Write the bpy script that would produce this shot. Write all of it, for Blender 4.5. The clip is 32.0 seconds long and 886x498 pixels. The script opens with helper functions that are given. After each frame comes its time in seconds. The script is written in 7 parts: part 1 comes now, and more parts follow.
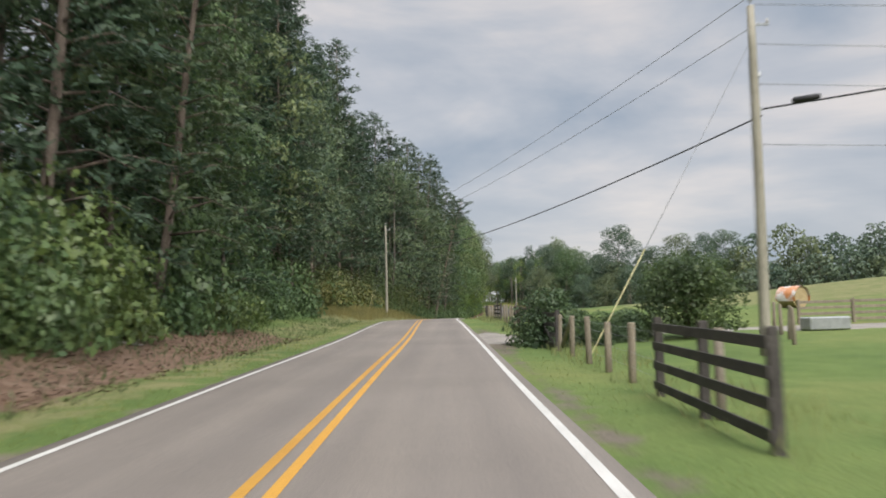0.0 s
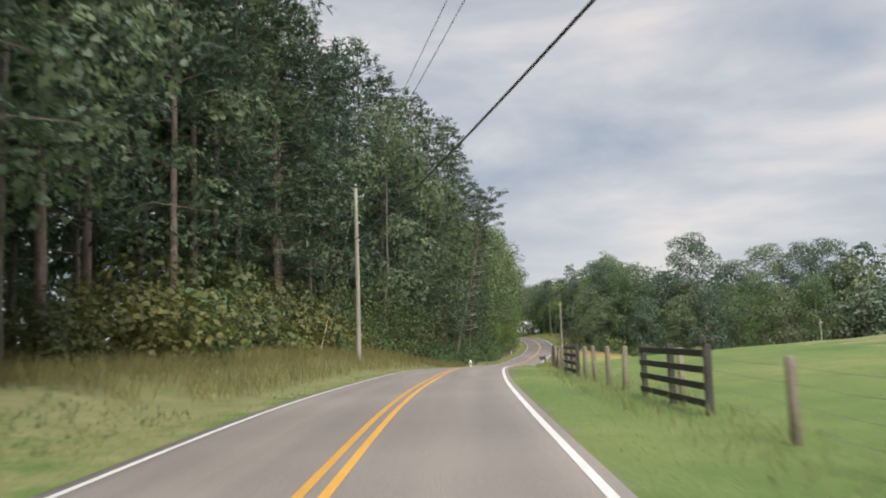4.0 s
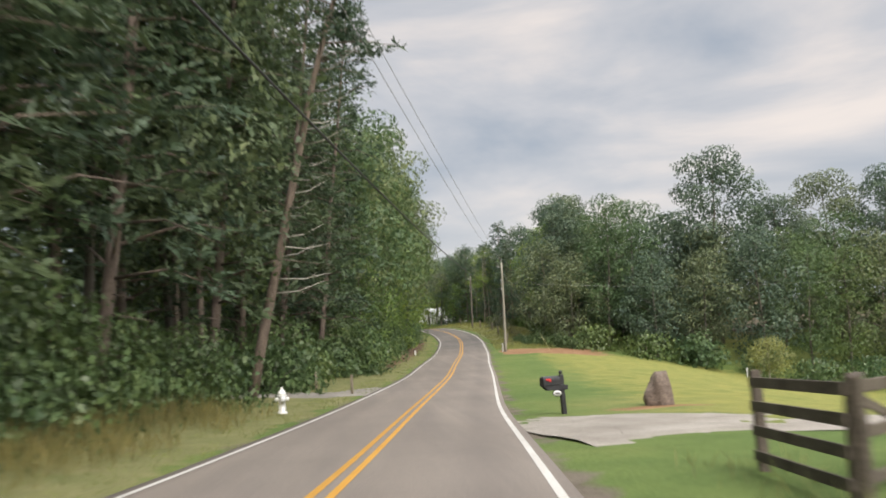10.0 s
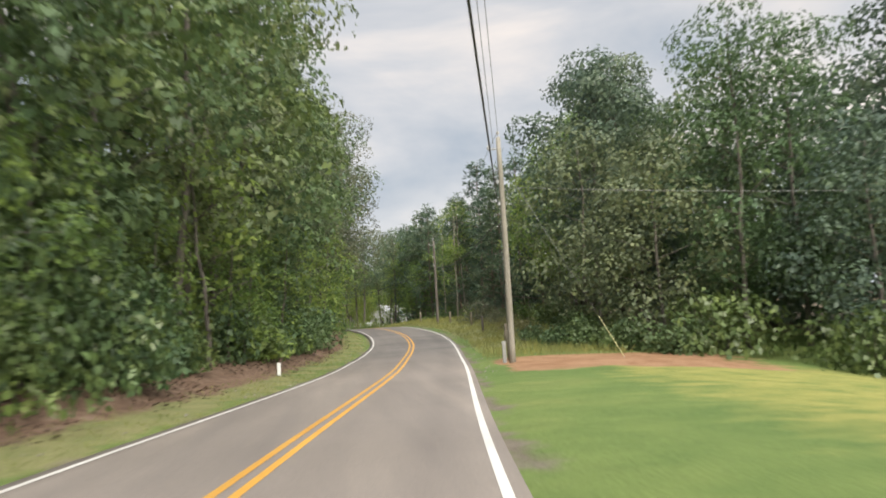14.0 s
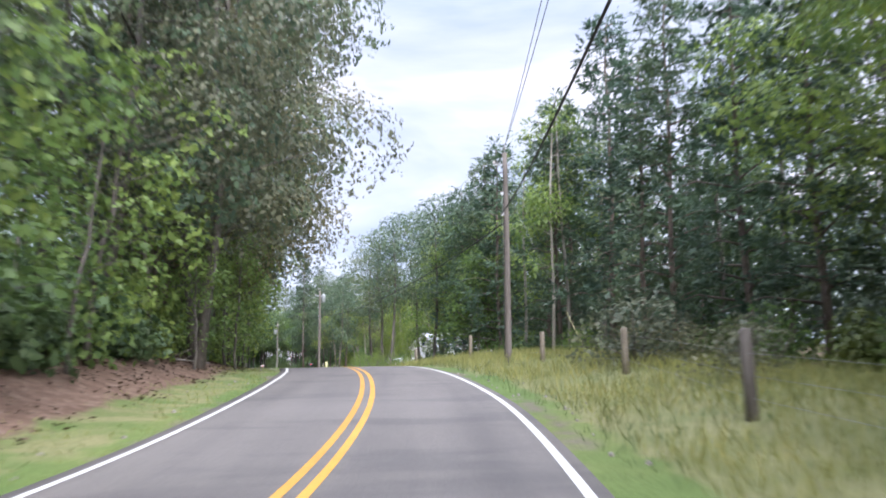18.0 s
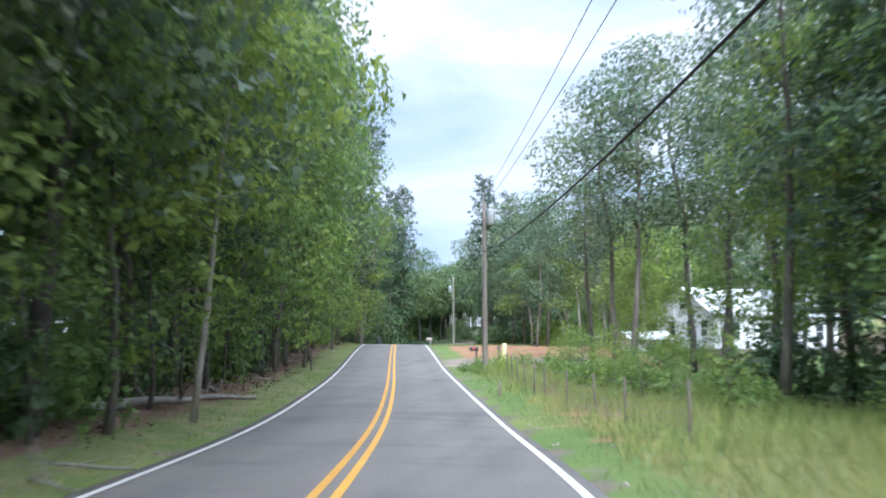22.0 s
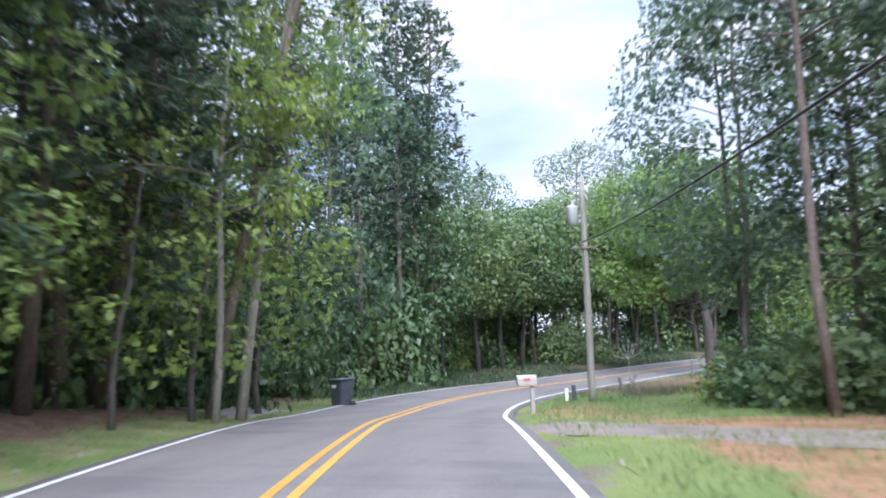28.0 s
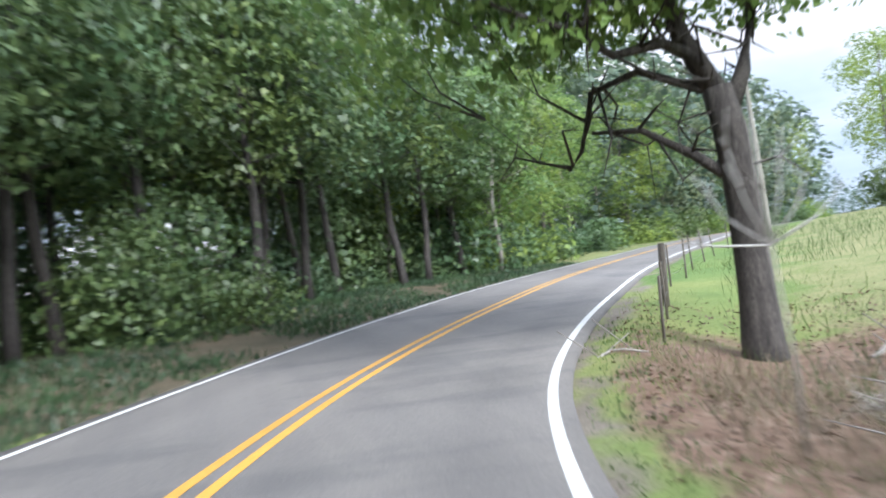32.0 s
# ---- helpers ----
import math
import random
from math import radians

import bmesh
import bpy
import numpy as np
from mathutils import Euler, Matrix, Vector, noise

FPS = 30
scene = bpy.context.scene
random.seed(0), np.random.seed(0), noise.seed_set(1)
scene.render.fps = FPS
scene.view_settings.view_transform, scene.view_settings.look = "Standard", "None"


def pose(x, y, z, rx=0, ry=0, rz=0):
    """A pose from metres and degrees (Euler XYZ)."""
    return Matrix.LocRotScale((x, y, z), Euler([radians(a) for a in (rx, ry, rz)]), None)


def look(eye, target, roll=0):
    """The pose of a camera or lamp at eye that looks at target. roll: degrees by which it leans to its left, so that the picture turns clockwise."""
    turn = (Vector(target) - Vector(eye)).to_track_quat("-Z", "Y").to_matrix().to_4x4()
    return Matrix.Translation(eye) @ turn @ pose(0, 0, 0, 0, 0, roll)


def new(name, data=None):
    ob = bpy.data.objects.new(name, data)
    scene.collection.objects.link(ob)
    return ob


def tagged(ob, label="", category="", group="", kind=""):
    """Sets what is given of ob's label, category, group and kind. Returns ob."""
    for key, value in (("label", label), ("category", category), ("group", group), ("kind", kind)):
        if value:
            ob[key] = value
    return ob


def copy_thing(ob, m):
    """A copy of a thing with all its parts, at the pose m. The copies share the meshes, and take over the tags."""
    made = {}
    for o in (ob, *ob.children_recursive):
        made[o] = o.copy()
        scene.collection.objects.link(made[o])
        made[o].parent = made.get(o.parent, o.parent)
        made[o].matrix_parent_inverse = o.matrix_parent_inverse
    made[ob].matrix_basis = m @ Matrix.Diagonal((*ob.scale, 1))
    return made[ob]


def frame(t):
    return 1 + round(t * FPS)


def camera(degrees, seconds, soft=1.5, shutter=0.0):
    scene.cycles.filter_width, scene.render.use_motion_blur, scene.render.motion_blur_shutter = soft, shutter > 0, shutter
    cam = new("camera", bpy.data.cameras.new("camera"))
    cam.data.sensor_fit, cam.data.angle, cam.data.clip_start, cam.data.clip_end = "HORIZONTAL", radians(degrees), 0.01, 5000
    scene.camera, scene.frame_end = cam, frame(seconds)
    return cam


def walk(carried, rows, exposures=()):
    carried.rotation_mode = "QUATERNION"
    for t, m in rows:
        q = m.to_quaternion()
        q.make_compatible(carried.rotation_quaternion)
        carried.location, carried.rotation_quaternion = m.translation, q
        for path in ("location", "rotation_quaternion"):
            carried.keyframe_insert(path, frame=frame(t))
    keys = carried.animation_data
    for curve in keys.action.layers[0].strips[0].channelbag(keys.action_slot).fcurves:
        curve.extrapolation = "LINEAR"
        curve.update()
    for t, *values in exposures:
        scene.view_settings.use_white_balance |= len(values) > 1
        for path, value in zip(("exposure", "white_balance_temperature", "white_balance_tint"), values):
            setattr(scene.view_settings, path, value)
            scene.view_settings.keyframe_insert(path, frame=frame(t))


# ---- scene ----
cam = camera(53.5, 32.0, soft=1.8, shutter=0.55)
PATH = [
    (0.0, (0.000, 0.000, 1.650), (-0.018, 9.976, 2.347), -1.21),
    (0.5, (0.052, 6.608, 1.753), (0.014, 16.581, 2.487), -0.56),
    (1.0, (0.060, 13.220, 1.839), (0.034, 23.182, 2.708), -0.37),
    (1.5, (0.088, 19.824, 1.902), (0.108, 29.772, 2.919), -1.07),
    (2.0, (0.040, 26.465, 1.942), (0.051, 36.410, 2.992), -2.24),
    (2.5, (-0.034, 33.137, 2.000), (-0.089, 43.083, 3.039), -2.71),
    (4.5, (-0.420, 59.898, 2.438), (-0.714, 69.836, 3.509), -1.52),
    (5.0, (-0.466, 66.570, 2.519), (-0.729, 76.492, 3.730), -1.55),
    (5.5, (-0.457, 73.216, 2.562), (-0.618, 83.138, 3.796), -2.53),
    (6.0, (-0.360, 79.869, 2.545), (-0.365, 89.806, 3.664), -2.98),
    (6.5, (-0.268, 86.581, 2.475), (-0.197, 96.526, 3.516), -2.05),
    (7.0, (-0.065, 93.411, 2.421), (0.110, 103.360, 3.416), -1.71),
    (7.5, (0.254, 100.358, 2.358), (0.491, 110.304, 3.365), -1.71),
    (8.0, (0.668, 107.394, 2.262), (1.002, 117.335, 3.295), -2.00),
    (8.5, (1.184, 114.526, 2.130), (1.698, 124.460, 3.155), -2.22),
    (9.0, (1.807, 121.750, 1.970), (2.490, 131.675, 2.985), -2.17),
    (9.5, (2.464, 129.053, 1.805), (3.261, 138.971, 2.802), -1.97),
    (10.0, (3.153, 136.484, 1.619), (4.031, 146.397, 2.593), -2.51),
    (10.5, (3.951, 144.036, 1.420), (4.918, 153.946, 2.345), -3.19),
    (11.0, (4.761, 151.719, 1.175), (5.787, 161.631, 2.008), -4.04),
    (11.5, (5.740, 159.647, 0.963), (6.745, 169.569, 1.703), -4.42),
    (12.0, (6.798, 167.699, 0.771), (7.748, 177.625, 1.526), -4.90),
    (12.5, (7.906, 175.772, 0.598), (8.924, 185.675, 1.540), -4.10),
    (13.0, (9.079, 183.810, 0.444), (10.222, 193.693, 1.454), -3.97),
    (13.5, (10.333, 191.877, 0.336), (11.542, 201.751, 1.355), -3.35),
    (15.5, (14.311, 224.478, 0.500), (15.445, 234.316, 1.889), -2.96),
    (16.0, (15.244, 232.258, 0.674), (16.261, 242.117, 2.003), -2.40),
    (16.5, (16.136, 239.844, 0.872), (17.035, 249.702, 2.290), -1.46),
    (17.0, (16.967, 247.224, 1.096), (17.701, 257.072, 2.667), -0.99),
    (17.5, (17.715, 254.402, 1.394), (18.260, 264.255, 3.016), -0.52),
    (18.0, (18.338, 261.403, 1.779), (18.687, 271.275, 3.335), -0.40),
    (18.5, (18.744, 268.250, 2.243), (18.858, 278.143, 3.703), -0.64),
    (19.0, (18.898, 274.977, 2.733), (18.740, 284.873, 4.162), -0.34),
    (19.5, (18.861, 281.568, 3.222), (18.399, 291.461, 4.607), -0.47),
    (20.0, (18.629, 288.023, 3.689), (17.749, 297.899, 4.988), -0.46),
    (20.5, (18.142, 294.438, 4.083), (16.962, 304.293, 5.297), -0.56),
    (21.0, (17.445, 300.888, 4.387), (15.962, 310.709, 5.551), -0.48),
    (21.5, (16.558, 307.446, 4.593), (14.786, 317.221, 5.740), -0.38),
    (22.0, (15.487, 314.132, 4.695), (13.458, 323.861, 5.809), -0.15),
    (22.5, (14.247, 320.883, 4.709), (12.008, 330.578, 5.706), -0.73),
    (23.0, (12.860, 327.616, 4.667), (10.498, 337.297, 5.507), -1.03),
    (23.5, (11.387, 334.229, 4.616), (8.911, 343.879, 5.477), -0.67),
    (24.0, (9.814, 340.911, 4.625), (7.224, 350.517, 5.632), -0.33),
    (24.5, (8.121, 347.698, 4.714), (5.480, 357.275, 5.855), -0.42),
    (25.0, (6.431, 354.432, 4.885), (3.860, 364.015, 6.131), -0.97),
    (25.5, (4.707, 361.072, 5.091), (2.183, 370.651, 6.457), -1.17),
    (27.5, (-2.039, 386.734, 6.186), (-4.541, 396.330, 7.472), -1.88),
    (28.0, (-3.689, 392.741, 6.339), (-6.224, 402.328, 7.629), -1.76),
    (28.5, (-5.332, 398.681, 6.540), (-7.871, 408.268, 7.821), -2.07),
    (29.0, (-6.895, 404.495, 6.641), (-9.204, 414.151, 7.836), -2.43),
    (29.5, (-8.365, 410.317, 6.644), (-9.991, 420.129, 7.678), -3.08),
    (30.0, (-9.457, 415.758, 6.705), (-10.063, 425.705, 7.528), -4.10),
    (30.5, (-10.453, 420.672, 6.693), (-10.339, 430.651, 7.321), -5.22),
    (31.0, (-11.147, 425.884, 6.584), (-10.223, 435.829, 7.082), -6.39),
    (31.5, (-11.240, 431.431, 6.423), (-9.582, 441.283, 6.863), -7.32),
    (32.0, (-10.805, 437.154, 6.333), (-8.204, 446.799, 6.790), -8.01),
]
EXPOSURES = [
    (0.0, -0.2, 6400, 10), (4.0, -0.1, 6450, 10), (9.0, -0.06, 6550, 10), (12.5, 0.08, 7200, 14), (14.5, 0.22, 6500, 9), (17.0, 0.64, 5600, 18), (20.0, 0.74, 6000, 18), (20.9, 0.8, 6050, 15), (21.7, 0.78, 5350, 9), (23.0, 0.76, 5400, 11), (24.0, 0.76, 5550, 12), (25.5, 0.66, 5150, 12),
    (28.0, 0.86, 5350, 16), (29.3, 0.8, 4450, 6), (31.0, 0.92, 4400, 17), (31.6, 0.85, 4950, 11), (32.0, 0.76, 5550, 10),
]
walk(cam, [(t, look(eye, target, roll)) for t, eye, target, roll in PATH], EXPOSURES)

# ---- daylight: thin overcast, brighter where the sun stands behind the cloud ----
SUN_TURN, SUN_HEIGHT = radians(-163), radians(43)
world = bpy.data.worlds.new("overcast_sky")
scene.world = world
world.use_nodes = True
wn, wl = world.node_tree.nodes, world.node_tree.links
wn.clear()
w_out, w_bg = wn.new("ShaderNodeOutputWorld"), wn.new("ShaderNodeBackground")
w_sky = wn.new("ShaderNodeTexSky")
w_sky.sky_type, w_sky.sun_disc = "NISHITA", False
w_sky.sun_elevation, w_sky.sun_rotation = SUN_HEIGHT, -SUN_TURN
w_co, w_map = wn.new("ShaderNodeTexCoord"), wn.new("ShaderNodeMapping")
w_map.inputs["Scale"].default_value = (1.0, 1.0, 3.4)
w_map.inputs["Rotation"].default_value = (0.0, 0.0, 0.6)
w_noise = wn.new("ShaderNodeTexNoise")
w_noise.inputs["Scale"].default_value, w_noise.inputs["Detail"].default_value = 2.3, 7.0
w_noise.inputs["Roughness"].default_value, w_noise.inputs["Distortion"].default_value = 0.52, 0.35
w_ramp = wn.new("ShaderNodeValToRGB")
w_ramp.color_ramp.elements[0].position, w_ramp.color_ramp.elements[0].color = 0.36, (0.425, 0.49, 0.58, 1)
w_ramp.color_ramp.elements[1].position, w_ramp.color_ramp.elements[1].color = 0.66, (0.99, 0.91, 0.86, 1)
mid = w_ramp.color_ramp.elements.new(0.52)
mid.color = (0.67, 0.685, 0.725, 1)
w_scale = wn.new("ShaderNodeMix")
w_scale.data_type = "RGBA"
w_scale.inputs["Factor"].default_value = 0.86
w_dim = wn.new("ShaderNodeVectorMath")
w_dim.operation = "SCALE"
w_dim.inputs["Scale"].default_value = 0.09
wl.new(w_co.outputs["Generated"], w_map.inputs["Vector"])
wl.new(w_map.outputs["Vector"], w_noise.inputs["Vector"])
wl.new(w_noise.outputs["Fac"], w_ramp.inputs["Fac"])
wl.new(w_sky.outputs["Color"], w_dim.inputs[0])
wl.new(w_dim.outputs["Vector"], w_scale.inputs["A"])
# an overcast dome is brightest overhead
w_xyz, w_high, w_lift = wn.new("ShaderNodeSeparateXYZ"), wn.new("ShaderNodeMapRange"), wn.new("ShaderNodeVectorMath")
w_high.interpolation_type = "SMOOTHSTEP"
for key, v in (("From Min", 0.36), ("From Max", 1.0), ("To Min", 1.0), ("To Max", 4.3)):
    w_high.inputs[key].default_value = v
w_lift.operation = "SCALE"
wl.new(w_co.outputs["Generated"], w_xyz.inputs["Vector"])
wl.new(w_xyz.outputs["Z"], w_high.inputs["Value"])
wl.new(w_ramp.outputs["Color"], w_lift.inputs[0])
wl.new(w_high.outputs["Result"], w_lift.inputs["Scale"])
wl.new(w_lift.outputs["Vector"], w_scale.inputs["B"])
wl.new(w_scale.outputs["Result"], w_bg.inputs["Color"])
w_bg.inputs["Strength"].default_value = 1.0
wl.new(w_bg.outputs["Background"], w_out.inputs["Surface"])

sun = new("sun", bpy.data.lights.new("sun", "SUN"))
sun.data.energy, sun.data.angle, sun.data.color = 5.0, radians(28), (1.0, 0.95, 0.88)
sun.matrix_world = look((math.sin(-SUN_TURN) * 100, math.cos(SUN_TURN) * 100, 100 * math.tan(SUN_HEIGHT)), (0, 0, 0))

# ---- materials ----
def material(name):
    m = bpy.data.materials.new(name)
    m.use_nodes = True
    n, l = m.node_tree.nodes, m.node_tree.links
    return m, n, l, n["Principled BSDF"]


def add_noise(n, l, scale, detail=5.0, stretch=None, rough=0.55, object_space=True):
    co = n.new("ShaderNodeTexCoord")
    t = n.new("ShaderNodeTexNoise")
    t.inputs["Scale"].default_value, t.inputs["Detail"].default_value, t.inputs["Roughness"].default_value = scale, detail, rough
    out = co.outputs["Object" if object_space else "Generated"]
    if stretch:
        mp = n.new("ShaderNodeMapping")
        mp.inputs["Scale"].default_value = stretch
        l.new(out, mp.inputs["Vector"])
        out = mp.outputs["Vector"]
    l.new(out, t.inputs["Vector"])
    return t.outputs["Fac"]


def ramp(n, l, fac, stops):
    r = n.new("ShaderNodeValToRGB")
    els = r.color_ramp.elements
    els[0].position, els[0].color = stops[0][0], (*stops[0][1], 1)
    els[1].position, els[1].color = stops[-1][0], (*stops[-1][1], 1)
    for p, c in stops[1:-1]:
        els.new(p).color = (*c, 1)
    l.new(fac, r.inputs["Fac"])
    return r.outputs["Color"]


def blend(n, l, fac, a, b, mode="MIX"):
    m = n.new("ShaderNodeMix")
    m.data_type, m.blend_type = "RGBA", mode
    for key, v in (("Factor", fac), ("A", a), ("B", b)):
        if isinstance(v, bpy.types.NodeSocket):
            l.new(v, m.inputs[key])
        else:
            m.inputs[key].default_value = v if key == "Factor" else (*v, 1)
    return m.outputs["Result"]


def bump(n, l, b, fac, strength, distance=0.02):
    k = n.new("ShaderNodeBump")
    k.inputs["Strength"].default_value, k.inputs["Distance"].default_value = strength, distance
    l.new(fac, k.inputs["Height"])
    l.new(k.outputs["Normal"], b.inputs["Normal"])


def surface(name, stops, scale, rough=0.7, metal=0.0, stretch=None, bumps=0.3, fine=12.0, spread=0.35, spec=0.4):
    """A two-scale procedural surface: broad stains and fine grain, with relief."""
    m, n, l, b = material(name)
    broad = add_noise(n, l, scale, 4, stretch)
    grain = add_noise(n, l, scale * fine, 3, stretch)
    base = ramp(n, l, broad, stops)
    tone = ramp(n, l, grain, [(0.3, (1 - spread,) * 3), (0.7, (1 + spread * 0.4,) * 3)])
    col = blend(n, l, 1.0, base, tone, "MULTIPLY")
    info = n.new("ShaderNodeObjectInfo")
    each = ramp(n, l, info.outputs["Random"], [(0.0, (0.86, 0.86, 0.88)), (1.0, (1.06, 1.05, 1.02))])
    col = blend(n, l, 1.0, col, each, "MULTIPLY")
    l.new(col, b.inputs["Base Color"])
    b.inputs["Roughness"].default_value, b.inputs["Metallic"].default_value = rough, metal
    b.inputs["Specular IOR Level"].default_value = spec
    bump(n, l, b, grain, bumps)
    return m


def leafy(name, dark, mid_tone, light, through_light=0.28, rough=0.5, dry=None, leaflets=0.0):
    """Foliage whose tone changes from leaf to leaf and from plant to plant."""
    m, n, l, b = material(name)
    geo, info = n.new("ShaderNodeNewGeometry"), n.new("ShaderNodeObjectInfo")
    low, high = [[m_ + (e_ - m_) * 0.6 for m_, e_ in zip(mid_tone, end)] for end in (dark, light)]
    col = ramp(n, l, geo.outputs["Random Per Island"], [(0.0, low), (0.55, mid_tone), (1.0, high)])
    patch = add_noise(n, l, 0.55, 3)
    col = blend(n, l, 1.0, col, ramp(n, l, patch, [(0.3, (0.64, 0.70, 0.74)), (0.7, (1.28, 1.22, 0.98))]), "MULTIPLY")
    col = blend(n, l, 1.0, col, ramp(n, l, info.outputs["Random"], [(0.0, (0.75, 0.84, 0.85)), (0.5, (1, 1, 1)), (1.0, (1.25, 1.12, 0.85))]), "MULTIPLY")
    if dry:
        k = n.new("ShaderNodeMath")
        k.operation, k.inputs[1].default_value = "GREATER_THAN", 0.8
        l.new(geo.outputs["Random Per Island"], k.inputs[0])
        col = blend(n, l, k.outputs["Value"], col, dry)
    l.new(col, b.inputs["Base Color"])
    b.inputs["Roughness"].default_value = rough
    b.inputs["Specular IOR Level"].default_value = 0.35
    tr, mx = n.new("ShaderNodeBsdfTranslucent"), n.new("ShaderNodeMixShader")
    l.new(col, tr.inputs["Color"])
    mx.inputs["Fac"].default_value = through_light
    l.new(b.outputs["BSDF"], mx.inputs[1])
    l.new(tr.outputs["BSDF"], mx.inputs[2])
    last = mx.outputs["Shader"]
    if leaflets:
        # gaps between the leaflets of one spray
        co, cell, keep = n.new("ShaderNodeTexCoord"), n.new("ShaderNodeTexVoronoi"), n.new("ShaderNodeMath")
        cell.inputs["Scale"].default_value = leaflets
        l.new(co.outputs["Object"], cell.inputs["Vector"])
        keep.operation, keep.inputs[1].default_value = "LESS_THAN", 0.58
        l.new(cell.outputs["Distance"], keep.inputs[0])
        gap, cut = n.new("ShaderNodeBsdfTransparent"), n.new("ShaderNodeMixShader")
        l.new(keep.outputs["Value"], cut.inputs["Fac"])
        l.new(gap.outputs["BSDF"], cut.inputs[1])
        l.new(last, cut.inputs[2])
        last = cut.outputs["Shader"]
    l.new(last, n["Material Output"].inputs["Surface"])
    return m


M = {}
M["leaf_oak"] = leafy("oak_leaves", (0.066, 0.108, 0.052), (0.106, 0.165, 0.076), (0.160, 0.225, 0.100), 0.32, leaflets=6.5)
M["leaf_bright"] = leafy("sunlit_hardwood_leaves", (0.118, 0.184, 0.056), (0.192, 0.280, 0.084), (0.285, 0.365, 0.108), 0.5, leaflets=7.0)
M["leaf_blue"] = leafy("dull_hardwood_leaves", (0.084, 0.124, 0.084), (0.130, 0.182, 0.118), (0.184, 0.238, 0.148), 0.36, leaflets=6.5)
# distance haze is mixed into this leaf colour: paler and bluer
M["leaf_hazed"] = leafy("haze_paled_leaves", (0.082, 0.116, 0.088), (0.120, 0.164, 0.120), (0.168, 0.212, 0.144), 0.36)
M["needle"] = leafy("pine_needles", (0.046, 0.076, 0.052), (0.068, 0.106, 0.070), (0.098, 0.142, 0.090), 0.3, leaflets=8.0)
M["needle_young"] = leafy("young_pine_needles", (0.066, 0.108, 0.074), (0.100, 0.152, 0.102), (0.145, 0.200, 0.130), 0.34, leaflets=8.0)
M["vine"] = leafy("kudzu_leaves", (0.058, 0.100, 0.044), (0.094, 0.150, 0.064), (0.165, 0.226, 0.108), 0.32, 0.4, leaflets=7.0)
M["autumn"] = leafy("turning_leaves", (0.075, 0.098, 0.038), (0.112, 0.128, 0.050), (0.175, 0.160, 0.062), 0.32, leaflets=7.0)
M["feathery"] = leafy("feathery_leaves", (0.070, 0.100, 0.040), (0.104, 0.138, 0.056), (0.160, 0.178, 0.074), 0.36, leaflets=7.0)
M["lawn_leaf"] = leafy("pale_lawn_tree_leaves", (0.135, 0.170, 0.085), (0.185, 0.220, 0.110), (0.250, 0.280, 0.145), 0.4)
M["brown_leaf"] = leafy("drying_leaves", (0.112, 0.122, 0.078), (0.160, 0.166, 0.108), (0.220, 0.205, 0.140), 0.38, leaflets=7.0)
M["grass_tall"] = leafy("tall_roadside_grass", (0.15, 0.185, 0.082), (0.215, 0.245, 0.115), (0.31, 0.31, 0.165), 0.45, 0.7)
M["grass_bank"] = leafy("dry_bank_grass", (0.13, 0.135, 0.055), (0.19, 0.18, 0.085), (0.27, 0.235, 0.125), 0.5, 0.7)
M["grass_green"] = leafy("green_roadside_grass", (0.140, 0.190, 0.074), (0.195, 0.245, 0.098), (0.265, 0.295, 0.135), 0.45, 0.6)
M["straw"] = leafy("dry_straw_stalks", (0.17, 0.13, 0.095), (0.25, 0.195, 0.145), (0.34, 0.275, 0.21), 0.35, 0.75)
M["weed"] = leafy("verge_weeds", (0.072, 0.106, 0.038), (0.106, 0.149, 0.053), (0.153, 0.191, 0.072), 0.4)
# verge weeds darkened to carry tree shade; also the green of dark bushes
M["weed_dark"] = leafy("shade_toned_weeds_and_dark_bush", (0.045, 0.075, 0.040), (0.070, 0.110, 0.056), (0.11, 0.155, 0.075), 0.4)
M["dead_leaf"] = leafy("fallen_leaves", (0.065, 0.038, 0.025), (0.114, 0.070, 0.047), (0.182, 0.125, 0.087), 0.05, 0.8)
M["pine_bark"] = surface("pine_bark", [(0.3, (0.13, 0.10, 0.085)), (0.7, (0.27, 0.215, 0.18))], 1.6, 0.9, 0, (3, 3, 0.6), 0.9, 9, 0.5)
M["bark"] = surface("hardwood_bark", [(0.3, (0.085, 0.075, 0.062)), (0.7, (0.19, 0.17, 0.145))], 1.4, 0.9, 0, (3, 3, 0.5), 0.8, 9, 0.45)
M["oak_bark"] = surface("old_oak_bark", [(0.3, (0.034, 0.030, 0.027)), (0.7, (0.098, 0.086, 0.076))], 1.8, 0.94, 0, (4, 4, 0.6), 1.0, 8, 0.6)
M["pale_bark"] = surface("pale_bare_bark", [(0.3, (0.24, 0.215, 0.18)), (0.7, (0.40, 0.37, 0.32))], 1.5, 0.85, 0, (3, 3, 0.5), 0.5, 9, 0.35)
M["dead_wood"] = surface("grey_dead_wood", [(0.3, (0.20, 0.18, 0.155)), (0.7, (0.36, 0.33, 0.29))], 2.0, 0.9, 0, (3, 3, 1), 0.5)
M["pole_wood"] = surface("weathered_pole_wood", [(0.3, (0.22, 0.205, 0.165)), (0.7, (0.34, 0.32, 0.265))], 1.0, 0.85, 0, (6, 6, 0.5), 0.5, 8, 0.3)
M["pole_dark"] = surface("creosoted_pole_wood", [(0.3, (0.10, 0.085, 0.07)), (0.7, (0.19, 0.165, 0.14))], 1.0, 0.85, 0, (6, 6, 0.5), 0.5, 8, 0.3)
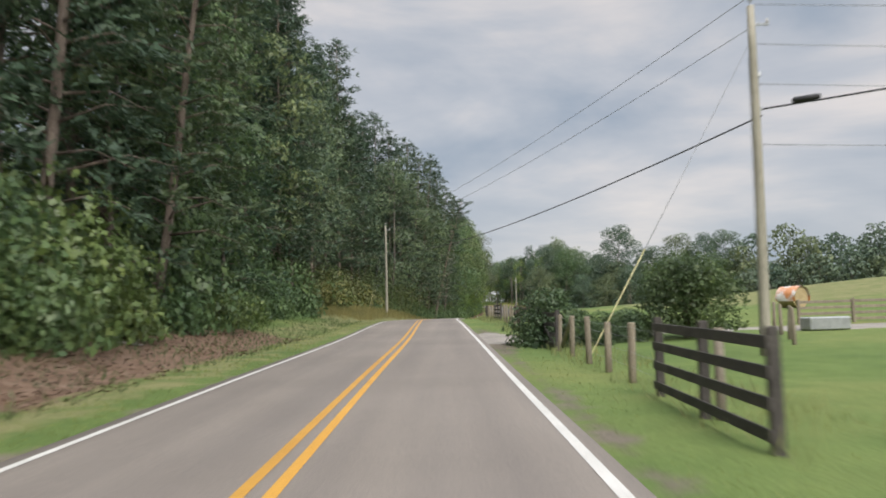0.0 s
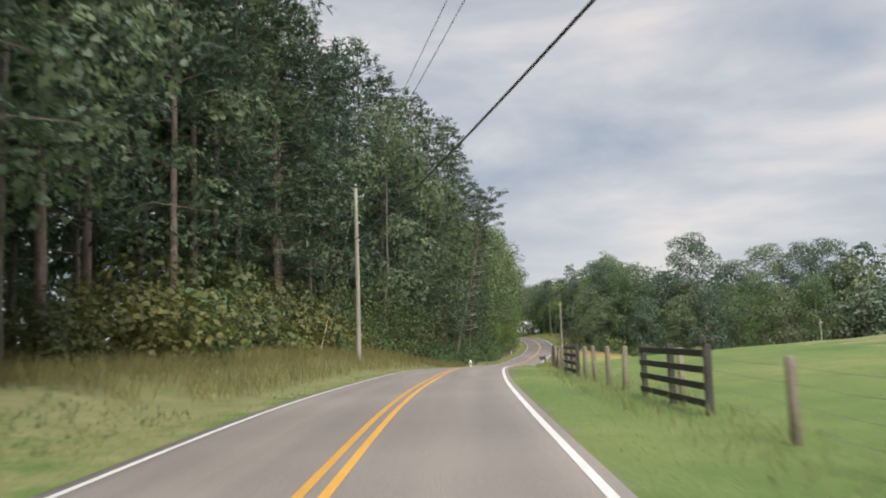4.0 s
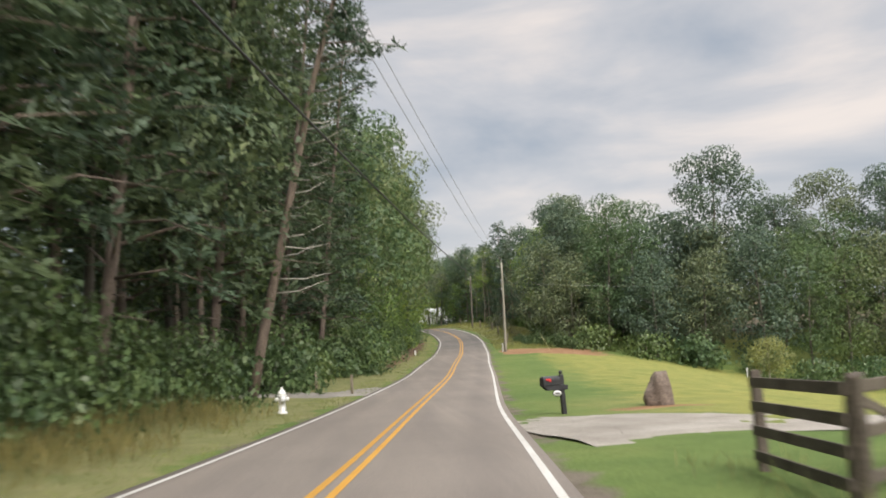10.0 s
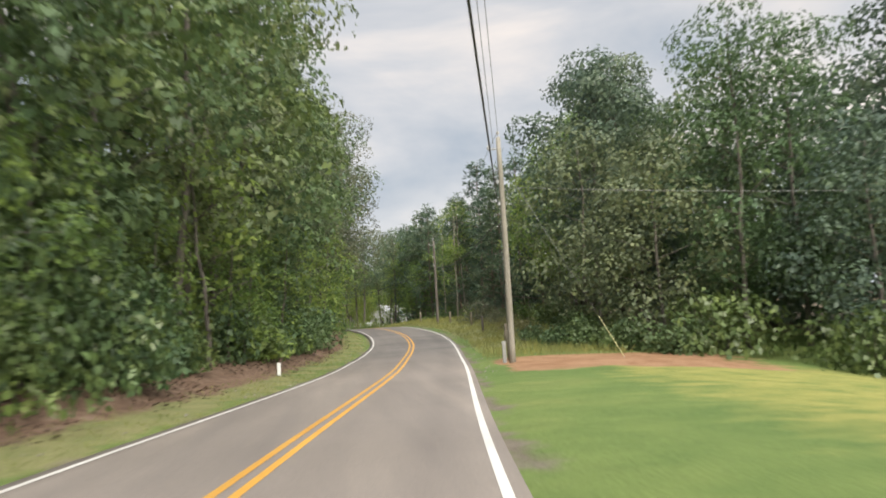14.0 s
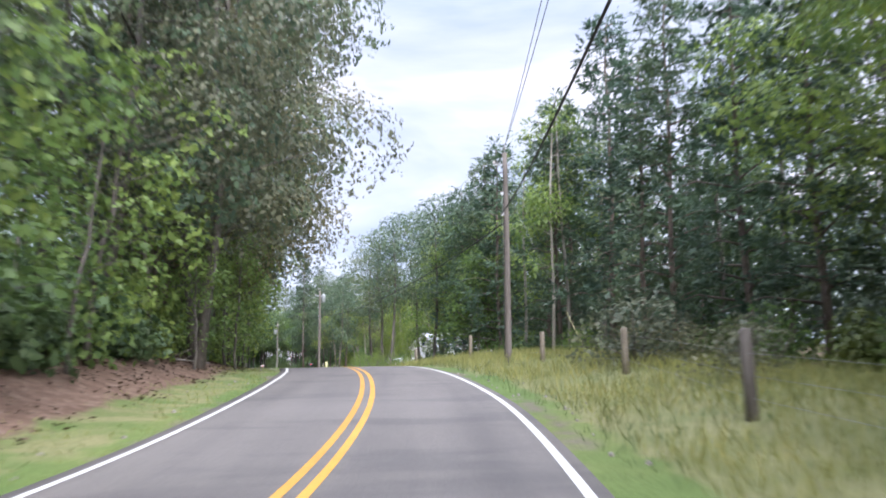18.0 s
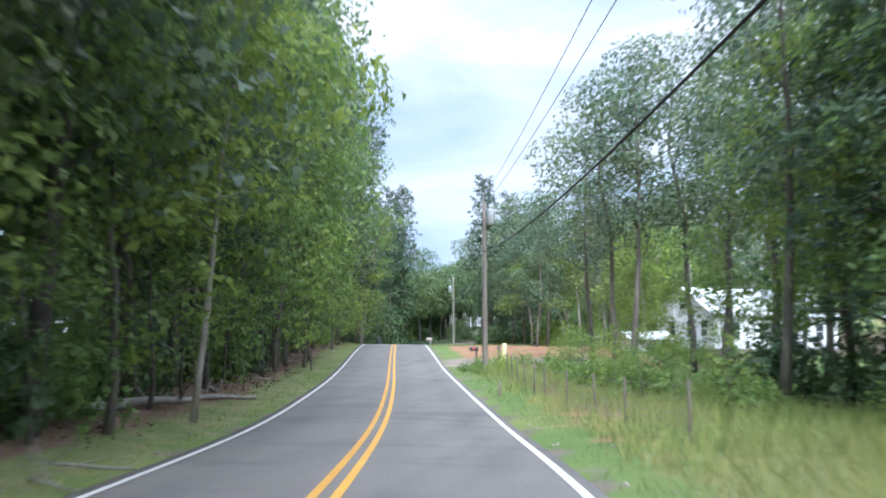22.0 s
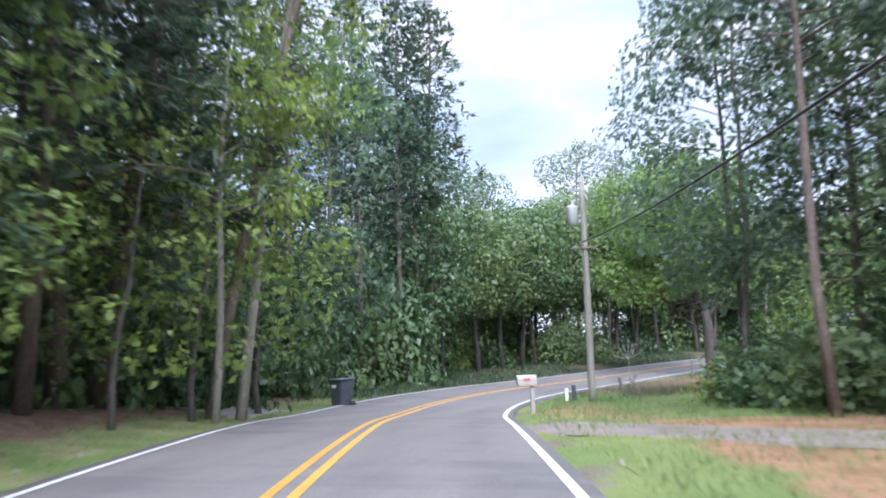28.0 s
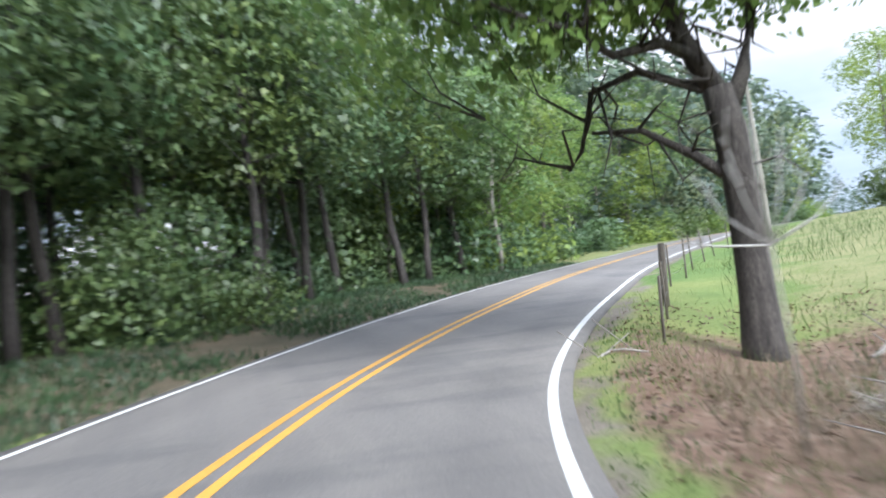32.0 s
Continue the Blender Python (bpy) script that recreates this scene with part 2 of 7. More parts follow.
M["post_wood"] = surface("grey_fence_post_wood", [(0.3, (0.16, 0.135, 0.10)), (0.7, (0.29, 0.25, 0.19))], 1.6, 0.88, 0, (4, 4, 0.8), 0.6)
M["black_board"] = surface("faded_black_fence_paint", [(0.3, (0.032, 0.028, 0.026)), (0.7, (0.075, 0.066, 0.058))], 1.8, 0.75, 0, None, 0.4, 10, 0.4)
M["brown_board"] = surface("weathered_brown_boards", [(0.3, (0.07, 0.055, 0.045)), (0.7, (0.15, 0.125, 0.10))], 1.8, 0.85, 0, None, 0.5, 10, 0.4)
M["white_paint"] = surface("white_house_paint", [(0.3, (0.74, 0.75, 0.76)), (0.7, (0.82, 0.82, 0.82))], 0.6, 0.6, 0, None, 0.1, 10, 0.06)
M["white_post"] = surface("dull_white_plastic", [(0.3, (0.60, 0.62, 0.60)), (0.7, (0.74, 0.75, 0.72))], 2, 0.5, 0, None, 0.1, 10, 0.1)
M["roof"] = surface("grey_asphalt_shingle", [(0.3, (0.11, 0.11, 0.115)), (0.7, (0.18, 0.18, 0.185))], 1.2, 0.9, 0, None, 0.5)
M["white_roof"] = surface("white_metal_roofing", [(0.3, (0.60, 0.62, 0.64)), (0.7, (0.70, 0.71, 0.72))], 0.8, 0.45, 0.2, None, 0.1, 10, 0.1)
M["green_gate"] = surface("worn_green_gate_paint", [(0.3, (0.20, 0.30, 0.24)), (0.7, (0.34, 0.42, 0.35))], 4, 0.55, 0.2, None, 0.2, 8, 0.25)
M["galv"] = surface("galvanised_steel", [(0.3, (0.33, 0.34, 0.35)), (0.7, (0.46, 0.47, 0.48))], 3, 0.45, 0.7, None, 0.1, 8, 0.15)
M["tank"] = surface("grey_transformer_paint", [(0.3, (0.38, 0.40, 0.41)), (0.7, (0.48, 0.50, 0.50))], 3, 0.45, 0.1, None, 0.1, 8, 0.12)
M["cable"] = surface("black_cable_sheath", [(0.3, (0.018, 0.018, 0.02)), (0.7, (0.04, 0.04, 0.042))], 3, 0.6, 0, None, 0.1)
M["wire"] = surface("dull_aluminium_wire", [(0.3, (0.16, 0.165, 0.17)), (0.7, (0.24, 0.245, 0.25))], 3, 0.5, 0.5, None, 0.1)
M["guard"] = surface("yellow_guy_guard_plastic", [(0.3, (0.46, 0.43, 0.22)), (0.7, (0.58, 0.54, 0.30))], 2, 0.55, 0, None, 0.1, 10, 0.15)
M["porcelain"] = surface("grey_porcelain", [(0.3, (0.38, 0.37, 0.36)), (0.7, (0.5, 0.49, 0.47))], 6, 0.3, 0, None, 0.05)
M["mailbox_black"] = surface("black_mailbox_enamel", [(0.3, (0.022, 0.022, 0.024)), (0.7, (0.045, 0.045, 0.048))], 4, 0.45, 0.1, None, 0.1)
M["mailbox_tan"] = surface("taupe_mailbox_plastic", [(0.3, (0.25, 0.222, 0.20)), (0.7, (0.33, 0.298, 0.27))], 3, 0.55, 0, None, 0.1, 10, 0.1)
M["red"] = surface("red_flag_paint", [(0.3, (0.55, 0.03, 0.03)), (0.7, (0.68, 0.05, 0.05))], 5, 0.5, 0, None, 0.1, 8, 0.1)
M["oval"] = surface("white_number_plate", [(0.3, (0.68, 0.68, 0.66)), (0.7, (0.78, 0.78, 0.76))], 5, 0.5, 0, None, 0.05, 8, 0.08)
M["hydrant_white"] = surface("silver_white_hydrant_paint", [(0.3, (0.62, 0.63, 0.63)), (0.7, (0.76, 0.76, 0.75))], 6, 0.5, 0.1, None, 0.2, 8, 0.15)
M["bin"] = surface("dark_grey_bin_plastic", [(0.3, (0.045, 0.055, 0.065)), (0.7, (0.075, 0.085, 0.095))], 3, 0.5, 0, None, 0.1, 8, 0.15)
M["tyre"] = surface("black_rubber", [(0.3, (0.02, 0.02, 0.02)), (0.7, (0.04, 0.04, 0.04))], 4, 0.8, 0, None, 0.2)
M["pale_twig"] = surface("bleached_twig_wood", [(0.3, (0.36, 0.34, 0.31)), (0.7, (0.52, 0.50, 0.46))], 2.0, 0.85, 0, (3, 3, 1), 0.4)
M["rock"] = surface("brown_field_stone", [(0.3, (0.10, 0.075, 0.06)), (0.7, (0.22, 0.175, 0.145))], 2.2, 0.9, 0, None, 0.9, 7, 0.4)
M["gravel"] = surface("pale_gravel_drive", [(0.3, (0.205, 0.186, 0.163)), (0.7, (0.319, 0.296, 0.266))], 0.6, 0.95, 0, None, 0.8, 40, 0.35)
M["dirt_drive"] = surface("sandy_dirt_drive", [(0.3, (0.150, 0.122, 0.100)), (0.7, (0.250, 0.205, 0.170))], 0.7, 0.95, 0, None, 0.8, 40, 0.35)
M["concrete"] = surface("worn_grey_apron", [(0.3, (0.175, 0.158, 0.142)), (0.7, (0.265, 0.242, 0.218))], 0.5, 0.92, 0, None, 0.5, 40, 0.25)
M["hay"] = surface("dry_hay", [(0.3, (0.32, 0.24, 0.12)), (0.7, (0.45, 0.36, 0.20))], 3, 0.9, 0, None, 0.8)
M["tarp"] = surface("torn_orange_and_white_wrap", [(0.42, (0.70, 0.66, 0.62)), (0.55, (0.62, 0.26, 0.10))], 1.2, 0.5, 0, None, 0.2)
M["yellow_line"] = surface("yellow_road_paint", [(0.3, (0.456, 0.228, 0.027)), (0.7, (0.532, 0.281, 0.038))], 0.7, 0.7, 0, None, 0.3, 30, 0.22)
M["white_line"] = surface("white_road_paint", [(0.3, (0.426, 0.418, 0.395)), (0.7, (0.532, 0.524, 0.502))], 0.7, 0.7, 0, None, 0.3, 30, 0.2)
M["pink"] = leafy("pink_crepe_flowers", (0.42, 0.22, 0.26), (0.52, 0.30, 0.34), (0.62, 0.42, 0.45), 0.3, leaflets=5.0)

glass, gn, gl, gb = material("window_glass")
gb.inputs["Base Color"].default_value, gb.inputs["Roughness"].default_value = (0.03, 0.04, 0.045, 1), 0.08


def asphalt():
    m, n, l, b = material("worn_asphalt")
    broad = add_noise(n, l, 0.12, 4)
    streak = add_noise(n, l, 0.5, 4, (2.2, 0.10, 1))
    grain = add_noise(n, l, 38, 3)
    col = ramp(n, l, broad, [(0.3, (0.160, 0.140, 0.122)), (0.7, (0.208, 0.183, 0.160))])
    col = blend(n, l, 1.0, col, ramp(n, l, streak, [(0.3, (0.86, 0.86, 0.87)), (0.7, (1.1, 1.09, 1.07))]), "MULTIPLY")
    col = blend(n, l, 1.0, col, ramp(n, l, grain, [(0.35, (0.78, 0.78, 0.78)), (0.65, (1.14, 1.13, 1.12))]), "MULTIPLY")
    at = n.new("ShaderNodeAttribute")
    at.attribute_name = "wheel_wear"
    col = blend(n, l, at.outputs["Fac"], col, blend(n, l, 1.0, col, (0.84, 0.84, 0.85), "MULTIPLY"))
    # the later stretch is laid with a darker, bluer stone
    at2 = n.new("ShaderNodeAttribute")
    at2.attribute_name = "dark_stone"
    col = blend(n, l, at2.outputs["Fac"], col, blend(n, l, 1.0, col, (0.74, 0.775, 0.81), "MULTIPLY"))
    patch = ramp(n, l, add_noise(n, l, 0.42, 5, (0.55, 1.5, 1), 0.6), [(0.52, (1, 1, 1)), (0.62, (0.80, 0.81, 0.83))])
    col = blend(n, l, at2.outputs["Fac"], col, blend(n, l, 1.0, col, patch, "MULTIPLY"))
    l.new(col, b.inputs["Base Color"])
    b.inputs["Roughness"].default_value = 0.82
    b.inputs["Specular IOR Level"].default_value = 0.3
    bump(n, l, b, grain, 0.35, 0.008)
    return m


M["asphalt"] = asphalt()


def land():
    m, n, l, b = material("land_cover")
    broad, mid_n, fine = add_noise(n, l, 0.07, 4), add_noise(n, l, 0.8, 5), add_noise(n, l, 14, 4)
    lawn = ramp(n, l, broad, [(0.32, (0.083, 0.128, 0.040)), (0.50, (0.110, 0.152, 0.048)), (0.68, (0.168, 0.180, 0.066))])
    lawn = blend(n, l, 1.0, lawn, ramp(n, l, mid_n, [(0.3, (0.80, 0.86, 0.8)), (0.7, (1.12, 1.08, 1.05))]), "MULTIPLY")

    def cover(name, under, over, jitter=0.45):
        at = n.new("ShaderNodeAttribute")
        at.attribute_name = name
        add = n.new("ShaderNodeMath")
        add.operation = "MULTIPLY_ADD"
        l.new(mid_n, add.inputs[0])
        add.inputs[1].default_value = jitter * 2
        l.new(at.outputs["Fac"], add.inputs[2])
        fac = ramp(n, l, add.outputs["Value"], [(0.5 + jitter - 0.16, (0, 0, 0)), (0.5 + jitter + 0.16, (1, 1, 1))])
        return blend(n, l, fac, under, over)

    rough_grass = ramp(n, l, mid_n, [(0.3, (0.125, 0.140, 0.056)), (0.7, (0.200, 0.190, 0.092))])
    litter = ramp(n, l, add_noise(n, l, 3.0, 5), [(0.3, (0.103, 0.064, 0.045)), (0.55, (0.161, 0.106, 0.077)), (0.75, (0.225, 0.167, 0.129))])
    clay = ramp(n, l, mid_n, [(0.3, (0.193, 0.099, 0.054)), (0.7, (0.283, 0.174, 0.106))])
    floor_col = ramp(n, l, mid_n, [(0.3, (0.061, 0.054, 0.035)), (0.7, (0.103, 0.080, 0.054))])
    shoulder = ramp(n, l, mid_n, [(0.3, (0.097, 0.080, 0.064)), (0.7, (0.161, 0.138, 0.112))])
    dry = ramp(n, l, mid_n, [(0.3, (0.180, 0.192, 0.054)), (0.7, (0.240, 0.226, 0.070))])
    col = cover("rough_grass", cover("dry_lawn", lawn, dry, 0.3), rough_grass)
    # brown wood floor; its dark tone also stands for canopy shade on the bend
    col = cover("wood_floor_shade", col, floor_col)
    col = cover("leaf_litter", col, litter)
    col = cover("clay", col, clay)
    col = cover("shoulder", col, shoulder)
    col = blend(n, l, 1.0, col, ramp(n, l, fine, [(0.3, (0.72, 0.74, 0.7)), (0.7, (1.16, 1.15, 1.12))]), "MULTIPLY")
    l.new(col, b.inputs["Base Color"])
    b.inputs["Roughness"].default_value, b.inputs["Specular IOR Level"].default_value = 0.95, 0.15
    bump(n, l, b, fine, 0.8, 0.05)
    return m


M["land"] = land()

# ---- plan: the road's centre line and the lie of the land ----
CENTRE = [(-1.73, -90.0, -1.4), (-1.73, -40.0, -0.5), (-1.67, 0.0, 0.016), (-1.75, 20.0, 0.224), (-1.82, 40.0, 0.415), (-2.03, 60.0, 0.714),
          (-2.17, 75.0, 0.841), (-1.99, 90.0, 0.774), (-1.37, 107.0, 0.659), (-0.28, 121.0, 0.377), (1.07, 136.0, -0.005), (2.84, 152.0, -0.549),
          (4.6, 168.0, -1.012), (6.71, 184.0, -1.215), (8.84, 200.0, -1.292), (10.92, 217.0, -1.105), (13.54, 237.0, -0.725), (14.91, 249.0, -0.364),
          (16.27, 261.5, 0.149), (17.11, 272.0, 0.736), (17.22, 283.0, 1.554), (16.32, 297.0, 2.427), (14.62, 309.0, 2.931), (12.38, 322.0, 2.973),
          (9.25, 336.0, 2.768), (5.47, 351.0, 2.985), (1.48, 366.0, 3.455), (-2.78, 382.1, 4.28), (-6.97, 398.1, 4.927), (-10.15, 410.5, 5.029),
          (-11.87, 418.0, 4.816), (-13.02, 426.0, 4.73), (-13.3, 433.0, 4.716), (-12.53, 440.0, 4.782), (-10.03, 448.1, 4.941), (-7.01, 454.3, 5.238),
          (-3.23, 460.4, 5.62), (3.34, 470.3, 6.151), (13.4, 483.2, 6.794), (30.0, 502.0, 7.7), (60.0, 530.0, 8.6), (110.0, 570.0, 9.5),
          (200.0, 630.0, 10.0)]


def smooth_line(points, step):
    """A Catmull-Rom line through the points, resampled at even steps."""
    p = np.array(points, float)
    dense = []
    for i in range(1, len(p) - 2):
        a, b, c, d = p[i - 1:i + 3]
        u = np.linspace(0, 1, 24, endpoint=False)[:, None]
        dense.append(0.5 * (2 * b + (c - a) * u + (2 * a - 5 * b + 4 * c - d) * u**2 + (3 * b - a - 3 * c + d) * u**3))
    dense = np.concatenate(dense)
    run = np.r_[0, np.cumsum(np.linalg.norm(np.diff(dense[:, :2], axis=0), axis=1))]
    even = np.arange(0, run[-1], step)
    return np.stack([np.interp(even, run, dense[:, k]) for k in range(3)], 1)


LINE = smooth_line(CENTRE, 1.0)
for _ in range(6):
    LINE[1:-1] = (LINE[:-2] + 2 * LINE[1:-1] + LINE[2:]) / 4
AHEAD = np.gradient(LINE[:, :2], axis=0)
AHEAD /= np.linalg.norm(AHEAD, axis=1)[:, None]
RIGHT = np.stack([AHEAD[:, 1], -AHEAD[:, 0]], 1)


def near_road(x, y):
    """Index of the nearest station and the signed distance from the centre line, right positive, for arrays of places."""
    x, y = np.atleast_1d(np.asarray(x, float)), np.atleast_1d(np.asarray(y, float))
    best, off = np.empty(len(x), int), np.empty(len(x))
    for s in range(0, len(x), 4000):
        dx = x[s:s + 4000, None] - LINE[None, :, 0]
        dy = y[s:s + 4000, None] - LINE[None, :, 1]
        d2 = dx * dx + dy * dy
        i = d2.argmin(1)
        k = np.arange(len(i))
        best[s:s + 4000] = i
        side = dx[k, i] * RIGHT[i, 0] + dy[k, i] * RIGHT[i, 1]
        off[s:s + 4000] = np.where(d2[k, i] > 400, np.sign(side) * np.sqrt(d2[k, i]), side)
    return best, off


def ease(a, b, v):
    u = np.clip((v - a) / (b - a), 0, 1)
    return u * u * (3 - 2 * u)


def band(v, a, b, c, d):
    return ease(a, b, v) * (1 - ease(c, d, v))


def bank(ys):
    """Cross slope of the road, falling to the right where positive."""
    return np.interp(ys, [0, 20, 72, 124, 150, 189, 215, 241, 254, 293, 319, 345, 371, 395, 406, 418, 424, 430, 442, 454, 466, 478, 490], [-0.014, -0.006, -0.004, -0.006, -0.003, 0.004, 0.01, -0.006, -0.014, -0.011, -0.018, 0.008, 0.005, 0.005, 0.015, 0.03, 0.044, 0.055, 0.058, 0.051, 0.037, 0.016, 0.0])


def ground(x, y):
    """Height of the land."""
    x, y = np.atleast_1d(np.asarray(x, float)), np.atleast_1d(np.asarray(y, float))
    i, d = near_road(x, y)
    z0 = LINE[i, 2]
    ys = LINE[i, 1]
    a = np.abs(d)
    left, right = d < 0, d >= 0
    far = ease(60, 260, a)
    z = z0 * (1 - far) + 2.0 * far - (np.clip(d, -7, 7) - 1.5) * bank(ys) * (1 - ease(12, 30, a))
    # under and beside the asphalt
    z = z - 0.09 * (1 - ease(3.5, 4.1, a)) - 0.04
    # left banks
    rise = (0.75 * band(ys, -60, -20, 70, 90) * ease(5.2, 9.5, a) + 1.0 * band(ys, 70, 92, 125, 160) * ease(4.2, 7.5, a)
            + 0.25 * band(ys, 140, 165, 200, 215) * ease(5, 8, a) + 0.9 * band(ys, 205, 225, 300, 320) * ease(4.8, 8.5, a)
            + 0.45 * band(ys, 305, 325, 410, 425) * ease(4.5, 7, a) + 0.35 * band(ys, 436, 448, 500, 520) * ease(4.2, 9, a))
    z = z + np.where(left, rise + 0.035 * np.clip(a - 9, 0, 60), 0)
    # right: pasture hill, falling lawn, verges, slope past the last bend
    hill = 5.2 * np.exp(-((x - 74) / 32) ** 2 / 2 - ((y - 98) / 26) ** 2 / 2)
    fall = -6.6 * band(ys, 128, 185, 236, 256) * ease(7, 52, a) + 3.5 * band(ys, 150, 190, 260, 300) * ease(60, 120, a)
    z = z + np.where(right, hill * ease(4, 14, a) + fall - 0.12 * band(ys, -60, -40, 130, 150) * ease(3.6, 5.5, a)
                     + 0.45 * band(ys, 250, 262, 318, 330) * ease(4.5, 8.5, a) + 0.045 * np.clip(a - 7, 0, 60) * ease(415, 430, ys) + 0.15 * band(ys, 410, 420, 440, 452) * ease(3.5, 6.0, a)
                     - 0.5 * ease(3.8, 6.5, a) * np.exp(-((x + 2.5) ** 2 + (y - 449.5) ** 2) / 60), 0)
    return z


def ground_at(x, y):
    return float(ground(x, y)[0])


# ---- mesh helpers ----
rng = np.random.default_rng(7)


def mesh_of(name, verts, faces, smooth=False):
    me = bpy.data.meshes.new(name)
    v = np.asarray(verts, np.float32).reshape(-1, 3)
    if isinstance(faces, np.ndarray):
        f = faces.astype(np.int32)
        k = f.shape[1]
        me.vertices.add(len(v))
        me.vertices.foreach_set("co", v.ravel())
        me.loops.add(f.size)
        me.loops.foreach_set("vertex_index", f.ravel())
        me.polygons.add(len(f))
        me.polygons.foreach_set("loop_start", np.arange(0, f.size, k, dtype=np.int32))
        if smooth:
            me.polygons.foreach_set("use_smooth", np.ones(len(f), bool))
        me.update(calc_edges=True)
        me.validate()
    else:
        me.from_pydata(v.tolist(), [], faces)
        if smooth:
            for p in me.polygons:
                p.use_smooth = True
        me.update()
    return me


def root(name, x, y, z, turn=0.0):
    ob = new(name)
    ob.empty_display_size = 0.2
    ob.matrix_basis = pose(x, y, z, 0, 0, turn)
    return ob


def part(name, me, mat, parent=None, label=""):
    """Links a mesh or bmesh as one mesh object under a thing or a part."""
    if isinstance(me, bmesh.types.BMesh):
        bm, me = me, bpy.data.meshes.new(name)
        bm.to_mesh(me)
        bm.free()
    ob = new(name, me)
    if not me.materials:
        me.materials.append(mat)
    if parent:
        ob.parent = parent
    return tagged(ob, label)


def box(sx, sy, sz, at=(0, 0, 0), bevel=0.01, turn=None):
    bm = bmesh.new()
    bmesh.ops.create_cube(bm, size=1)
    bmesh.ops.scale(bm, vec=(sx, sy, sz), verts=bm.verts)
    if bevel:
        bmesh.ops.bevel(bm, geom=list(bm.edges), offset=min(bevel, min(sx, sy, sz) * 0.4), segments=1, affect="EDGES")
    if turn is not None:
        bmesh.ops.transform(bm, matrix=turn.to_4x4(), verts=bm.verts)
    bmesh.ops.translate(bm, vec=at, verts=bm.verts)
    return bm


def tube(points, radii, sides=8, closed=True):
    """Vertices and quads of a tapered tube along points."""
    p = np.asarray(points, float)
    r = np.broadcast_to(np.asarray(radii, float), (len(p),))
    t = np.gradient(p, axis=0)
    t /= np.linalg.norm(t, axis=1)[:, None] + 1e-9
    ref = np.where(np.abs(t[:, 2:3]) > 0.9, [[1.0, 0, 0]], [[0, 0, 1.0]])
    u = np.cross(ref, t)
    u /= np.linalg.norm(u, axis=1)[:, None] + 1e-9
    w = np.cross(t, u)
    a = np.linspace(0, 2 * np.pi, sides, endpoint=False)
    v = p[:, None] + r[:, None, None] * (np.cos(a)[None, :, None] * u[:, None] + np.sin(a)[None, :, None] * w[:, None])
    v = v.reshape(-1, 3)
    n = len(p)
    i, j = np.meshgrid(np.arange(n - 1), np.arange(sides), indexing="ij")
    k = (j + 1) % sides
    f = np.stack([i * sides + j, i * sides + k, (i + 1) * sides + k, (i + 1) * sides + j], -1).reshape(-1, 4)
    if closed:
        v = np.concatenate([v, p[:1], p[-1:]])
        jj = np.arange(sides)
        kk = (jj + 1) % sides
        lo = np.stack([kk, jj, np.full(sides, len(v) - 2), np.full(sides, len(v) - 2)], 1)
        hi = np.stack([(n - 1) * sides + jj, (n - 1) * sides + kk, np.full(sides, len(v) - 1), np.full(sides, len(v) - 1)], 1)
        return v, f, np.concatenate([lo, hi])[:, :3]
    return v, f, None


class Pile:
    """Gathers pieces of one mesh."""

    def __init__(self):
        self.v, self.q, self.t, self.n = [], [], [], 0

    def tube(self, points, radii, sides=8):
        v, q, t = tube(points, radii, sides)
        self.v.append(v)
        self.q.append(q + self.n)
        self.t.append(t + self.n)
        self.n += len(v)
        return self

    def quads(self, v, q):
        self.v.append(v)
        self.q.append(q + self.n)
        self.n += len(v)
        return self

    def mesh(self, name, smooth=True):
        faces = [f.tolist() for f in self.q] + [f.tolist() for f in self.t]
        flat = [f for some in faces for f in some]
        return mesh_of(name, np.concatenate(self.v), flat, smooth)


def unit(v):
    return v / (np.linalg.norm(v, axis=-1, keepdims=True) + 1e-9)


def kites(base, along, normal, length, width, fold=0.25):
    """Folded leaf blades: four corners each, from the stalk to the tip."""
    along = unit(along)
    side = unit(np.cross(along, normal))
    up = np.cross(side, along)
    length, width = np.broadcast_to(length, (len(base),))[:, None], np.broadcast_to(width, (len(base),))[:, None]
    mid_p = base + along * length * 0.45
    v = np.stack([base, mid_p + side * width / 2 + up * width * fold, base + along * length - up * length * 0.12, mid_p - side * width / 2 + up * width * fold], 1).reshape(-1, 3)
    f = np.arange(len(base) * 4).reshape(-1, 4)
    return v, f


def leaf_mesh(name, base, along, normal, length, width, fold=0.25):
    v, f = kites(base, along, normal, length, width, fold)
    return mesh_of(name, v, f)


# ---- the land, one sheet to the horizon ----
xs = np.unique(np.concatenate([-np.geomspace(60, 2500, 16)[::-1], np.arange(-60, -30, 3), np.arange(-30, 46, 1.0), np.arange(46, 120, 3), np.geomspace(120, 2500, 15)]))
ysl = np.unique(np.concatenate([-np.geomspace(60, 1500, 10)[::-1], np.arange(-60, -20, 4), np.arange(-20, 520, 1.5), np.arange(520, 640, 6), np.geomspace(640, 3500, 14)]))
gx, gy = np.meshgrid(xs, ysl, indexing="ij")
gz = ground(gx.ravel(), gy.ravel())
gi, gd = near_road(gx.ravel(), gy.ravel())
gs = LINE[gi, 1]
lump = np.array([noise.noise((x * 0.35, y * 0.35, 0)) for x, y in zip(gx.ravel(), gy.ravel())])
gz = gz + lump * 0.10 * ease(4.5, 9, np.abs(gd)) * (1 - ease(80, 200, np.abs(gd)))
ny = len(ysl)
ii, jj = np.meshgrid(np.arange(len(xs) - 1), np.arange(ny - 1), indexing="ij")
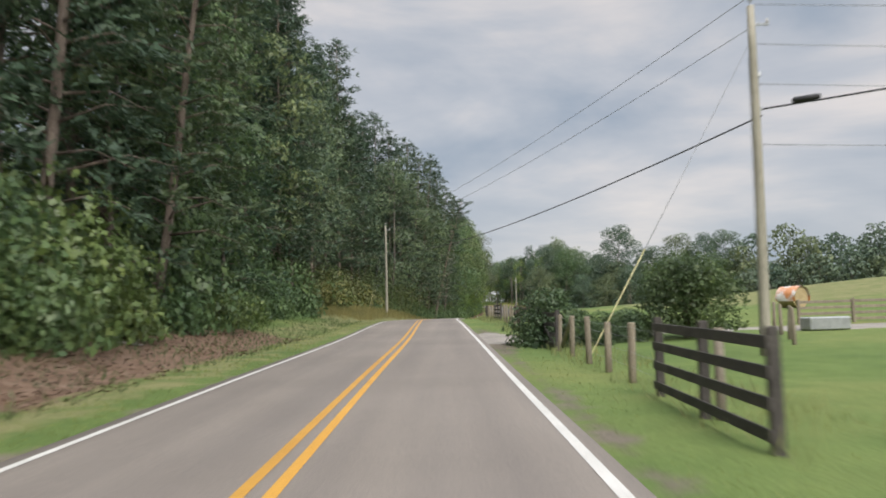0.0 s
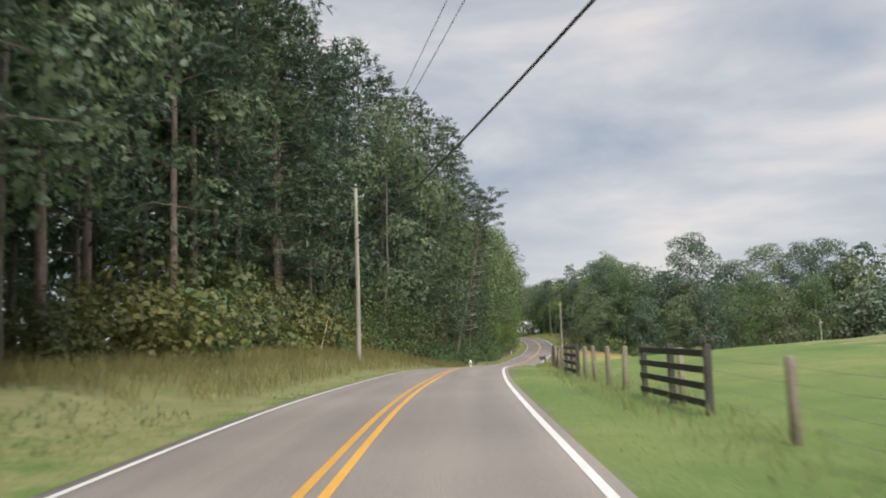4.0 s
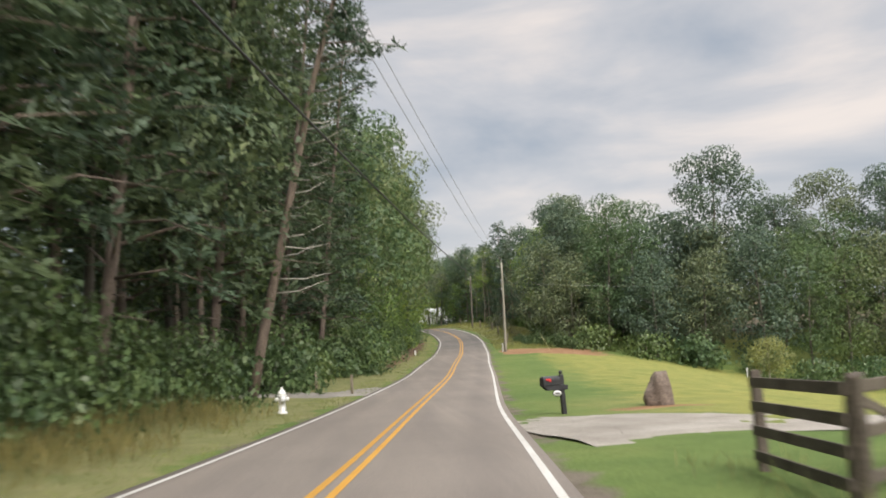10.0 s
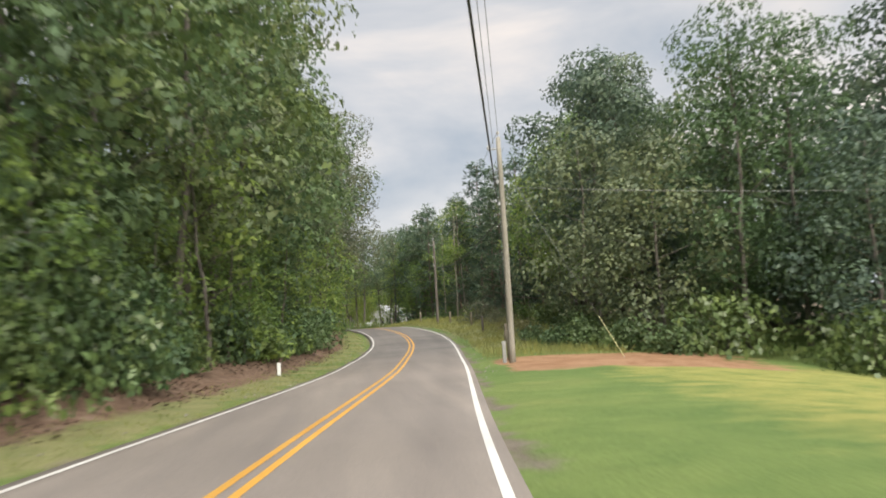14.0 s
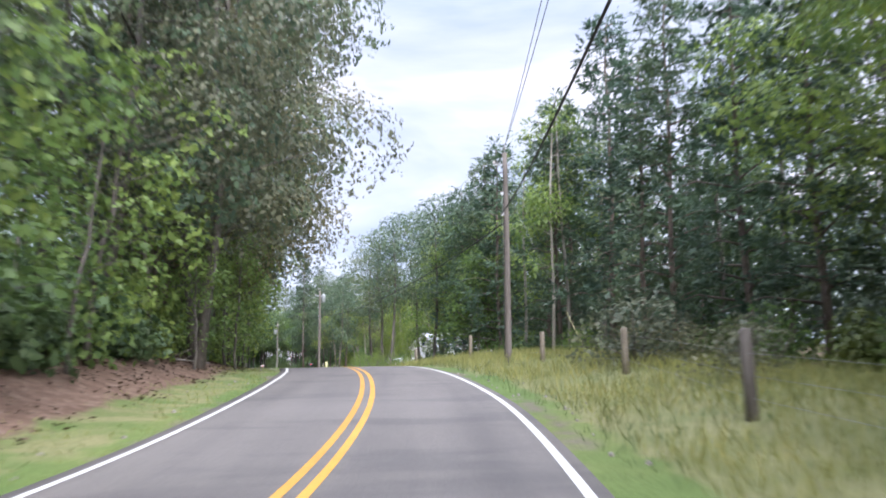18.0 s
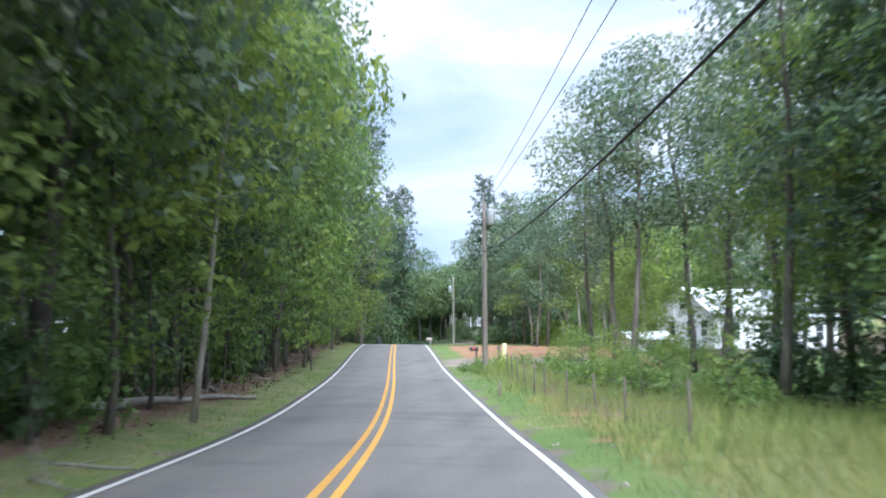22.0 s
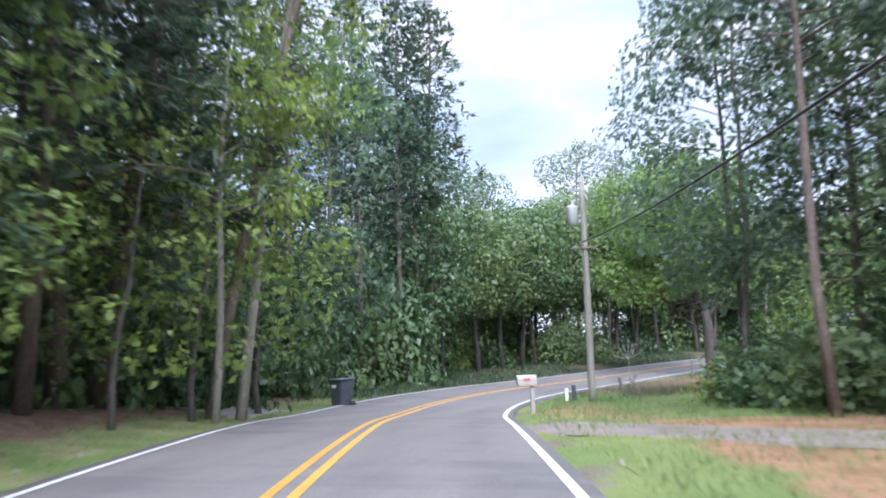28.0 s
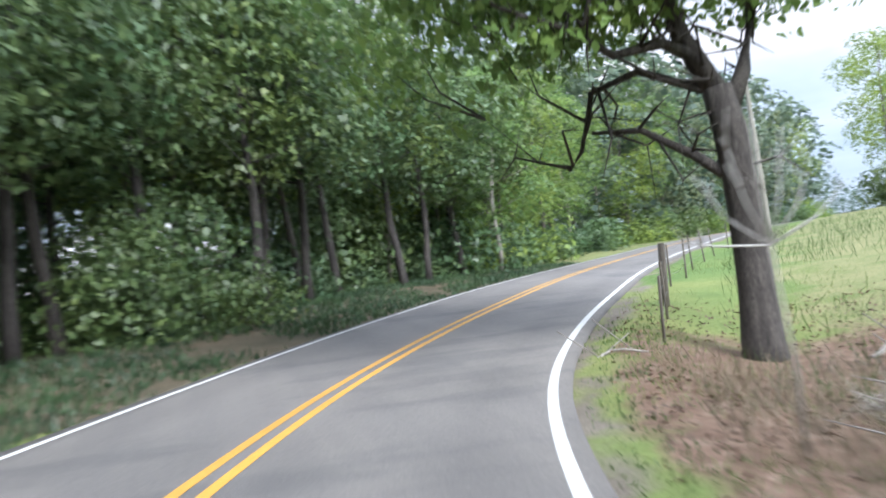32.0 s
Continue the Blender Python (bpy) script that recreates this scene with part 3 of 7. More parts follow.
quads = np.stack([ii * ny + jj, (ii + 1) * ny + jj, (ii + 1) * ny + jj + 1, ii * ny + jj + 1], -1).reshape(-1, 4)
land_me = mesh_of("ground", np.stack([gx.ravel(), gy.ravel(), gz], 1), quads, True)
ga, gl_, gr_ = np.abs(gd), gd < 0, gd >= 0


def cover_mask(name, values):
    land_me.attributes.new(name, "FLOAT", "POINT").data.foreach_set("value", values.astype(np.float32))


cover_mask("rough_grass", np.where(gl_, np.maximum(band(gs, 62, 80, 225, 250) * ease(3.7, 4.8, ga) * 1.1, 0.5 * band(ga, 3.3, 3.7, 7, 9)), band(gs, 246, 262, 322, 334) * ease(4.0, 5.0, ga) * 0.95
                                   + 0.55 * band(gs, 60, 75, 120, 135) * ease(14, 22, ga) + 0.6 * ease(425, 435, gs) * ease(5, 9, ga)))
cover_mask("dry_lawn", np.where(gr_, 0.62 * band(gs, 140, 165, 236, 246) * ease(3.6, 11.0, ga), 0))
# left, 428 to 490: dark floor carried to the asphalt as painted canopy shade
cover_mask("wood_floor_shade", np.where(gl_, ease(3.2, 4.0, ga) * band(gs, 428, 436, 478, 490) + ease(8.0, 10.5, ga) * (1 - band(gs, 66, 84, 150, 170) * (1 - ease(11, 13, ga))), ease(12, 16, ga) * band(gs, 252, 266, 325, 340)
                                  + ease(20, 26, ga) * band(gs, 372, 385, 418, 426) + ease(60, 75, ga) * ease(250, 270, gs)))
cover_mask("leaf_litter", np.where(gl_, (band(ga, 4.9, 6.2, 9.5, 12) * (1 - band(gs, 38, 48, 200, 222))) * 0.95 * (1 - 0.7 * ease(434, 442, gs)), 0.75 * band(gs, 436, 443, 452, 458) * band(ga, 3.4, 4.4, 9, 11) + 0.8 * band(gs, 330, 340, 358, 363) * band(ga, 5.4, 6.4, 9, 11)))
cover_mask("clay", np.where(gl_, 0, 0.95 * np.exp(-((gx.ravel() - 12.5) / 2.4) ** 2 - ((gy.ravel() - 164.7) / 0.8) ** 2) + 0.95 * band(gs, 362, 368, 398, 410) * band(ga, 4.6, 6.0, 17, 22) + 0.7 * band(gs, 402, 407, 412, 416) * band(ga, 5.0, 6.5, 12, 18) + 0.8 * band(gs, 232, 236, 244, 247) * band(ga, 4.3, 5.0, 12, 22)
                            + 0.5 * band(gs, 328, 332, 344, 350) * band(ga, 4.2, 5.0, 6.0, 7) + 0.6 * band(gs, 412, 416, 424, 428) * band(ga, 3.6, 4.4, 6, 8)))
cover_mask("shoulder", np.where(gr_, band(ga, 2.6, 3.2, 3.55, 4.15) * 0.62 + 0.3 * band(gs, 26, 32, 50, 56) * band(ga, 3, 3.3, 4.5, 6), band(ga, 2.6, 3.2, 3.5, 3.95) * 0.55))
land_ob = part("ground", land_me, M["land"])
tagged(land_ob, "rolling ground of mown lawn, rough grass, leaf litter and red clay", "ground", "", "structure")

# ---- the road and its painted lines ----
first, last = 10, len(LINE) - 4


def ribbon(name, left, right, lift, mat, thick=0.0, label="", category=""):
    """A strip along the road between two distances from its centre line."""
    cols = np.linspace(left, right, max(2, int((right - left) / 0.55) + 1))
    s = np.arange(first, last)
    c = LINE[s]
    v = np.stack([np.stack([c[:, 0] + RIGHT[s, 0] * k, c[:, 1] + RIGHT[s, 1] * k, c[:, 2] + lift - 0.012 * (abs(k) / 3) ** 2 - (k - 1.5) * bank(c[:, 1])], 1) for k in cols], 1)
    m = len(cols)
    if thick:
        v = np.concatenate([v[:, :1] + [0, 0, -thick], v, v[:, -1:] + [0, 0, -thick]], 1)
        m += 2
    a, b = np.meshgrid(np.arange(len(s) - 1), np.arange(m - 1), indexing="ij")
    q = np.stack([a * m + b, a * m + b + 1, (a + 1) * m + b + 1, (a + 1) * m + b], -1).reshape(-1, 4)
    me = mesh_of(name, v.reshape(-1, 3), q, True)
    ob = part(name, me, mat)
    return tagged(ob, label, category, "", "structure"), v


road, rv = ribbon("road", -3.3, 3.36, 0.0, M["asphalt"], 0.16, "worn grey two-lane asphalt country road", "road")
off = np.r_[-3.4, np.linspace(-3.3, 3.36, rv.shape[1] - 2), 3.4]
wear = sum(np.exp(-((off - k) / 0.32) ** 2) for k in (-2.35, -0.75, 0.75, 2.35)) * 0.8
road.data.attributes.new("wheel_wear", "FLOAT", "POINT").data.foreach_set("value", np.tile(wear, rv.shape[0]).astype(np.float32))
dark = ease(235, 262, LINE[first:last, 1])
road.data.attributes.new("dark_stone", "FLOAT", "POINT").data.foreach_set("value", np.repeat(dark, rv.shape[1]).astype(np.float32))
for name, k, w, mat, lab in (("centre_line", -0.145, 0.13, "yellow_line", "solid yellow painted centre line on asphalt"), ("centre_line", 0.145, 0.13, "yellow_line", "solid yellow painted centre line on asphalt"),
                             ("edge_line", -3.03, 0.12, "white_line", "white painted edge line on asphalt"), ("edge_line", 3.12, 0.13, "white_line", "white painted edge line on asphalt")):
    ribbon(name, k - w / 2, k + w / 2, 0.005, M[mat], 0, lab, "road marking")


def drive(points, widths, mat, label, lift=0.035):
    """A driveway laid over the land along a line of places."""
    p = np.array(points, float)
    u = np.linspace(0, len(p) - 1, len(p) * 14)
    x, y = np.interp(u, np.arange(len(p)), p[:, 0]), np.interp(u, np.arange(len(p)), p[:, 1])
    w = np.interp(u, np.arange(len(p)), widths)
    for _ in range(10):
        x[1:-1], y[1:-1] = (x[:-2] + 2 * x[1:-1] + x[2:]) / 4, (y[:-2] + 2 * y[1:-1] + y[2:]) / 4
    t = unit(np.stack([np.gradient(x), np.gradient(y)], 1))
    cols = np.linspace(-0.5, 0.5, 9)
    wob = np.array([[0.35 * noise.noise((a * 0.6, b * 0.6, k * 7)) for k in (-1, 1)] for a, b in zip(x, y)])
    vx = x[:, None] + t[:, 1:2] * cols * w[:, None] + t[:, 1:2] * np.where(cols < 0, wob[:, :1], wob[:, 1:]) * np.abs(cols) * 2
    vy = y[:, None] - t[:, :1] * cols * w[:, None] - t[:, :1] * np.where(cols < 0, wob[:, :1], wob[:, 1:]) * np.abs(cols) * 2
    i, d = near_road(vx.ravel(), vy.ravel())
    z = ground(vx.ravel(), vy.ravel()) + lift - 0.05 * np.repeat(np.tile(np.abs(cols) > 0.49, 1)[None], len(x), 0).ravel()
    z = np.where(np.abs(d) < 4.2, np.minimum(z, LINE[i, 2] - 0.03), z)
    m = 9
    a, b = np.meshgrid(np.arange(len(x) - 1), np.arange(m - 1), indexing="ij")
    q = np.stack([a * m + b, (a + 1) * m + b, (a + 1) * m + b + 1, a * m + b + 1], -1).reshape(-1, 4)
    ob = part("driveway", mesh_of("driveway", np.stack([vx.ravel(), vy.ravel(), z], 1), q, True), mat)
    return tagged(ob, label, "driveway", "", "structure")


drive([(1.4, 40.5), (3.2, 40.5), (7, 41.5), (14, 43), (26, 44), (45, 45)], [14, 9, 5, 4, 4, 4], M["concrete"], "worn grey gravel driveway opening onto the road")
drive([(7.0, 158.4), (9.2, 158.6), (12.5, 157.2), (20, 153.5), (40, 151.5)], [10.5, 8.6, 6.0, 4.0, 3.6], M["gravel"], "pale gravel driveway beside a black mailbox")
drive([(2.6, 371.5), (4.4, 373), (8, 376), (16, 379), (26, 379)], [12, 7.5, 4.6, 4.2, 4.2], M["dirt_drive"], "broad grey gravel driveway to the white house")
drive([(-7.2, 411.5), (-5.6, 411.5), (-2, 409.5), (4, 406.5), (20, 404)], [5, 3.6, 3.0, 3.0, 3.0], M["dirt_drive"], "narrow pale gravel lane over red clay")
drive([(5.0, 188.5), (2.4, 184.0), (-0.2, 181.2), (-6, 179.0), (-16, 177.5)], [4, 3.6, 3.0, 2.8, 2.8], M["gravel"], "dusty track turning off into the woods")
drive([(-14.6, 417.5), (-16, 418), (-22, 420), (-34, 424)], [7, 4.5, 3.4, 3.4], M["gravel"], "dusty driveway mouth beside the dark bin")

# ---- plants ----
def sprays(r, cent, size, leaves, flat, upward):
    """Leaf places and outward ways over a heap of lobes, thicker on their upper sides."""
    pick = r.choice(len(cent), leaves, p=size**2 / (size**2).sum())
    dirs = unit(r.normal(0, 1, (leaves, 3)) + [0, 0, upward])
    wob = np.array([0.3 * noise.noise(tuple(d * 2.6 + c * 0.7)) for d, c in zip(dirs, cent[pick])])
    rad = np.where(r.uniform(0, 1, leaves) < 0.15, r.uniform(0.2, 0.6, leaves), r.uniform(0.5, 1.05, leaves) ** 0.4 + wob)
    return cent[pick] + dirs * (size[pick] * rad)[:, None] * [1.15, 1.15, flat], dirs


def hardwood(name, height, radius, crown_from, leaves, leaf, mat, bark, label, seed, lean=0.0, lobes=24, trunk_r=0.2, lobe=0.34, fine=True, free_limbs=False):
    """A broadleaf tree: bent trunk, limbs, and a crown of leaf sprays gathered in many uneven clumps."""
    r = np.random.default_rng(seed)
    tree = root(name, 0, 0, 0)
    wood = Pile()
    k = np.linspace(0, 1, 9)
    bend = np.cumsum(r.normal(0, 0.13, (9, 2)), 0) * (height / 16)
    bend -= bend[0]
    top = height * 0.88
    tp = np.stack([bend[:, 0] + lean * k * height, bend[:, 1], k * top - 0.4 * (k == 0)], 1)
    wood.tube(tp, trunk_r * (1 - 0.85 * k) + 0.02 + 0.22 * trunk_r * (k == 0), 7 if fine else 4)
    half = height * (1 - crown_from) / 2
    cent, size = [], []
    for i in range(lobes):
        z = -0.92 + 1.9 * (i + 0.5) / lobes
        ring = math.sqrt(max(0.05, 1 - z * z))
        a = i * 2.4 + r.uniform(-0.4, 0.4)
        f = r.uniform(0.5, 1.0) * (0.62 + 0.38 * ring)
        hz = height * crown_from + half * (1 + z * 0.86)
        at_z = min(top * 0.96, max(height * crown_from * 0.7, hz - 0.35 * radius * f))
        at = np.array([np.interp(at_z, tp[:, 2], tp[:, c]) for c in range(3)])
        end = np.array([at[0] + math.cos(a) * ring * radius * f, at[1] + math.sin(a) * ring * radius * f, hz])
        mid_p = (at + end) / 2 + r.normal(0, 0.15, 3) + [0, 0, 0.1]
        limb = Pile() if free_limbs else wood
        limb.tube([at, mid_p, end], [trunk_r * 0.34 * (1.1 - 0.6 * hz / height), trunk_r * 0.2, 0.012], 3)
        if free_limbs:
            part("limb", limb.mesh("limb"), bark, tree)
        cent.append(end)
        size.append(radius * lobe * r.uniform(0.7, 1.2))
        if fine and i % 2 and not free_limbs:
            e2 = mid_p + r.normal(0, 1, 3) * radius * 0.25
            wood.tube([mid_p, e2], [trunk_r * 0.12, 0.008], 3)
    cent, size = np.array(cent), np.array(size)
    pos, dirs = sprays(r, cent, size, leaves, 0.72, 0.35)
    along = unit(np.cross(dirs, r.normal(0, 1, (leaves, 3))) + dirs * 0.35 + [0, 0, -0.35])
    nor = unit(dirs + r.normal(0, 0.42, (leaves, 3)) + [0, 0, 0.3])
    part("trunk", wood.mesh("trunk"), bark, tree)
    part("crown", leaf_mesh("crown", pos, along, nor, leaf * r.uniform(0.8, 1.5, leaves), leaf * r.uniform(0.6, 1.0, leaves)), mat, tree)
    return tagged(tree, label, "tree")


def pine(name, height, radius, crown_from, branches, tufts, mat, bark, label, seed, needle=0.55, trunk_r=0.2):
    """A tall pine: straight bare trunk, drooping limbs, needle tufts towards their ends."""
    r = np.random.default_rng(seed)
    tree = root(name, 0, 0, 0)
    wood = Pile()
    k = np.linspace(0, 1, 8)
    tp = np.stack([np.cumsum(r.normal(0, 0.07, 8)), np.cumsum(r.normal(0, 0.07, 8)), k * height - 0.4 * (k == 0)], 1)
    wood.tube(tp, trunk_r * (1 - 0.88 * k) + 0.015, 7)
    base, along, nor = [], [], []
    for i in range(branches):
        u = (i + 0.5) / branches
        h = crown_from + (1 - crown_from) * u
        at = np.array([np.interp(h * height, tp[:, 2], tp[:, c]) for c in range(3)])
        a = i * 2.4 + r.uniform(-0.4, 0.4)
        reach = radius * (1.05 - 0.78 * u) * r.uniform(0.55, 1.1)
        rise = r.uniform(-0.15, 0.35)
        end = at + np.array([math.cos(a), math.sin(a), rise]) * reach
        mid_p = (at + end) / 2 + [0, 0, 0.12 * reach]
        wood.tube([at, mid_p, end], [0.06 * (1 - 0.6 * u) + 0.015, 0.03, 0.008], 3)
        f = r.uniform(0.35, 1.05, tufts)[:, None]
        spots = at + (end - at) * f + [0, 0, 0.1 * reach] * (1 - np.abs(2 * f - 1)) + r.normal(0, 0.24 * radius / 3, (tufts, 3))
        n = 6
        d = unit(r.normal(0, 1, (tufts, n, 3)) * [0.8, 0.8, 0.4] + unit(end - at) * 0.6 + [0, 0, 0.12])
        base.append(np.repeat(spots, n, 0))
        along.append(d.reshape(-1, 3))
        nor.append(unit(r.normal(0, 0.5, (tufts * n, 3)) + unit(end - at) * 0.5 + [0, 0, 0.9]))
    for i in range(7):
        h = r.uniform(0.05, max(0.1, crown_from))
        at = np.array([np.interp(h * height, tp[:, 2], tp[:, c]) for c in range(3)])
        a = r.uniform(0, 6.28)
        wood.tube([at, at + np.array([math.cos(a), math.sin(a), -0.1]) * r.uniform(0.5, 1.6)], [0.025, 0.006], 4)
    base, along, nor = np.concatenate(base), np.concatenate(along), np.concatenate(nor)
    part("trunk", wood.mesh("trunk"), bark, tree)
    part("crown", leaf_mesh("crown", base, along, nor, needle * r.uniform(0.7, 1.2, len(base)), needle * r.uniform(0.22, 0.36, len(base)), 0.1), mat, tree)
    return tagged(tree, label, "tree")


def mound(name, rx, ry, h, leaves, leaf, mat, label, category, seed, droop=0.7, stems=6, lumps=0.35, lobes=15):
    """A shrub or a heap of vines: leaves gathered in clumps over a dome, on a few stems."""
    r = np.random.default_rng(seed)
    bush = root(name, 0, 0, 0)
    z = np.linspace(0.02, 0.97, lobes)
    a = np.arange(lobes) * 2.4 + r.uniform(-0.4, 0.4, lobes)
    ring = np.sqrt(1 - z * z)
    f = r.uniform(1 - lumps, 1.12, lobes)
    cent = np.stack([np.cos(a) * ring * rx * 0.8 * f, np.sin(a) * ring * ry * 0.8 * f, z * h * 0.84 * f], 1)
    size = (rx + ry + h) / 3 * r.uniform(0.30, 0.56, lobes)
    pos, dirs = sprays(r, cent, size, leaves, 0.85, 0.3)
    pos[:, 2] = np.maximum(pos[:, 2], r.uniform(-0.1, 0.2, leaves))
    along = unit(np.cross(dirs, r.normal(0, 1, (leaves, 3))) * 0.6 + dirs * 0.3 + [0, 0, -droop])
    nor = unit(dirs + r.normal(0, 0.35, (leaves, 3)) + [0, 0, 0.3])
    wood = Pile()
    for i in range(stems):
        e = cent[r.integers(lobes // 3, lobes)]
        wood.tube([e * [0.1, 0.1, 0] + [0, 0, -0.2], e * [0.45, 0.45, 0.6], e], [0.035, 0.025, 0.008], 4)
    part("stem", wood.mesh("stems"), M["bark"], bush)
    part("leaves", leaf_mesh("leaves", pos, along, nor, leaf * r.uniform(0.9, 1.6, leaves), leaf * r.uniform(0.7, 1.1, leaves)), mat, bush)
    return tagged(bush, label, category)


class Kind:
    """One plant built once and then set out as often as needed."""

    def __init__(self, ob, group):
        self.ob, self.used = tagged(ob, group=group), False

    def put(self, x, y, turn=0.0, s=1.0, sz=None, lift=0.0, tilt=(0, 0)):
        m = pose(x, y, ground_at(x, y) + lift, tilt[0], tilt[1], turn) @ Matrix.Diagonal((s, s, sz or s, 1))
        if not self.used:
            self.used = True
            self.ob.matrix_basis = pose(x, y, ground_at(x, y) + lift, tilt[0], tilt[1], turn)
            return self.ob
        return copy_thing(self.ob, m)


WOODS = "roadside woods"
PINE_A = Kind(pine("pine_tree", 27, 4.6, 0.14, 76, 9, M["needle"], M["pine_bark"], "tall dark pine with a bare grey-brown lower trunk", 1, 0.68), WOODS)
PINE_B = Kind(pine("pine_tree", 25, 4.2, 0.24, 66, 9, M["needle"], M["pine_bark"], "tall pine with a bare trunk and dark tufted crown", 2, 0.66), WOODS)
PINE_C = Kind(pine("pine_tree", 23, 3.6, 0.42, 46, 9, M["needle"], M["pine_bark"], "slender pine with a high dark crown", 3, 0.7, 0.15), WOODS)
PINE_YOUNG = Kind(pine("pine_tree", 15, 3.2, 0.12, 54, 8, M["needle_young"], M["pine_bark"], "younger pine with blue-green needles to the ground", 4, 0.62, 0.14), WOODS)
OAK_A = Kind(hardwood("hardwood_tree", 21, 4.8, 0.05, 4000, 0.37, M["leaf_oak"], M["bark"], "full green hardwood tree at the edge of the woods", 11, 0, 18, 0.17, 0.42), WOODS)
OAK_B = Kind(hardwood("hardwood_tree", 17, 4.4, 0.16, 5200, 0.28, M["leaf_bright"], M["bark"], "light green hardwood tree leaning toward the road", 12, 0, 16, 0.18, 0.41), WOODS)
OAK_C = Kind(hardwood("hardwood_tree", 23, 4.6, 0.14, 3700, 0.37, M["leaf_blue"], M["bark"], "tall dull-green hardwood tree with a high crown", 13, 0, 17, 0.16, 0.42), WOODS)
OAK_D = Kind(hardwood("hardwood_tree", 13, 3.3, 0.12, 2500, 0.31, M["leaf_bright"], M["pale_bark"], "young bright green tree with a thin pale trunk", 14, 0.02, 14, 0.12, 0.42), WOODS)
THIN_A = Kind(hardwood("hardwood_tree", 18, 2.9, 0.45, 2300, 0.29, M["leaf_blue"], M["pale_bark"], "thin pale-trunked tree with a sparse high crown", 15, 0.03, 18, 0.14), WOODS)
TALL_OPEN = Kind(hardwood("hardwood_tree", 19, 4.2, 0.36, 3700, 0.28, M["leaf_blue"], M["bark"], "tall dark-trunked tree with open branches", 17, 0.01, 16, 0.18, 0.40), WOODS)
BROWN_A = Kind(hardwood("hardwood_tree", 20, 5.0, 0.12, 8600, 0.205, M["brown_leaf"], M["bark"], "hardwood tree with browning late-summer leaves", 16, 0.0, 18, 0.15, 0.40), WOODS)
WOOD_LOW = Kind(hardwood("hardwood_tree", 11, 3.4, 0.30, 2400, 0.32, M["leaf_oak"], M["oak_bark"], "shaded hardwood tree with a dark bare trunk on the bend", 18, 0.01, 14, 0.15, 0.44), WOODS)
VINE_TREE = Kind(hardwood("smothered_tree", 10.5, 3.4, 0.33, 3400, 0.27, M["vine"], M["oak_bark"], "tree smothered in hanging kudzu leaves", 19, 0.0, 15, 0.15, 0.44), "kudzu along the woods")
VINE_TOWER = Kind(hardwood("smothered_tree", 16, 3.4, 0.05, 4400, 0.30, M["vine"], M["bark"], "tall tower of kudzu over a dead tree", 20, 0.0, 20, 0.18, 0.46), "kudzu along the woods")
BACK_A = Kind(hardwood("hardwood_tree", 20, 4.8, 0.06, 1500, 0.58, M["leaf_oak"], M["bark"], "dark green tree deeper in the woods", 21, 0, 16, 0.2, 0.42, False), WOODS)
BACK_B = Kind(pine("pine_tree", 26, 4.6, 0.26, 44, 7, M["needle"], M["pine_bark"], "dark pine deeper in the woods", 22, 0.9), WOODS)
BACK_C = Kind(hardwood("hardwood_tree", 20, 5.4, 0.06, 1150, 0.76, M["leaf_hazed"], M["bark"], "tall leafy tree on the far wood edge", 23, 0, 18, 0.18, 0.42, False), "far wood edge")
BACK_D = Kind(hardwood("hardwood_tree", 16, 5.0, 0.03, 1050, 0.74, M["leaf_hazed"], M["bark"], "rounded green tree on the far wood edge", 24, 0, 16, 0.18, 0.44, False), "far wood edge")
EDGE_TALL = Kind(hardwood("hardwood_tree", 20, 4.6, 0.22, 8000, 0.27, M["leaf_hazed"], M["bark"], "tall dense dark-green tree standing above the wood edge", 27, 0.01, 18, 0.2, 0.42, False), "far wood edge")
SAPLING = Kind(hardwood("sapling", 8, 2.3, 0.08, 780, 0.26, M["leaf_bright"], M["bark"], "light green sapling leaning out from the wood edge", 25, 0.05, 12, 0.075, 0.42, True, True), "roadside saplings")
EDGE_A = Kind(hardwood("hardwood_tree", 17, 5.4, 0.04, 4300, 0.33, M["leaf_hazed"], M["bark"], "broad rounded tree on the far wood edge", 26, 0, 20, 0.18, 0.40, False), "far wood edge")
VINE_A = Kind(mound("vine_mound", 3.0, 2.4, 4.6, 2800, 0.235, M["vine"], "heap of kudzu vines smothering the wood edge", "vines", 31, 0.9, 5, 0.5, 20), "kudzu along the woods")
VINE_B = Kind(mound("vine_mound", 2.6, 2.6, 2.6, 1350, 0.25, M["vine"], "low heap of kudzu leaves over bushes", "vines", 32, 0.8, 5, 0.5, 16), "kudzu along the woods")
SHRUB_A = Kind(mound("shrub", 1.6, 1.5, 1.9, 1100, 0.25, M["weed"], "green roadside shrub in rough grass", "shrub", 41, 0.3, 8, 0.5), "roadside shrubs")
SHRUB_B = Kind(mound("shrub", 2.2, 2.0, 2.9, 2600, 0.2, M["autumn"], "spreading shrub with leaves turning yellow-brown", "shrub", 42, 0.35, 8, 0.5), "turning shrubs")
SHRUB_D = Kind(mound("shrub", 1.9, 1.7, 3.0, 1000, 0.25, M["leaf_bright"], "light green sapling thicket under the roadside trees", "shrub", 44, 0.15, 9, 0.75, 16), "undergrowth")
SHRUB_E = Kind(mound("shrub", 1.6, 1.4, 1.5, 760, 0.195, M["leaf_bright"], "low light green brush along the wire fence", "shrub", 45, 0.1, 9, 0.7, 22), "fence brush")
SHRUB_R = Kind(mound("shrub", 2.0, 1.8, 2.5, 900, 0.2, M["brown_leaf"], "dried brown brush at the wood edge", "shrub", 46, 0.1, 12, 0.7, 18), "dried brush")
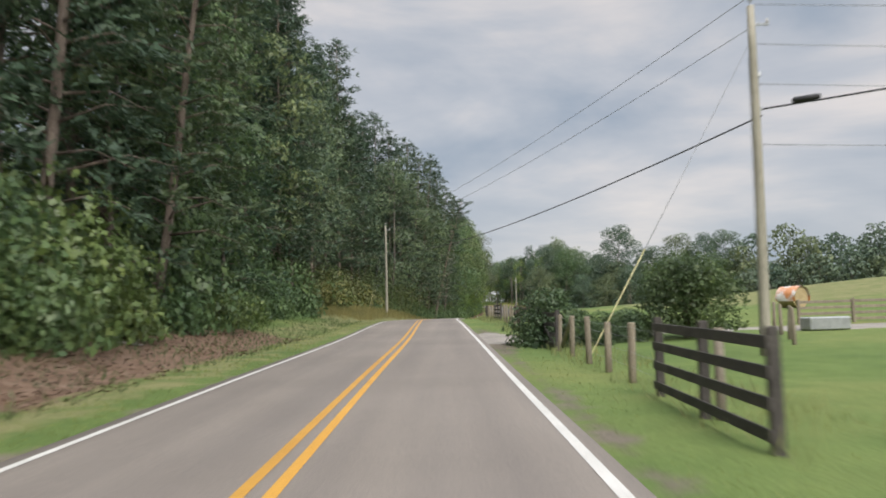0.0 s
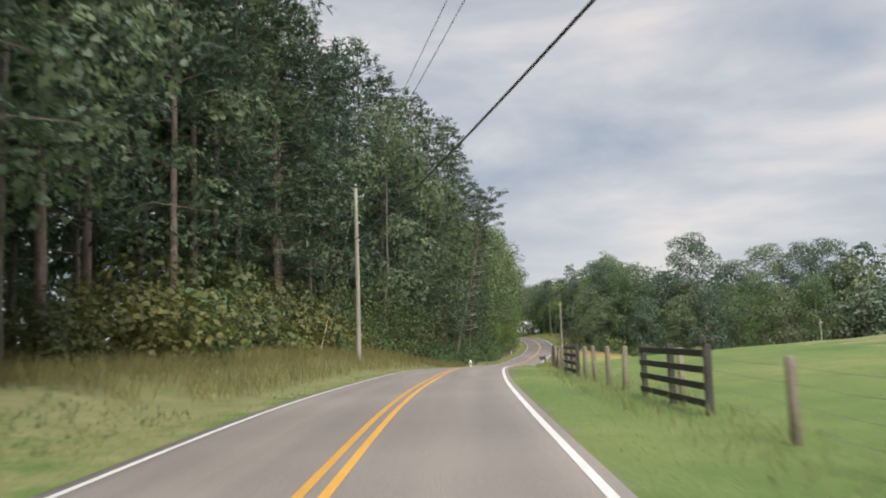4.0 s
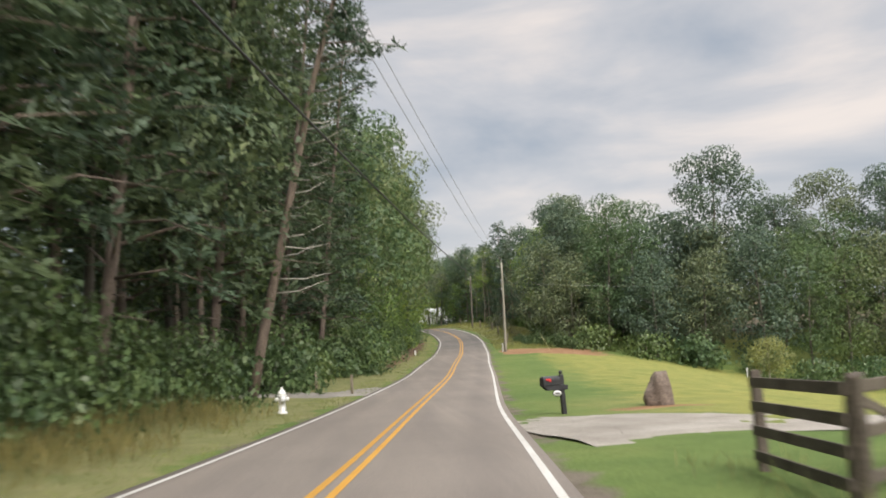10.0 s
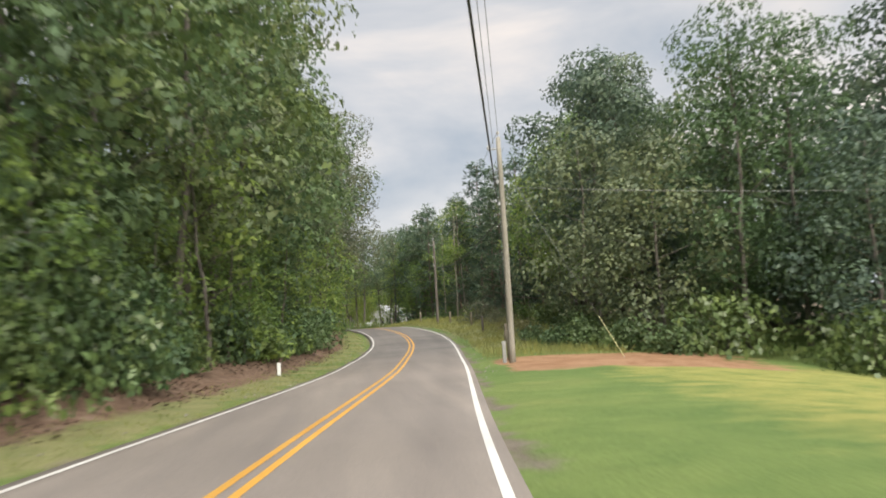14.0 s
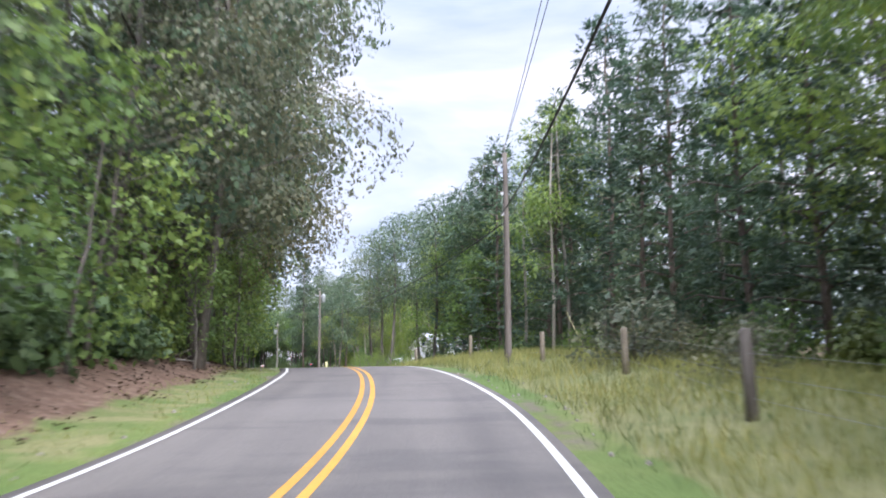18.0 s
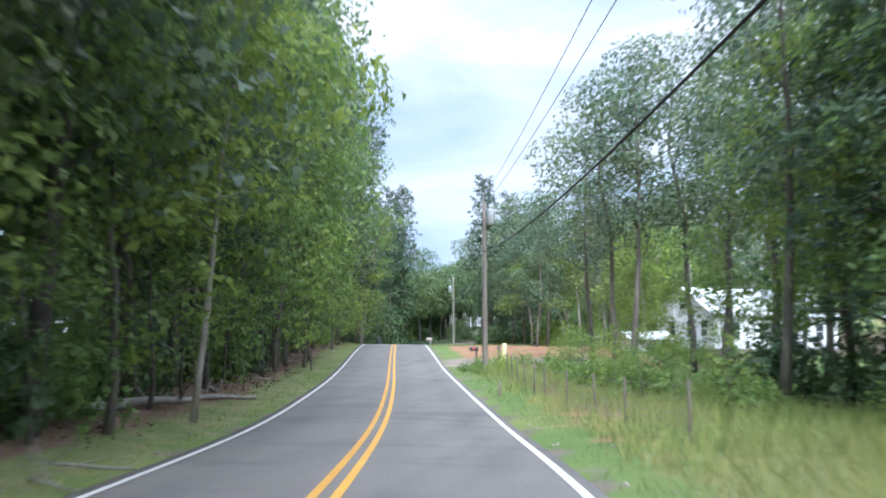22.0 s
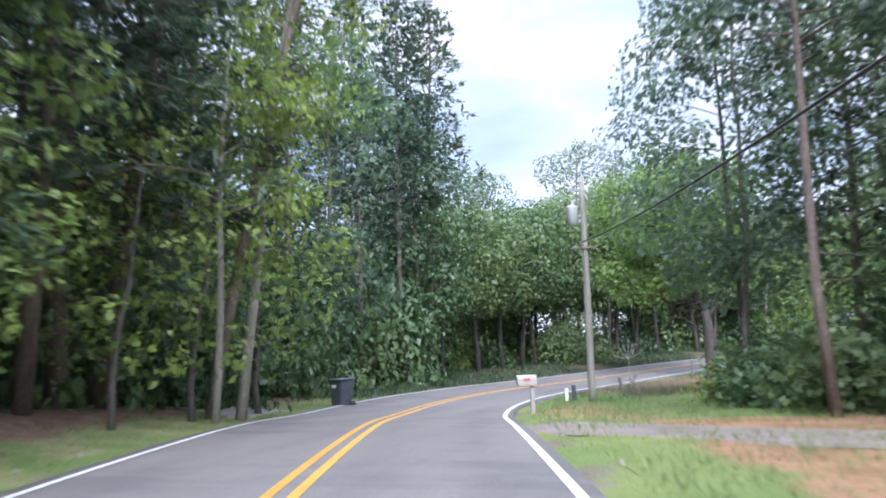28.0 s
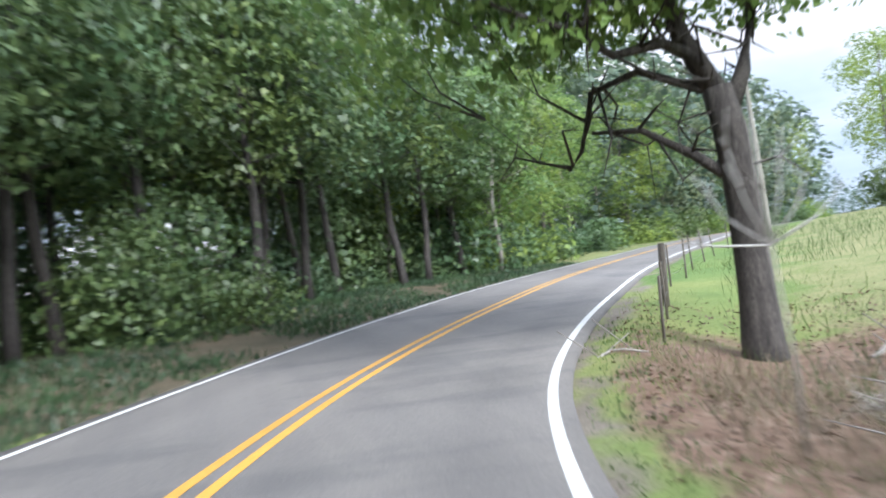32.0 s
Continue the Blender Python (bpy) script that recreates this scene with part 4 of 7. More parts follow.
SHRUB_C = Kind(mound("shrub", 1.9, 1.8, 2.6, 1150, 0.28, M["leaf_oak"], "dark green undergrowth bush below the trees", "shrub", 43, 0.3, 8, 0.55), "undergrowth")


def station(y):
    return int(np.abs(LINE[:, 1] - y).argmin())


def beside(y, d):
    i = station(y)
    return LINE[i, 0] + RIGHT[i, 0] * d, LINE[i, 1] + RIGHT[i, 1] * d


def row(side, y0, y1, step, d0, d1, kinds, s0=0.85, s1=1.15, seed=0, free=()):
    r = np.random.default_rng(seed)
    y = y0
    while y < y1:
        d = side * r.uniform(d0, d1)
        x, yy = beside(y + r.uniform(-0.3, 0.3) * step, d)
        kind = kinds[r.integers(len(kinds))]
        turn, s, z = r.uniform(0, 360), r.uniform(s0, s1), r.uniform(0.9, 1.12)
        if not any((x - a) ** 2 + (yy - b) ** 2 < c * c for a, b, c in free):
            kind.put(x, yy, turn, s, s * z)
        y += step * r.uniform(0.75, 1.25)


# a thin place in the wood on the bend, where a house shows between the trunks
GLADE = [(-12.0, 452, 2.4), (-12.4, 457, 3.0), (-12.8, 463, 3.8), (-13.3, 470, 4.6), (-13.9, 478, 5.7), (-14.4, 486, 6.8)]

# left woods, front to back, stretch by stretch
row(-1, -6, 70, 3.6, 10.0, 11.6, [VINE_A, SHRUB_C, VINE_A, PINE_YOUNG], 0.75, 1.25, 101)
row(-1, -8, 72, 4.2, 11.5, 13.5, [PINE_A, VINE_TOWER, PINE_A, VINE_TOWER, PINE_B], 0.95, 1.15, 102)
row(-1, -8, 74, 6.4, 16, 19, [BACK_B, BACK_B, BACK_A], 0.95, 1.15, 103)
row(-1, 12, 70, 5.5, 8.9, 9.8, [SHRUB_C, SHRUB_A, VINE_B], 0.5, 0.8, 104)
row(-1, 64, 80, 4.0, 10.0, 11.5, [PINE_A, OAK_C], 0.9, 1.05, 105)
row(-1, 84, 122, 3.2, 10.6, 12.6, [SHRUB_B, SHRUB_C, SHRUB_B], 1.15, 1.75, 106)
row(-1, 76, 150, 3.9, 12.6, 16, [PINE_B, PINE_C, PINE_A, PINE_A], 1.0, 1.25, 107)
row(-1, 76, 160, 4.6, 18, 22, [BACK_B, BACK_B, PINE_A, BACK_A], 0.95, 1.2, 108)
row(-1, 70, 152, 5.0, 15.5, 18, [OAK_C, PINE_A, BACK_B], 0.9, 1.1, 148)
row(-1, 118, 152, 3.6, 9.5, 11.5, [SHRUB_C, VINE_B, VINE_B, SHRUB_B], 0.75, 1.1, 109, [(-7.3, 108.9, 4)])
row(-1, 136, 176, 5.0, 9.4, 11.0, [PINE_A, OAK_C, PINE_B], 1.05, 1.2, 127, [(0.5, 171, 4.0)])
row(-1, 150, 205, 3.4, 8.3, 10.0, [VINE_B, SHRUB_C, VINE_A, VINE_B], 0.7, 1.1, 110, [(0.5, 171, 3.0), (-3, 179.5, 3.2)])
row(-1, 150, 208, 4.0, 10.5, 13.5, [PINE_A, OAK_C, PINE_B, OAK_A], 0.9, 1.12, 111)
row(-1, 160, 210, 6.2, 15, 19, [BACK_A, BACK_B], 0.95, 1.15, 112)
row(-1, 204, 232, 3.4, 7.6, 9.0, [VINE_A, VINE_A, VINE_B], 0.75, 1.15, 113)
row(-1, 208, 262, 4.8, 8.8, 10.4, [OAK_A, OAK_C, OAK_A, OAK_A], 1.05, 1.28, 114)
row(-1, 262, 294, 5.0, 8.8, 10.2, [OAK_C, OAK_A, BROWN_A, OAK_A], 1.0, 1.15, 134)
row(-1, 210, 300, 8.5, 13.0, 16.5, [BACK_A, BACK_B, BACK_A], 0.95, 1.15, 115)
row(-1, 294, 330, 6.2, 6.0, 7.4, [BROWN_A, OAK_C, BROWN_A], 1.15, 1.3, 116)
row(-1, 300, 334, 7.5, 9.0, 11.5, [OAK_A, PINE_A, OAK_C], 1.0, 1.15, 138)
row(-1, 332, 384, 6.4, 6.4, 7.8, [OAK_B, TALL_OPEN, THIN_A, OAK_B, TALL_OPEN], 1.15, 1.35, 117)
row(-1, 334, 404, 7.6, 8.5, 11.0, [PINE_A, OAK_C, TALL_OPEN, PINE_B, OAK_A], 1.0, 1.15, 135)
row(-1, 384, 412, 5.6, 6.2, 7.4, [OAK_B, PINE_A, TALL_OPEN, OAK_C], 1.15, 1.3, 128, [(-16.5, 415, 3.0)])
row(-1, 300, 404, 8.5, 13.5, 17, [BACK_A, THIN_A, PINE_C, BACK_A], 0.9, 1.15, 118)
row(-1, 406, 434, 3.8, 12.4, 14.6, [OAK_A, PINE_A, OAK_C, PINE_A], 0.8, 0.98, 119, [(-16.6, 416, 2.4), (-16.9, 425, 3.0)])
row(-1, 414, 443, 2.6, 8.2, 10.0, [VINE_A, VINE_A, VINE_A], 1.1, 1.6, 120, [(-16.9, 425, 2.6), (-16.6, 416, 2.0)])
row(-1, 426, 449, 3.0, 10.0, 12.5, [VINE_TOWER], 0.5, 0.72, 121)
row(-1, 440, 492, 2.4, 12.6, 15.0, [VINE_A], 1.0, 1.4, 147, GLADE)
row(-1, 446, 484, 2.5, 7.6, 9.6, [VINE_TREE, WOOD_LOW, VINE_TREE, WOOD_LOW], 1.05, 1.2, 136)
row(-1, 446, 488, 2.6, 11.0, 14.5, [WOOD_LOW, WOOD_LOW, OAK_D], 0.9, 1.1, 137)
row(-1, 470, 490, 2.8, 13, 18, [SHRUB_C, SHRUB_C, VINE_B], 1.2, 1.8, 140, GLADE)
row(-1, 448, 486, 4.0, 9.0, 11.5, [SHRUB_C, SHRUB_D], 0.5, 0.9, 141, GLADE)
OAK_C.put(-20.6, 433.2, 60, 0.85)
PINE_A.put(-20.4, 428.6, 20, 0.75)
for x, y, s in ((-21.8, 441.5, 0.86), (-22.8, 446.5, 0.9), (-20.4, 451.0, 0.78)):
    OAK_C.put(x, y, x * 50, s)
VINE_TOWER.put(-18.8, 443.5, 10, 1.0)
for x, y, s in ((-18.9, 441.0, 1.0), (-18.4, 446.0, 1.04), (-20.2, 437.2, 0.95)):
    PINE_C.put(x, y, x * 90, s)
for x, y, s in ((-15.4, 412.4, 0.95), (-16.2, 417.6, 1.1), (-15.0, 408.6, 0.85)):
    SAPLING.put(x, y, x * 70, s)
VINE_TOWER.put(-18.6, 461.2, 40, 1.0)
VINE_A.put(-11.9, 463.4, 40, 0.95)
VINE_A.put(-12.9, 460.8, 140, 0.75)
OAK_C.put(-11.8, 466.5, 40, 0.85)
OAK_C.put(-7.4, 471.0, 140, 0.82)
for x, y, k in ((-14.6, 468.0, 0.9), (-12.0, 476.0, 0.8), (-10.2, 463.0, 0.7), (-15.5, 478.0, 0.8), (-8.8, 472.0, 1.0)):
    VINE_B.put(x, y, x * 70, k)
for x, y in ((-13.0, 466.5), (-14.8, 472.0), (-11.4, 470.0), (-16.4, 466.0), (-12.8, 478.5), (-9.6, 477.0), (-15.8, 481.0)):
    WOOD_LOW.put(x, y, x * 70, 1.1)
row(-1, 402, 424, 4.6, 14, 19, [BACK_A, BACK_B, BACK_A], 0.9, 1.1, 122)
row(-1, 424, 448, 4.2, 14, 18, [BACK_A, WOOD_LOW], 0.5, 0.62, 133)
row(-1, 480, 512, 3.8, 8.0, 11, [OAK_B, OAK_D, OAK_B, OAK_C], 0.75, 1.0, 123)
row(-1, 498, 562, 4.4, 8.5, 13, [OAK_B, BACK_C, EDGE_A], 1.0, 1.25, 124)
row(-1, 478, 562, 2.6, 7.0, 10, [SHRUB_C, SHRUB_D, VINE_B], 0.8, 1.5, 146)
for x, y, s in ((48, 501, 0.95), (56.5, 507, 1.05), (65, 512, 1.1), (45, 493, 0.75)):
    OAK_B.put(x, y, x * 50, s)
    SHRUB_C.put(x - 2.0, y - 2.0, x * 30, 1.4)
row(-1, 210, 420, 7.0, 10.6, 13, [SHRUB_C], 0.7, 1.1, 125)

for y, d, k, lean_deg in ((36.0, -10.2, 1.0, 7), (27.0, -11.0, 1.05, 5), (156.0, -9.8, 1.1, 5), (163.5, -9.6, 1.15, 6), (175.0, -9.4, 1.1, 6), (188.0, -9.6, 1.05, 6), (199.0, -9.4, 1.05, 6), (404.0, -7.6, 0.88, 8), (409.5, -7.0, 0.9, 10), (413.5, -7.2, 0.95, 12), (420.0, -9.6, 0.95, 8), (425.5, -11.0, 1.0, 8), (431.0, -11.6, 0.95, 9), (371.0, -9.0, 0.9, 6), (353.0, -8.6, 0.85, 7), (341.5, -8.8, 0.9, 6)):
    x, yy = beside(y, d)
    PINE_A.put(x, yy, y * 40 % 70 - 35, k, None, 0, (0, lean_deg))
for y, d, k, lean_deg in ((331.0, -8.4, 1.15, 5), (317.5, -8.8, 1.2, 5), (346.0, -8.2, 1.1, 6), (364.0, -8.2, 1.1, 6)):
    x, yy = beside(y, d)
    OAK_B.put(x, yy, y * 40 % 70 - 35, k, None, 0, (0, lean_deg))
for y, d, k, lean_deg in ((307.5, -8.2, 1.2, 5), (314.0, -7.9, 1.25, 6), (323.0, -7.8, 1.25, 7)):
    x, yy = beside(y, d)
    BROWN_A.put(x, yy, y * 40 % 70 - 35, k, None, 0, (0, lean_deg))

# saplings that lean out toward the road
row(-1, 210, 296, 3.4, 7.0, 8.2, [SAPLING, SHRUB_C, SAPLING], 0.7, 1.3, 143)
row(-1, 296, 406, 4.0, 5.0, 6.6, [SAPLING], 0.6, 1.25, 144)
row(-1, 232, 300, 4.4, 8.4, 10.4, [SHRUB_C, SHRUB_D, SHRUB_C], 0.9, 1.4, 130)
row(-1, 300, 404, 4.6, 7.0, 9.5, [SHRUB_D, SHRUB_C, SHRUB_D], 0.7, 1.2, 131)
row(-1, 98, 152, 4.0, 11.2, 13.2, [SHRUB_C, SHRUB_B, VINE_A, VINE_B], 0.7, 1.2, 132)

# right woods past the lawn
row(1, 270, 300, 4.6, 15.0, 17.0, [PINE_YOUNG, OAK_B, PINE_YOUNG, OAK_B], 1.0, 1.2, 201)
row(1, 300, 336, 4.0, 13.2, 16.5, [PINE_YOUNG, OAK_C, PINE_YOUNG, PINE_YOUNG], 1.0, 1.2, 211)
row(1, 252, 340, 7.0, 18.5, 22, [BACK_A, PINE_YOUNG, OAK_C], 0.75, 0.95, 202)
row(1, 258, 326, 4.2, 12.2, 14, [SHRUB_D, SHRUB_C, SHRUB_A], 0.5, 0.9, 203, [(26, 302, 3)])
for x, y, s in ((14.7, 368.2, 0.92), (15.7, 364.5, 1.0), (19.1, 366.4, 1.02), (20.6, 364.6, 0.95), (13.3, 374.3, 0.85), (24.5, 358.0, 1.0), (21.5, 352.5, 0.95), (27.5, 366, 1.0), (29.0, 352, 1.05), (25.0, 345.0, 0.95), (20.2, 343.5, 0.9), (22.0, 372.0, 0.9)):
    TALL_OPEN.put(x, y, x * 77, s)
for x, y, s in ((23.8, 251.0, 0.55), (25.4, 248.4, 0.7), (27.0, 246.0, 0.8), (23.4, 255.5, 0.5), (26.2, 252.2, 0.9), (28.6, 243.6, 0.8)):
    SHRUB_C.put(x, y, x * 70, s)
for x, y, s in ((34.5, 270.5, 0.95), (33.5, 262.5, 0.85), (37.0, 277.0, 1.0)):
    OAK_A.put(x, y, x * 33, s)
for x, y, s in ((16.2, 371.2, 0.5), (21.3, 372.6, 0.55), (24.6, 370.5, 0.5), (17.6, 360.5, 0.4)):
    OAK_D.put(x, y, x * 40, s)
row(1, 328, 345, 3.6, 12.5, 18, [OAK_B, OAK_D, TALL_OPEN], 0.8, 0.95, 204)
row(1, 334, 362, 5, 20, 27, [BACK_A, TALL_OPEN], 0.75, 0.95, 205, [(22, 386, 12)])
row(1, 346, 364, 2.4, 8.4, 9.8, [SHRUB_E], 0.6, 0.95, 206, [(7.7, 365, 1.0)])
row(1, 338, 363, 1.9, 8.4, 10.0, [SAPLING], 0.24, 0.36, 216)
row(1, 330, 362, 3.6, 9.5, 12.5, [SHRUB_E], 0.5, 0.85, 213)
row(1, 366, 380, 2.6, 17, 21, [SHRUB_E], 0.6, 0.9, 214)
row(1, 316, 345, 3.0, 11.5, 16, [SHRUB_D, SHRUB_C, SHRUB_D], 0.7, 1.1, 215)
for x, y, s in ((7.6, 362.4, 0.4), (9.0, 363.2, 0.55), (8.4, 366.8, 0.5)):
    SHRUB_E.put(x, y, x * 60, s)
for x, y, s in ((25.4, 289.2, 1.0), (26.2, 292.6, 0.8), (27.2, 290.6, 0.9), (25.8, 281, 0.8), (25.0, 270.5, 0.8), (24.6, 262.5, 0.7)):
    SHRUB_R.put(x, y, x * 60, s * 0.75)
row(1, 384, 420, 3.4, 19.5, 24, [THIN_A, BROWN_A, THIN_A, OAK_D], 0.72, 0.9, 207)
row(1, 380, 424, 4.0, 26, 33, [BACK_A, BACK_A], 0.6, 0.8, 208)
row(1, 394, 416, 4.0, 12.5, 16, [OAK_C, TALL_OPEN], 0.62, 0.74, 209)
row(1, 396, 424, 3.0, 14, 19, [SHRUB_C, SHRUB_D, VINE_B], 0.9, 1.4, 210)
for x, y, s in ((-1.6, 420.5, 0.8), (0.6, 417.5, 1.0), (-0.6, 425.2, 1.0), (2.2, 423.4, 1.2), (3.4, 415.8, 1.1), (4.6, 419.6, 1.3), (1.6, 428.5, 1.2)):
    SHRUB_C.put(x, y, x * 90, s)
SHRUB_D.put(-2.2, 424.4, 40, 0.7)
SHRUB_D.put(0.2, 421.6, 140, 0.9)
OAK_C.put(-1.7, 423.6, 30, 0.74)
OAK_C.put(-1.2, 426.5, 130, 0.78)
OAK_A.put(2.6, 420.0, 80, 0.8)
PINE_C.put(-0.4, 414.6, 70, 0.85)
PINE_B.put(1.5, 421.0, 200, 0.75)
OAK_C.put(3.6, 426.5, 260, 0.72)
OAK_C.put(5.2, 417.5, 20, 0.75)

# the far wood edge beyond the pasture and lawn
EDGE = np.array([(26.5, 254), (29.5, 248), (38, 240), (50, 238), (63, 238), (80, 238), (110, 234), (150, 232), (210, 222), (290, 205), (380, 180)], float)
er = np.random.default_rng(301)
run = np.r_[0, np.cumsum(np.linalg.norm(np.diff(EDGE, axis=0), axis=1))]
for depth, step, kinds in ((0, 5.4, (BACK_C, BACK_D, BACK_D)), (7, 7.0, (BACK_C, BACK_D)), (15, 9.0, (BACK_C, BACK_D))):
    s = 0.0
    while s < run[-1]:
        x, y = np.interp(s, run, EDGE[:, 0]), np.interp(s, run, EDGE[:, 1]) + depth + er.uniform(-1.5, 1.5)
        k = er.uniform(0.72, 1.02)
        kind = kinds[er.integers(len(kinds))]
        if depth < 10 and x < 80:
            kind, k = (EDGE_A, EDGE_A, OAK_A)[er.integers(3)], k * 0.98
        if x >= 80:
            k *= 1.22
        turn, tall = er.uniform(0, 360), k * er.uniform(0.92, 1.08)
        if depth == 0 or x > 35:
            kind.put(x, y, turn, k, tall)
        s += step * er.uniform(0.75, 1.3) * (1 + s / 250)
for x, y, k, tall in ((29.4, 259.5, 1.0, 1.0), (48.6, 247, 1.2, 1.3), (33.4, 263, 0.95, 1.05), (67.5, 253, 1.1, 1.12), (73.5, 250, 1.0, 1.12), (80.5, 252, 1.05, 1.15), (59.5, 251, 0.9, 0.95)):
    EDGE_TALL.put(x, y, x * 40, k, tall)
for s in np.arange(9, 130, 6.5):
    x, y = np.interp(s, run, EDGE[:, 0]), np.interp(s, run, EDGE[:, 1]) - 3.2 + er.uniform(-1, 1)
    (VINE_B, SHRUB_C, VINE_B)[int(s) % 3].put(x, y, er.uniform(0, 360), er.uniform(0.9, 1.7))


def far_woods(name, spots, seed, mat, label, n=250, size=1.0):
    """Woods too deep to count: trunks and broad leaf sprays in one mesh."""
    r = np.random.default_rng(seed)
    base, along, nor = [], [], []
    for x, y, h, rad in spots:
        d = unit(r.normal(0, 1, (n, 3)))
        p = d * r.uniform(0.6, 1.0, n)[:, None] * [rad, rad, h * 0.46] + [x, y, ground_at(x, y) + h * 0.5]
        base.append(p)
        along.append(unit(d + r.normal(0, 0.6, (n, 3))))
        nor.append(unit(d + r.normal(0, 0.4, (n, 3)) + [0, 0, 0.5]))
    base, along, nor = np.concatenate(base), np.concatenate(along), np.concatenate(nor)
    ob = part(name, leaf_mesh(name, base, along, nor, size * r.uniform(0.6, 1.1, len(base)), size * r.uniform(0.5, 0.9, len(base))), mat)
    return tagged(ob, label, "woods", "", "stuff")


fr = np.random.default_rng(401)
spots = []
for y in np.arange(-20, 520, 5.0):
    for d in ((24, 31) if y < 440 else (22, 28)):
        x, yy = beside(y, -d + fr.uniform(-2, 2))
        tall = 1.0 if y < 412 else 0.5
        spots.append((x, yy, fr.uniform(16, 23) * tall, fr.uniform(3.2, 4.5)))
for y in np.arange(-10, 520, 4.0):
    x, yy = beside(y, -20 + fr.uniform(-1.5, 1.5))
    spots.append((x, yy, fr.uniform(6, 9), fr.uniform(2.8, 3.6)))
spots = [p for p in spots if not (445 < p[1] < 530 and -19 - 0.12 * (p[1] - 455) < p[0] < -7)]
far_woods("far_woods", spots, 402, M["leaf_oak"], "deep shaded woods behind the roadside trees", 290, 0.86)
spots = []
for y in np.arange(250, 345, 5.0):
    for d in (26, 33):
        x, yy = beside(y, d + fr.uniform(-2, 2))
        spots.append((x, yy, fr.uniform(15, 20), fr.uniform(3.2, 4.5)))
for y in np.arange(250, 345, 4.0):
    x, yy = beside(y, 24 + fr.uniform(-1.5, 1.5))
    spots.append((x, yy, fr.uniform(6, 9), fr.uniform(2.8, 3.6)))
far_woods("far_woods", spots, 405, M["leaf_hazed"], "deep woods behind the pines past the lawn", 800, 0.5)
spots = []
for x in np.arange(20, 120, 7.0):
    spots.append((x + fr.uniform(-2, 2), 475 + 0.9 * x + fr.uniform(-4, 4) - 40, fr.uniform(14, 20), 4.2))
for x in np.arange(28, 70, 6.0):
    spots.append((x, 398 + fr.uniform(-6, 6), fr.uniform(14, 19), 4.2))
for x in np.arange(40, 160, 7.0):
    spots.append((x, 405 + 0.6 * x + fr.uniform(-4, 4), fr.uniform(13, 19), 4.4))
for s_ in np.arange(24, 330, 5.0):
    for depth in (11, 20):
        spots.append((np.interp(s_, run, EDGE[:, 0]) + fr.uniform(-2, 2), np.interp(s_, run, EDGE[:, 1]) + depth + fr.uniform(-2, 2), fr.uniform(11, 15), fr.uniform(3.6, 4.6)))
far_woods("far_woods", spots, 403, M["leaf_hazed"], "distant mixed woods beyond the fields")
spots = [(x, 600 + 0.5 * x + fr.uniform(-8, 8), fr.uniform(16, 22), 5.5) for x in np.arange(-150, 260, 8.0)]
far_woods("far_woods", spots, 404, M["leaf_hazed"], "treeline behind the last bend, haze put into its leaf colour")


def blades(name, spots, h0, h1, w, mat, label, seed, spread=0.35):
    """Standing grass as single bent blades in one mesh."""
    r = np.random.default_rng(seed)
    p = np.asarray(spots, float)
    z = ground(p[:, 0], p[:, 1]) - 0.03
    base = np.c_[p, z]
    along = unit(np.c_[r.normal(0, spread, (len(p), 2)), np.ones(len(p))])
    ob = part(name, leaf_mesh(name, base, along, unit(r.normal(0, 1, (len(p), 3)) * [1, 1, 0.1]), r.uniform(h0, h1, len(p)), w * r.uniform(0.6, 1.4, len(p)), 0.1), mat)
    return tagged(ob, label, "grass", "", "stuff")


def scatter(n, y0, y1, d0, d1, seed, power=1.0):
    r = np.random.default_rng(seed)
    y = r.uniform(y0, y1, n)
    d = d0 + (d1 - d0) * r.uniform(0, 1, n) ** power
    i = np.clip(np.searchsorted(LINE[:, 1], y), 1, len(LINE) - 2)
    keep = np.array([noise.noise((a * 0.28, b * 0.28, seed)) for a, b in zip(y, d)]) > -0.25
    i, d = i[keep], d[keep]
    return np.stack([LINE[i, 0] + RIGHT[i, 0] * d + r.uniform(-0.5, 0.5, len(i)) * AHEAD[i, 0], LINE[i, 1] + RIGHT[i, 1] * d + r.uniform(-0.5, 0.5, len(i))], 1)


blades("tall_grass", scatter(32000, 74, 168, -4.6, -11.5, 501, 0.8), 0.45, 1.05, 0.02, M["grass_bank"], "tall straw-coloured grass on the bank", 501)
blades("verge_grass", scatter(15000, -12, 215, -3.45, -5.6, 502), 0.05, 0.16, 0.018, M["grass_green"], "short green grass along the road edge", 502)
blades("verge_grass", scatter(12000, 215, 430, -3.4, -6.0, 503), 0.06, 0.2, 0.018, M["grass_green"], "short green grass along the wooded edge", 503)
blades("tall_grass", scatter(26000, 244, 330, 4.2, 11.5, 504, 0.9), 0.25, 0.7, 0.022, M["grass_tall"], "tall dry grass along the wire fence", 504)
blades("weeds", scatter(16000, 255, 362, 3.8, 12, 505), 0.1, 0.34, 0.014, M["weed"], "green weeds among the roadside grass", 505)
blades("weeds", scatter(15000, 318, 364, 4.6, 13, 510), 0.3, 0.85, 0.02, M["grass_green"], "tall pale green weeds along the old wire fence", 510)
blades("verge_grass", scatter(16000, 395, 470, 3.5, 9, 506), 0.06, 0.18, 0.013, M["grass_green"], "green grass clumps on the inside of the bend", 506)
blades("tall_grass", scatter(14000, 425, 490, 6, 30, 507), 0.25, 0.6, 0.018, M["weed"], "rank green field grass beyond the oak", 507)
blades("lawn_grass", scatter(9500, 6, 135, 3.7, 7.5, 508, 0.8), 0.03, 0.10, 0.016, M["grass_green"], "close green grass between road and fence", 508)
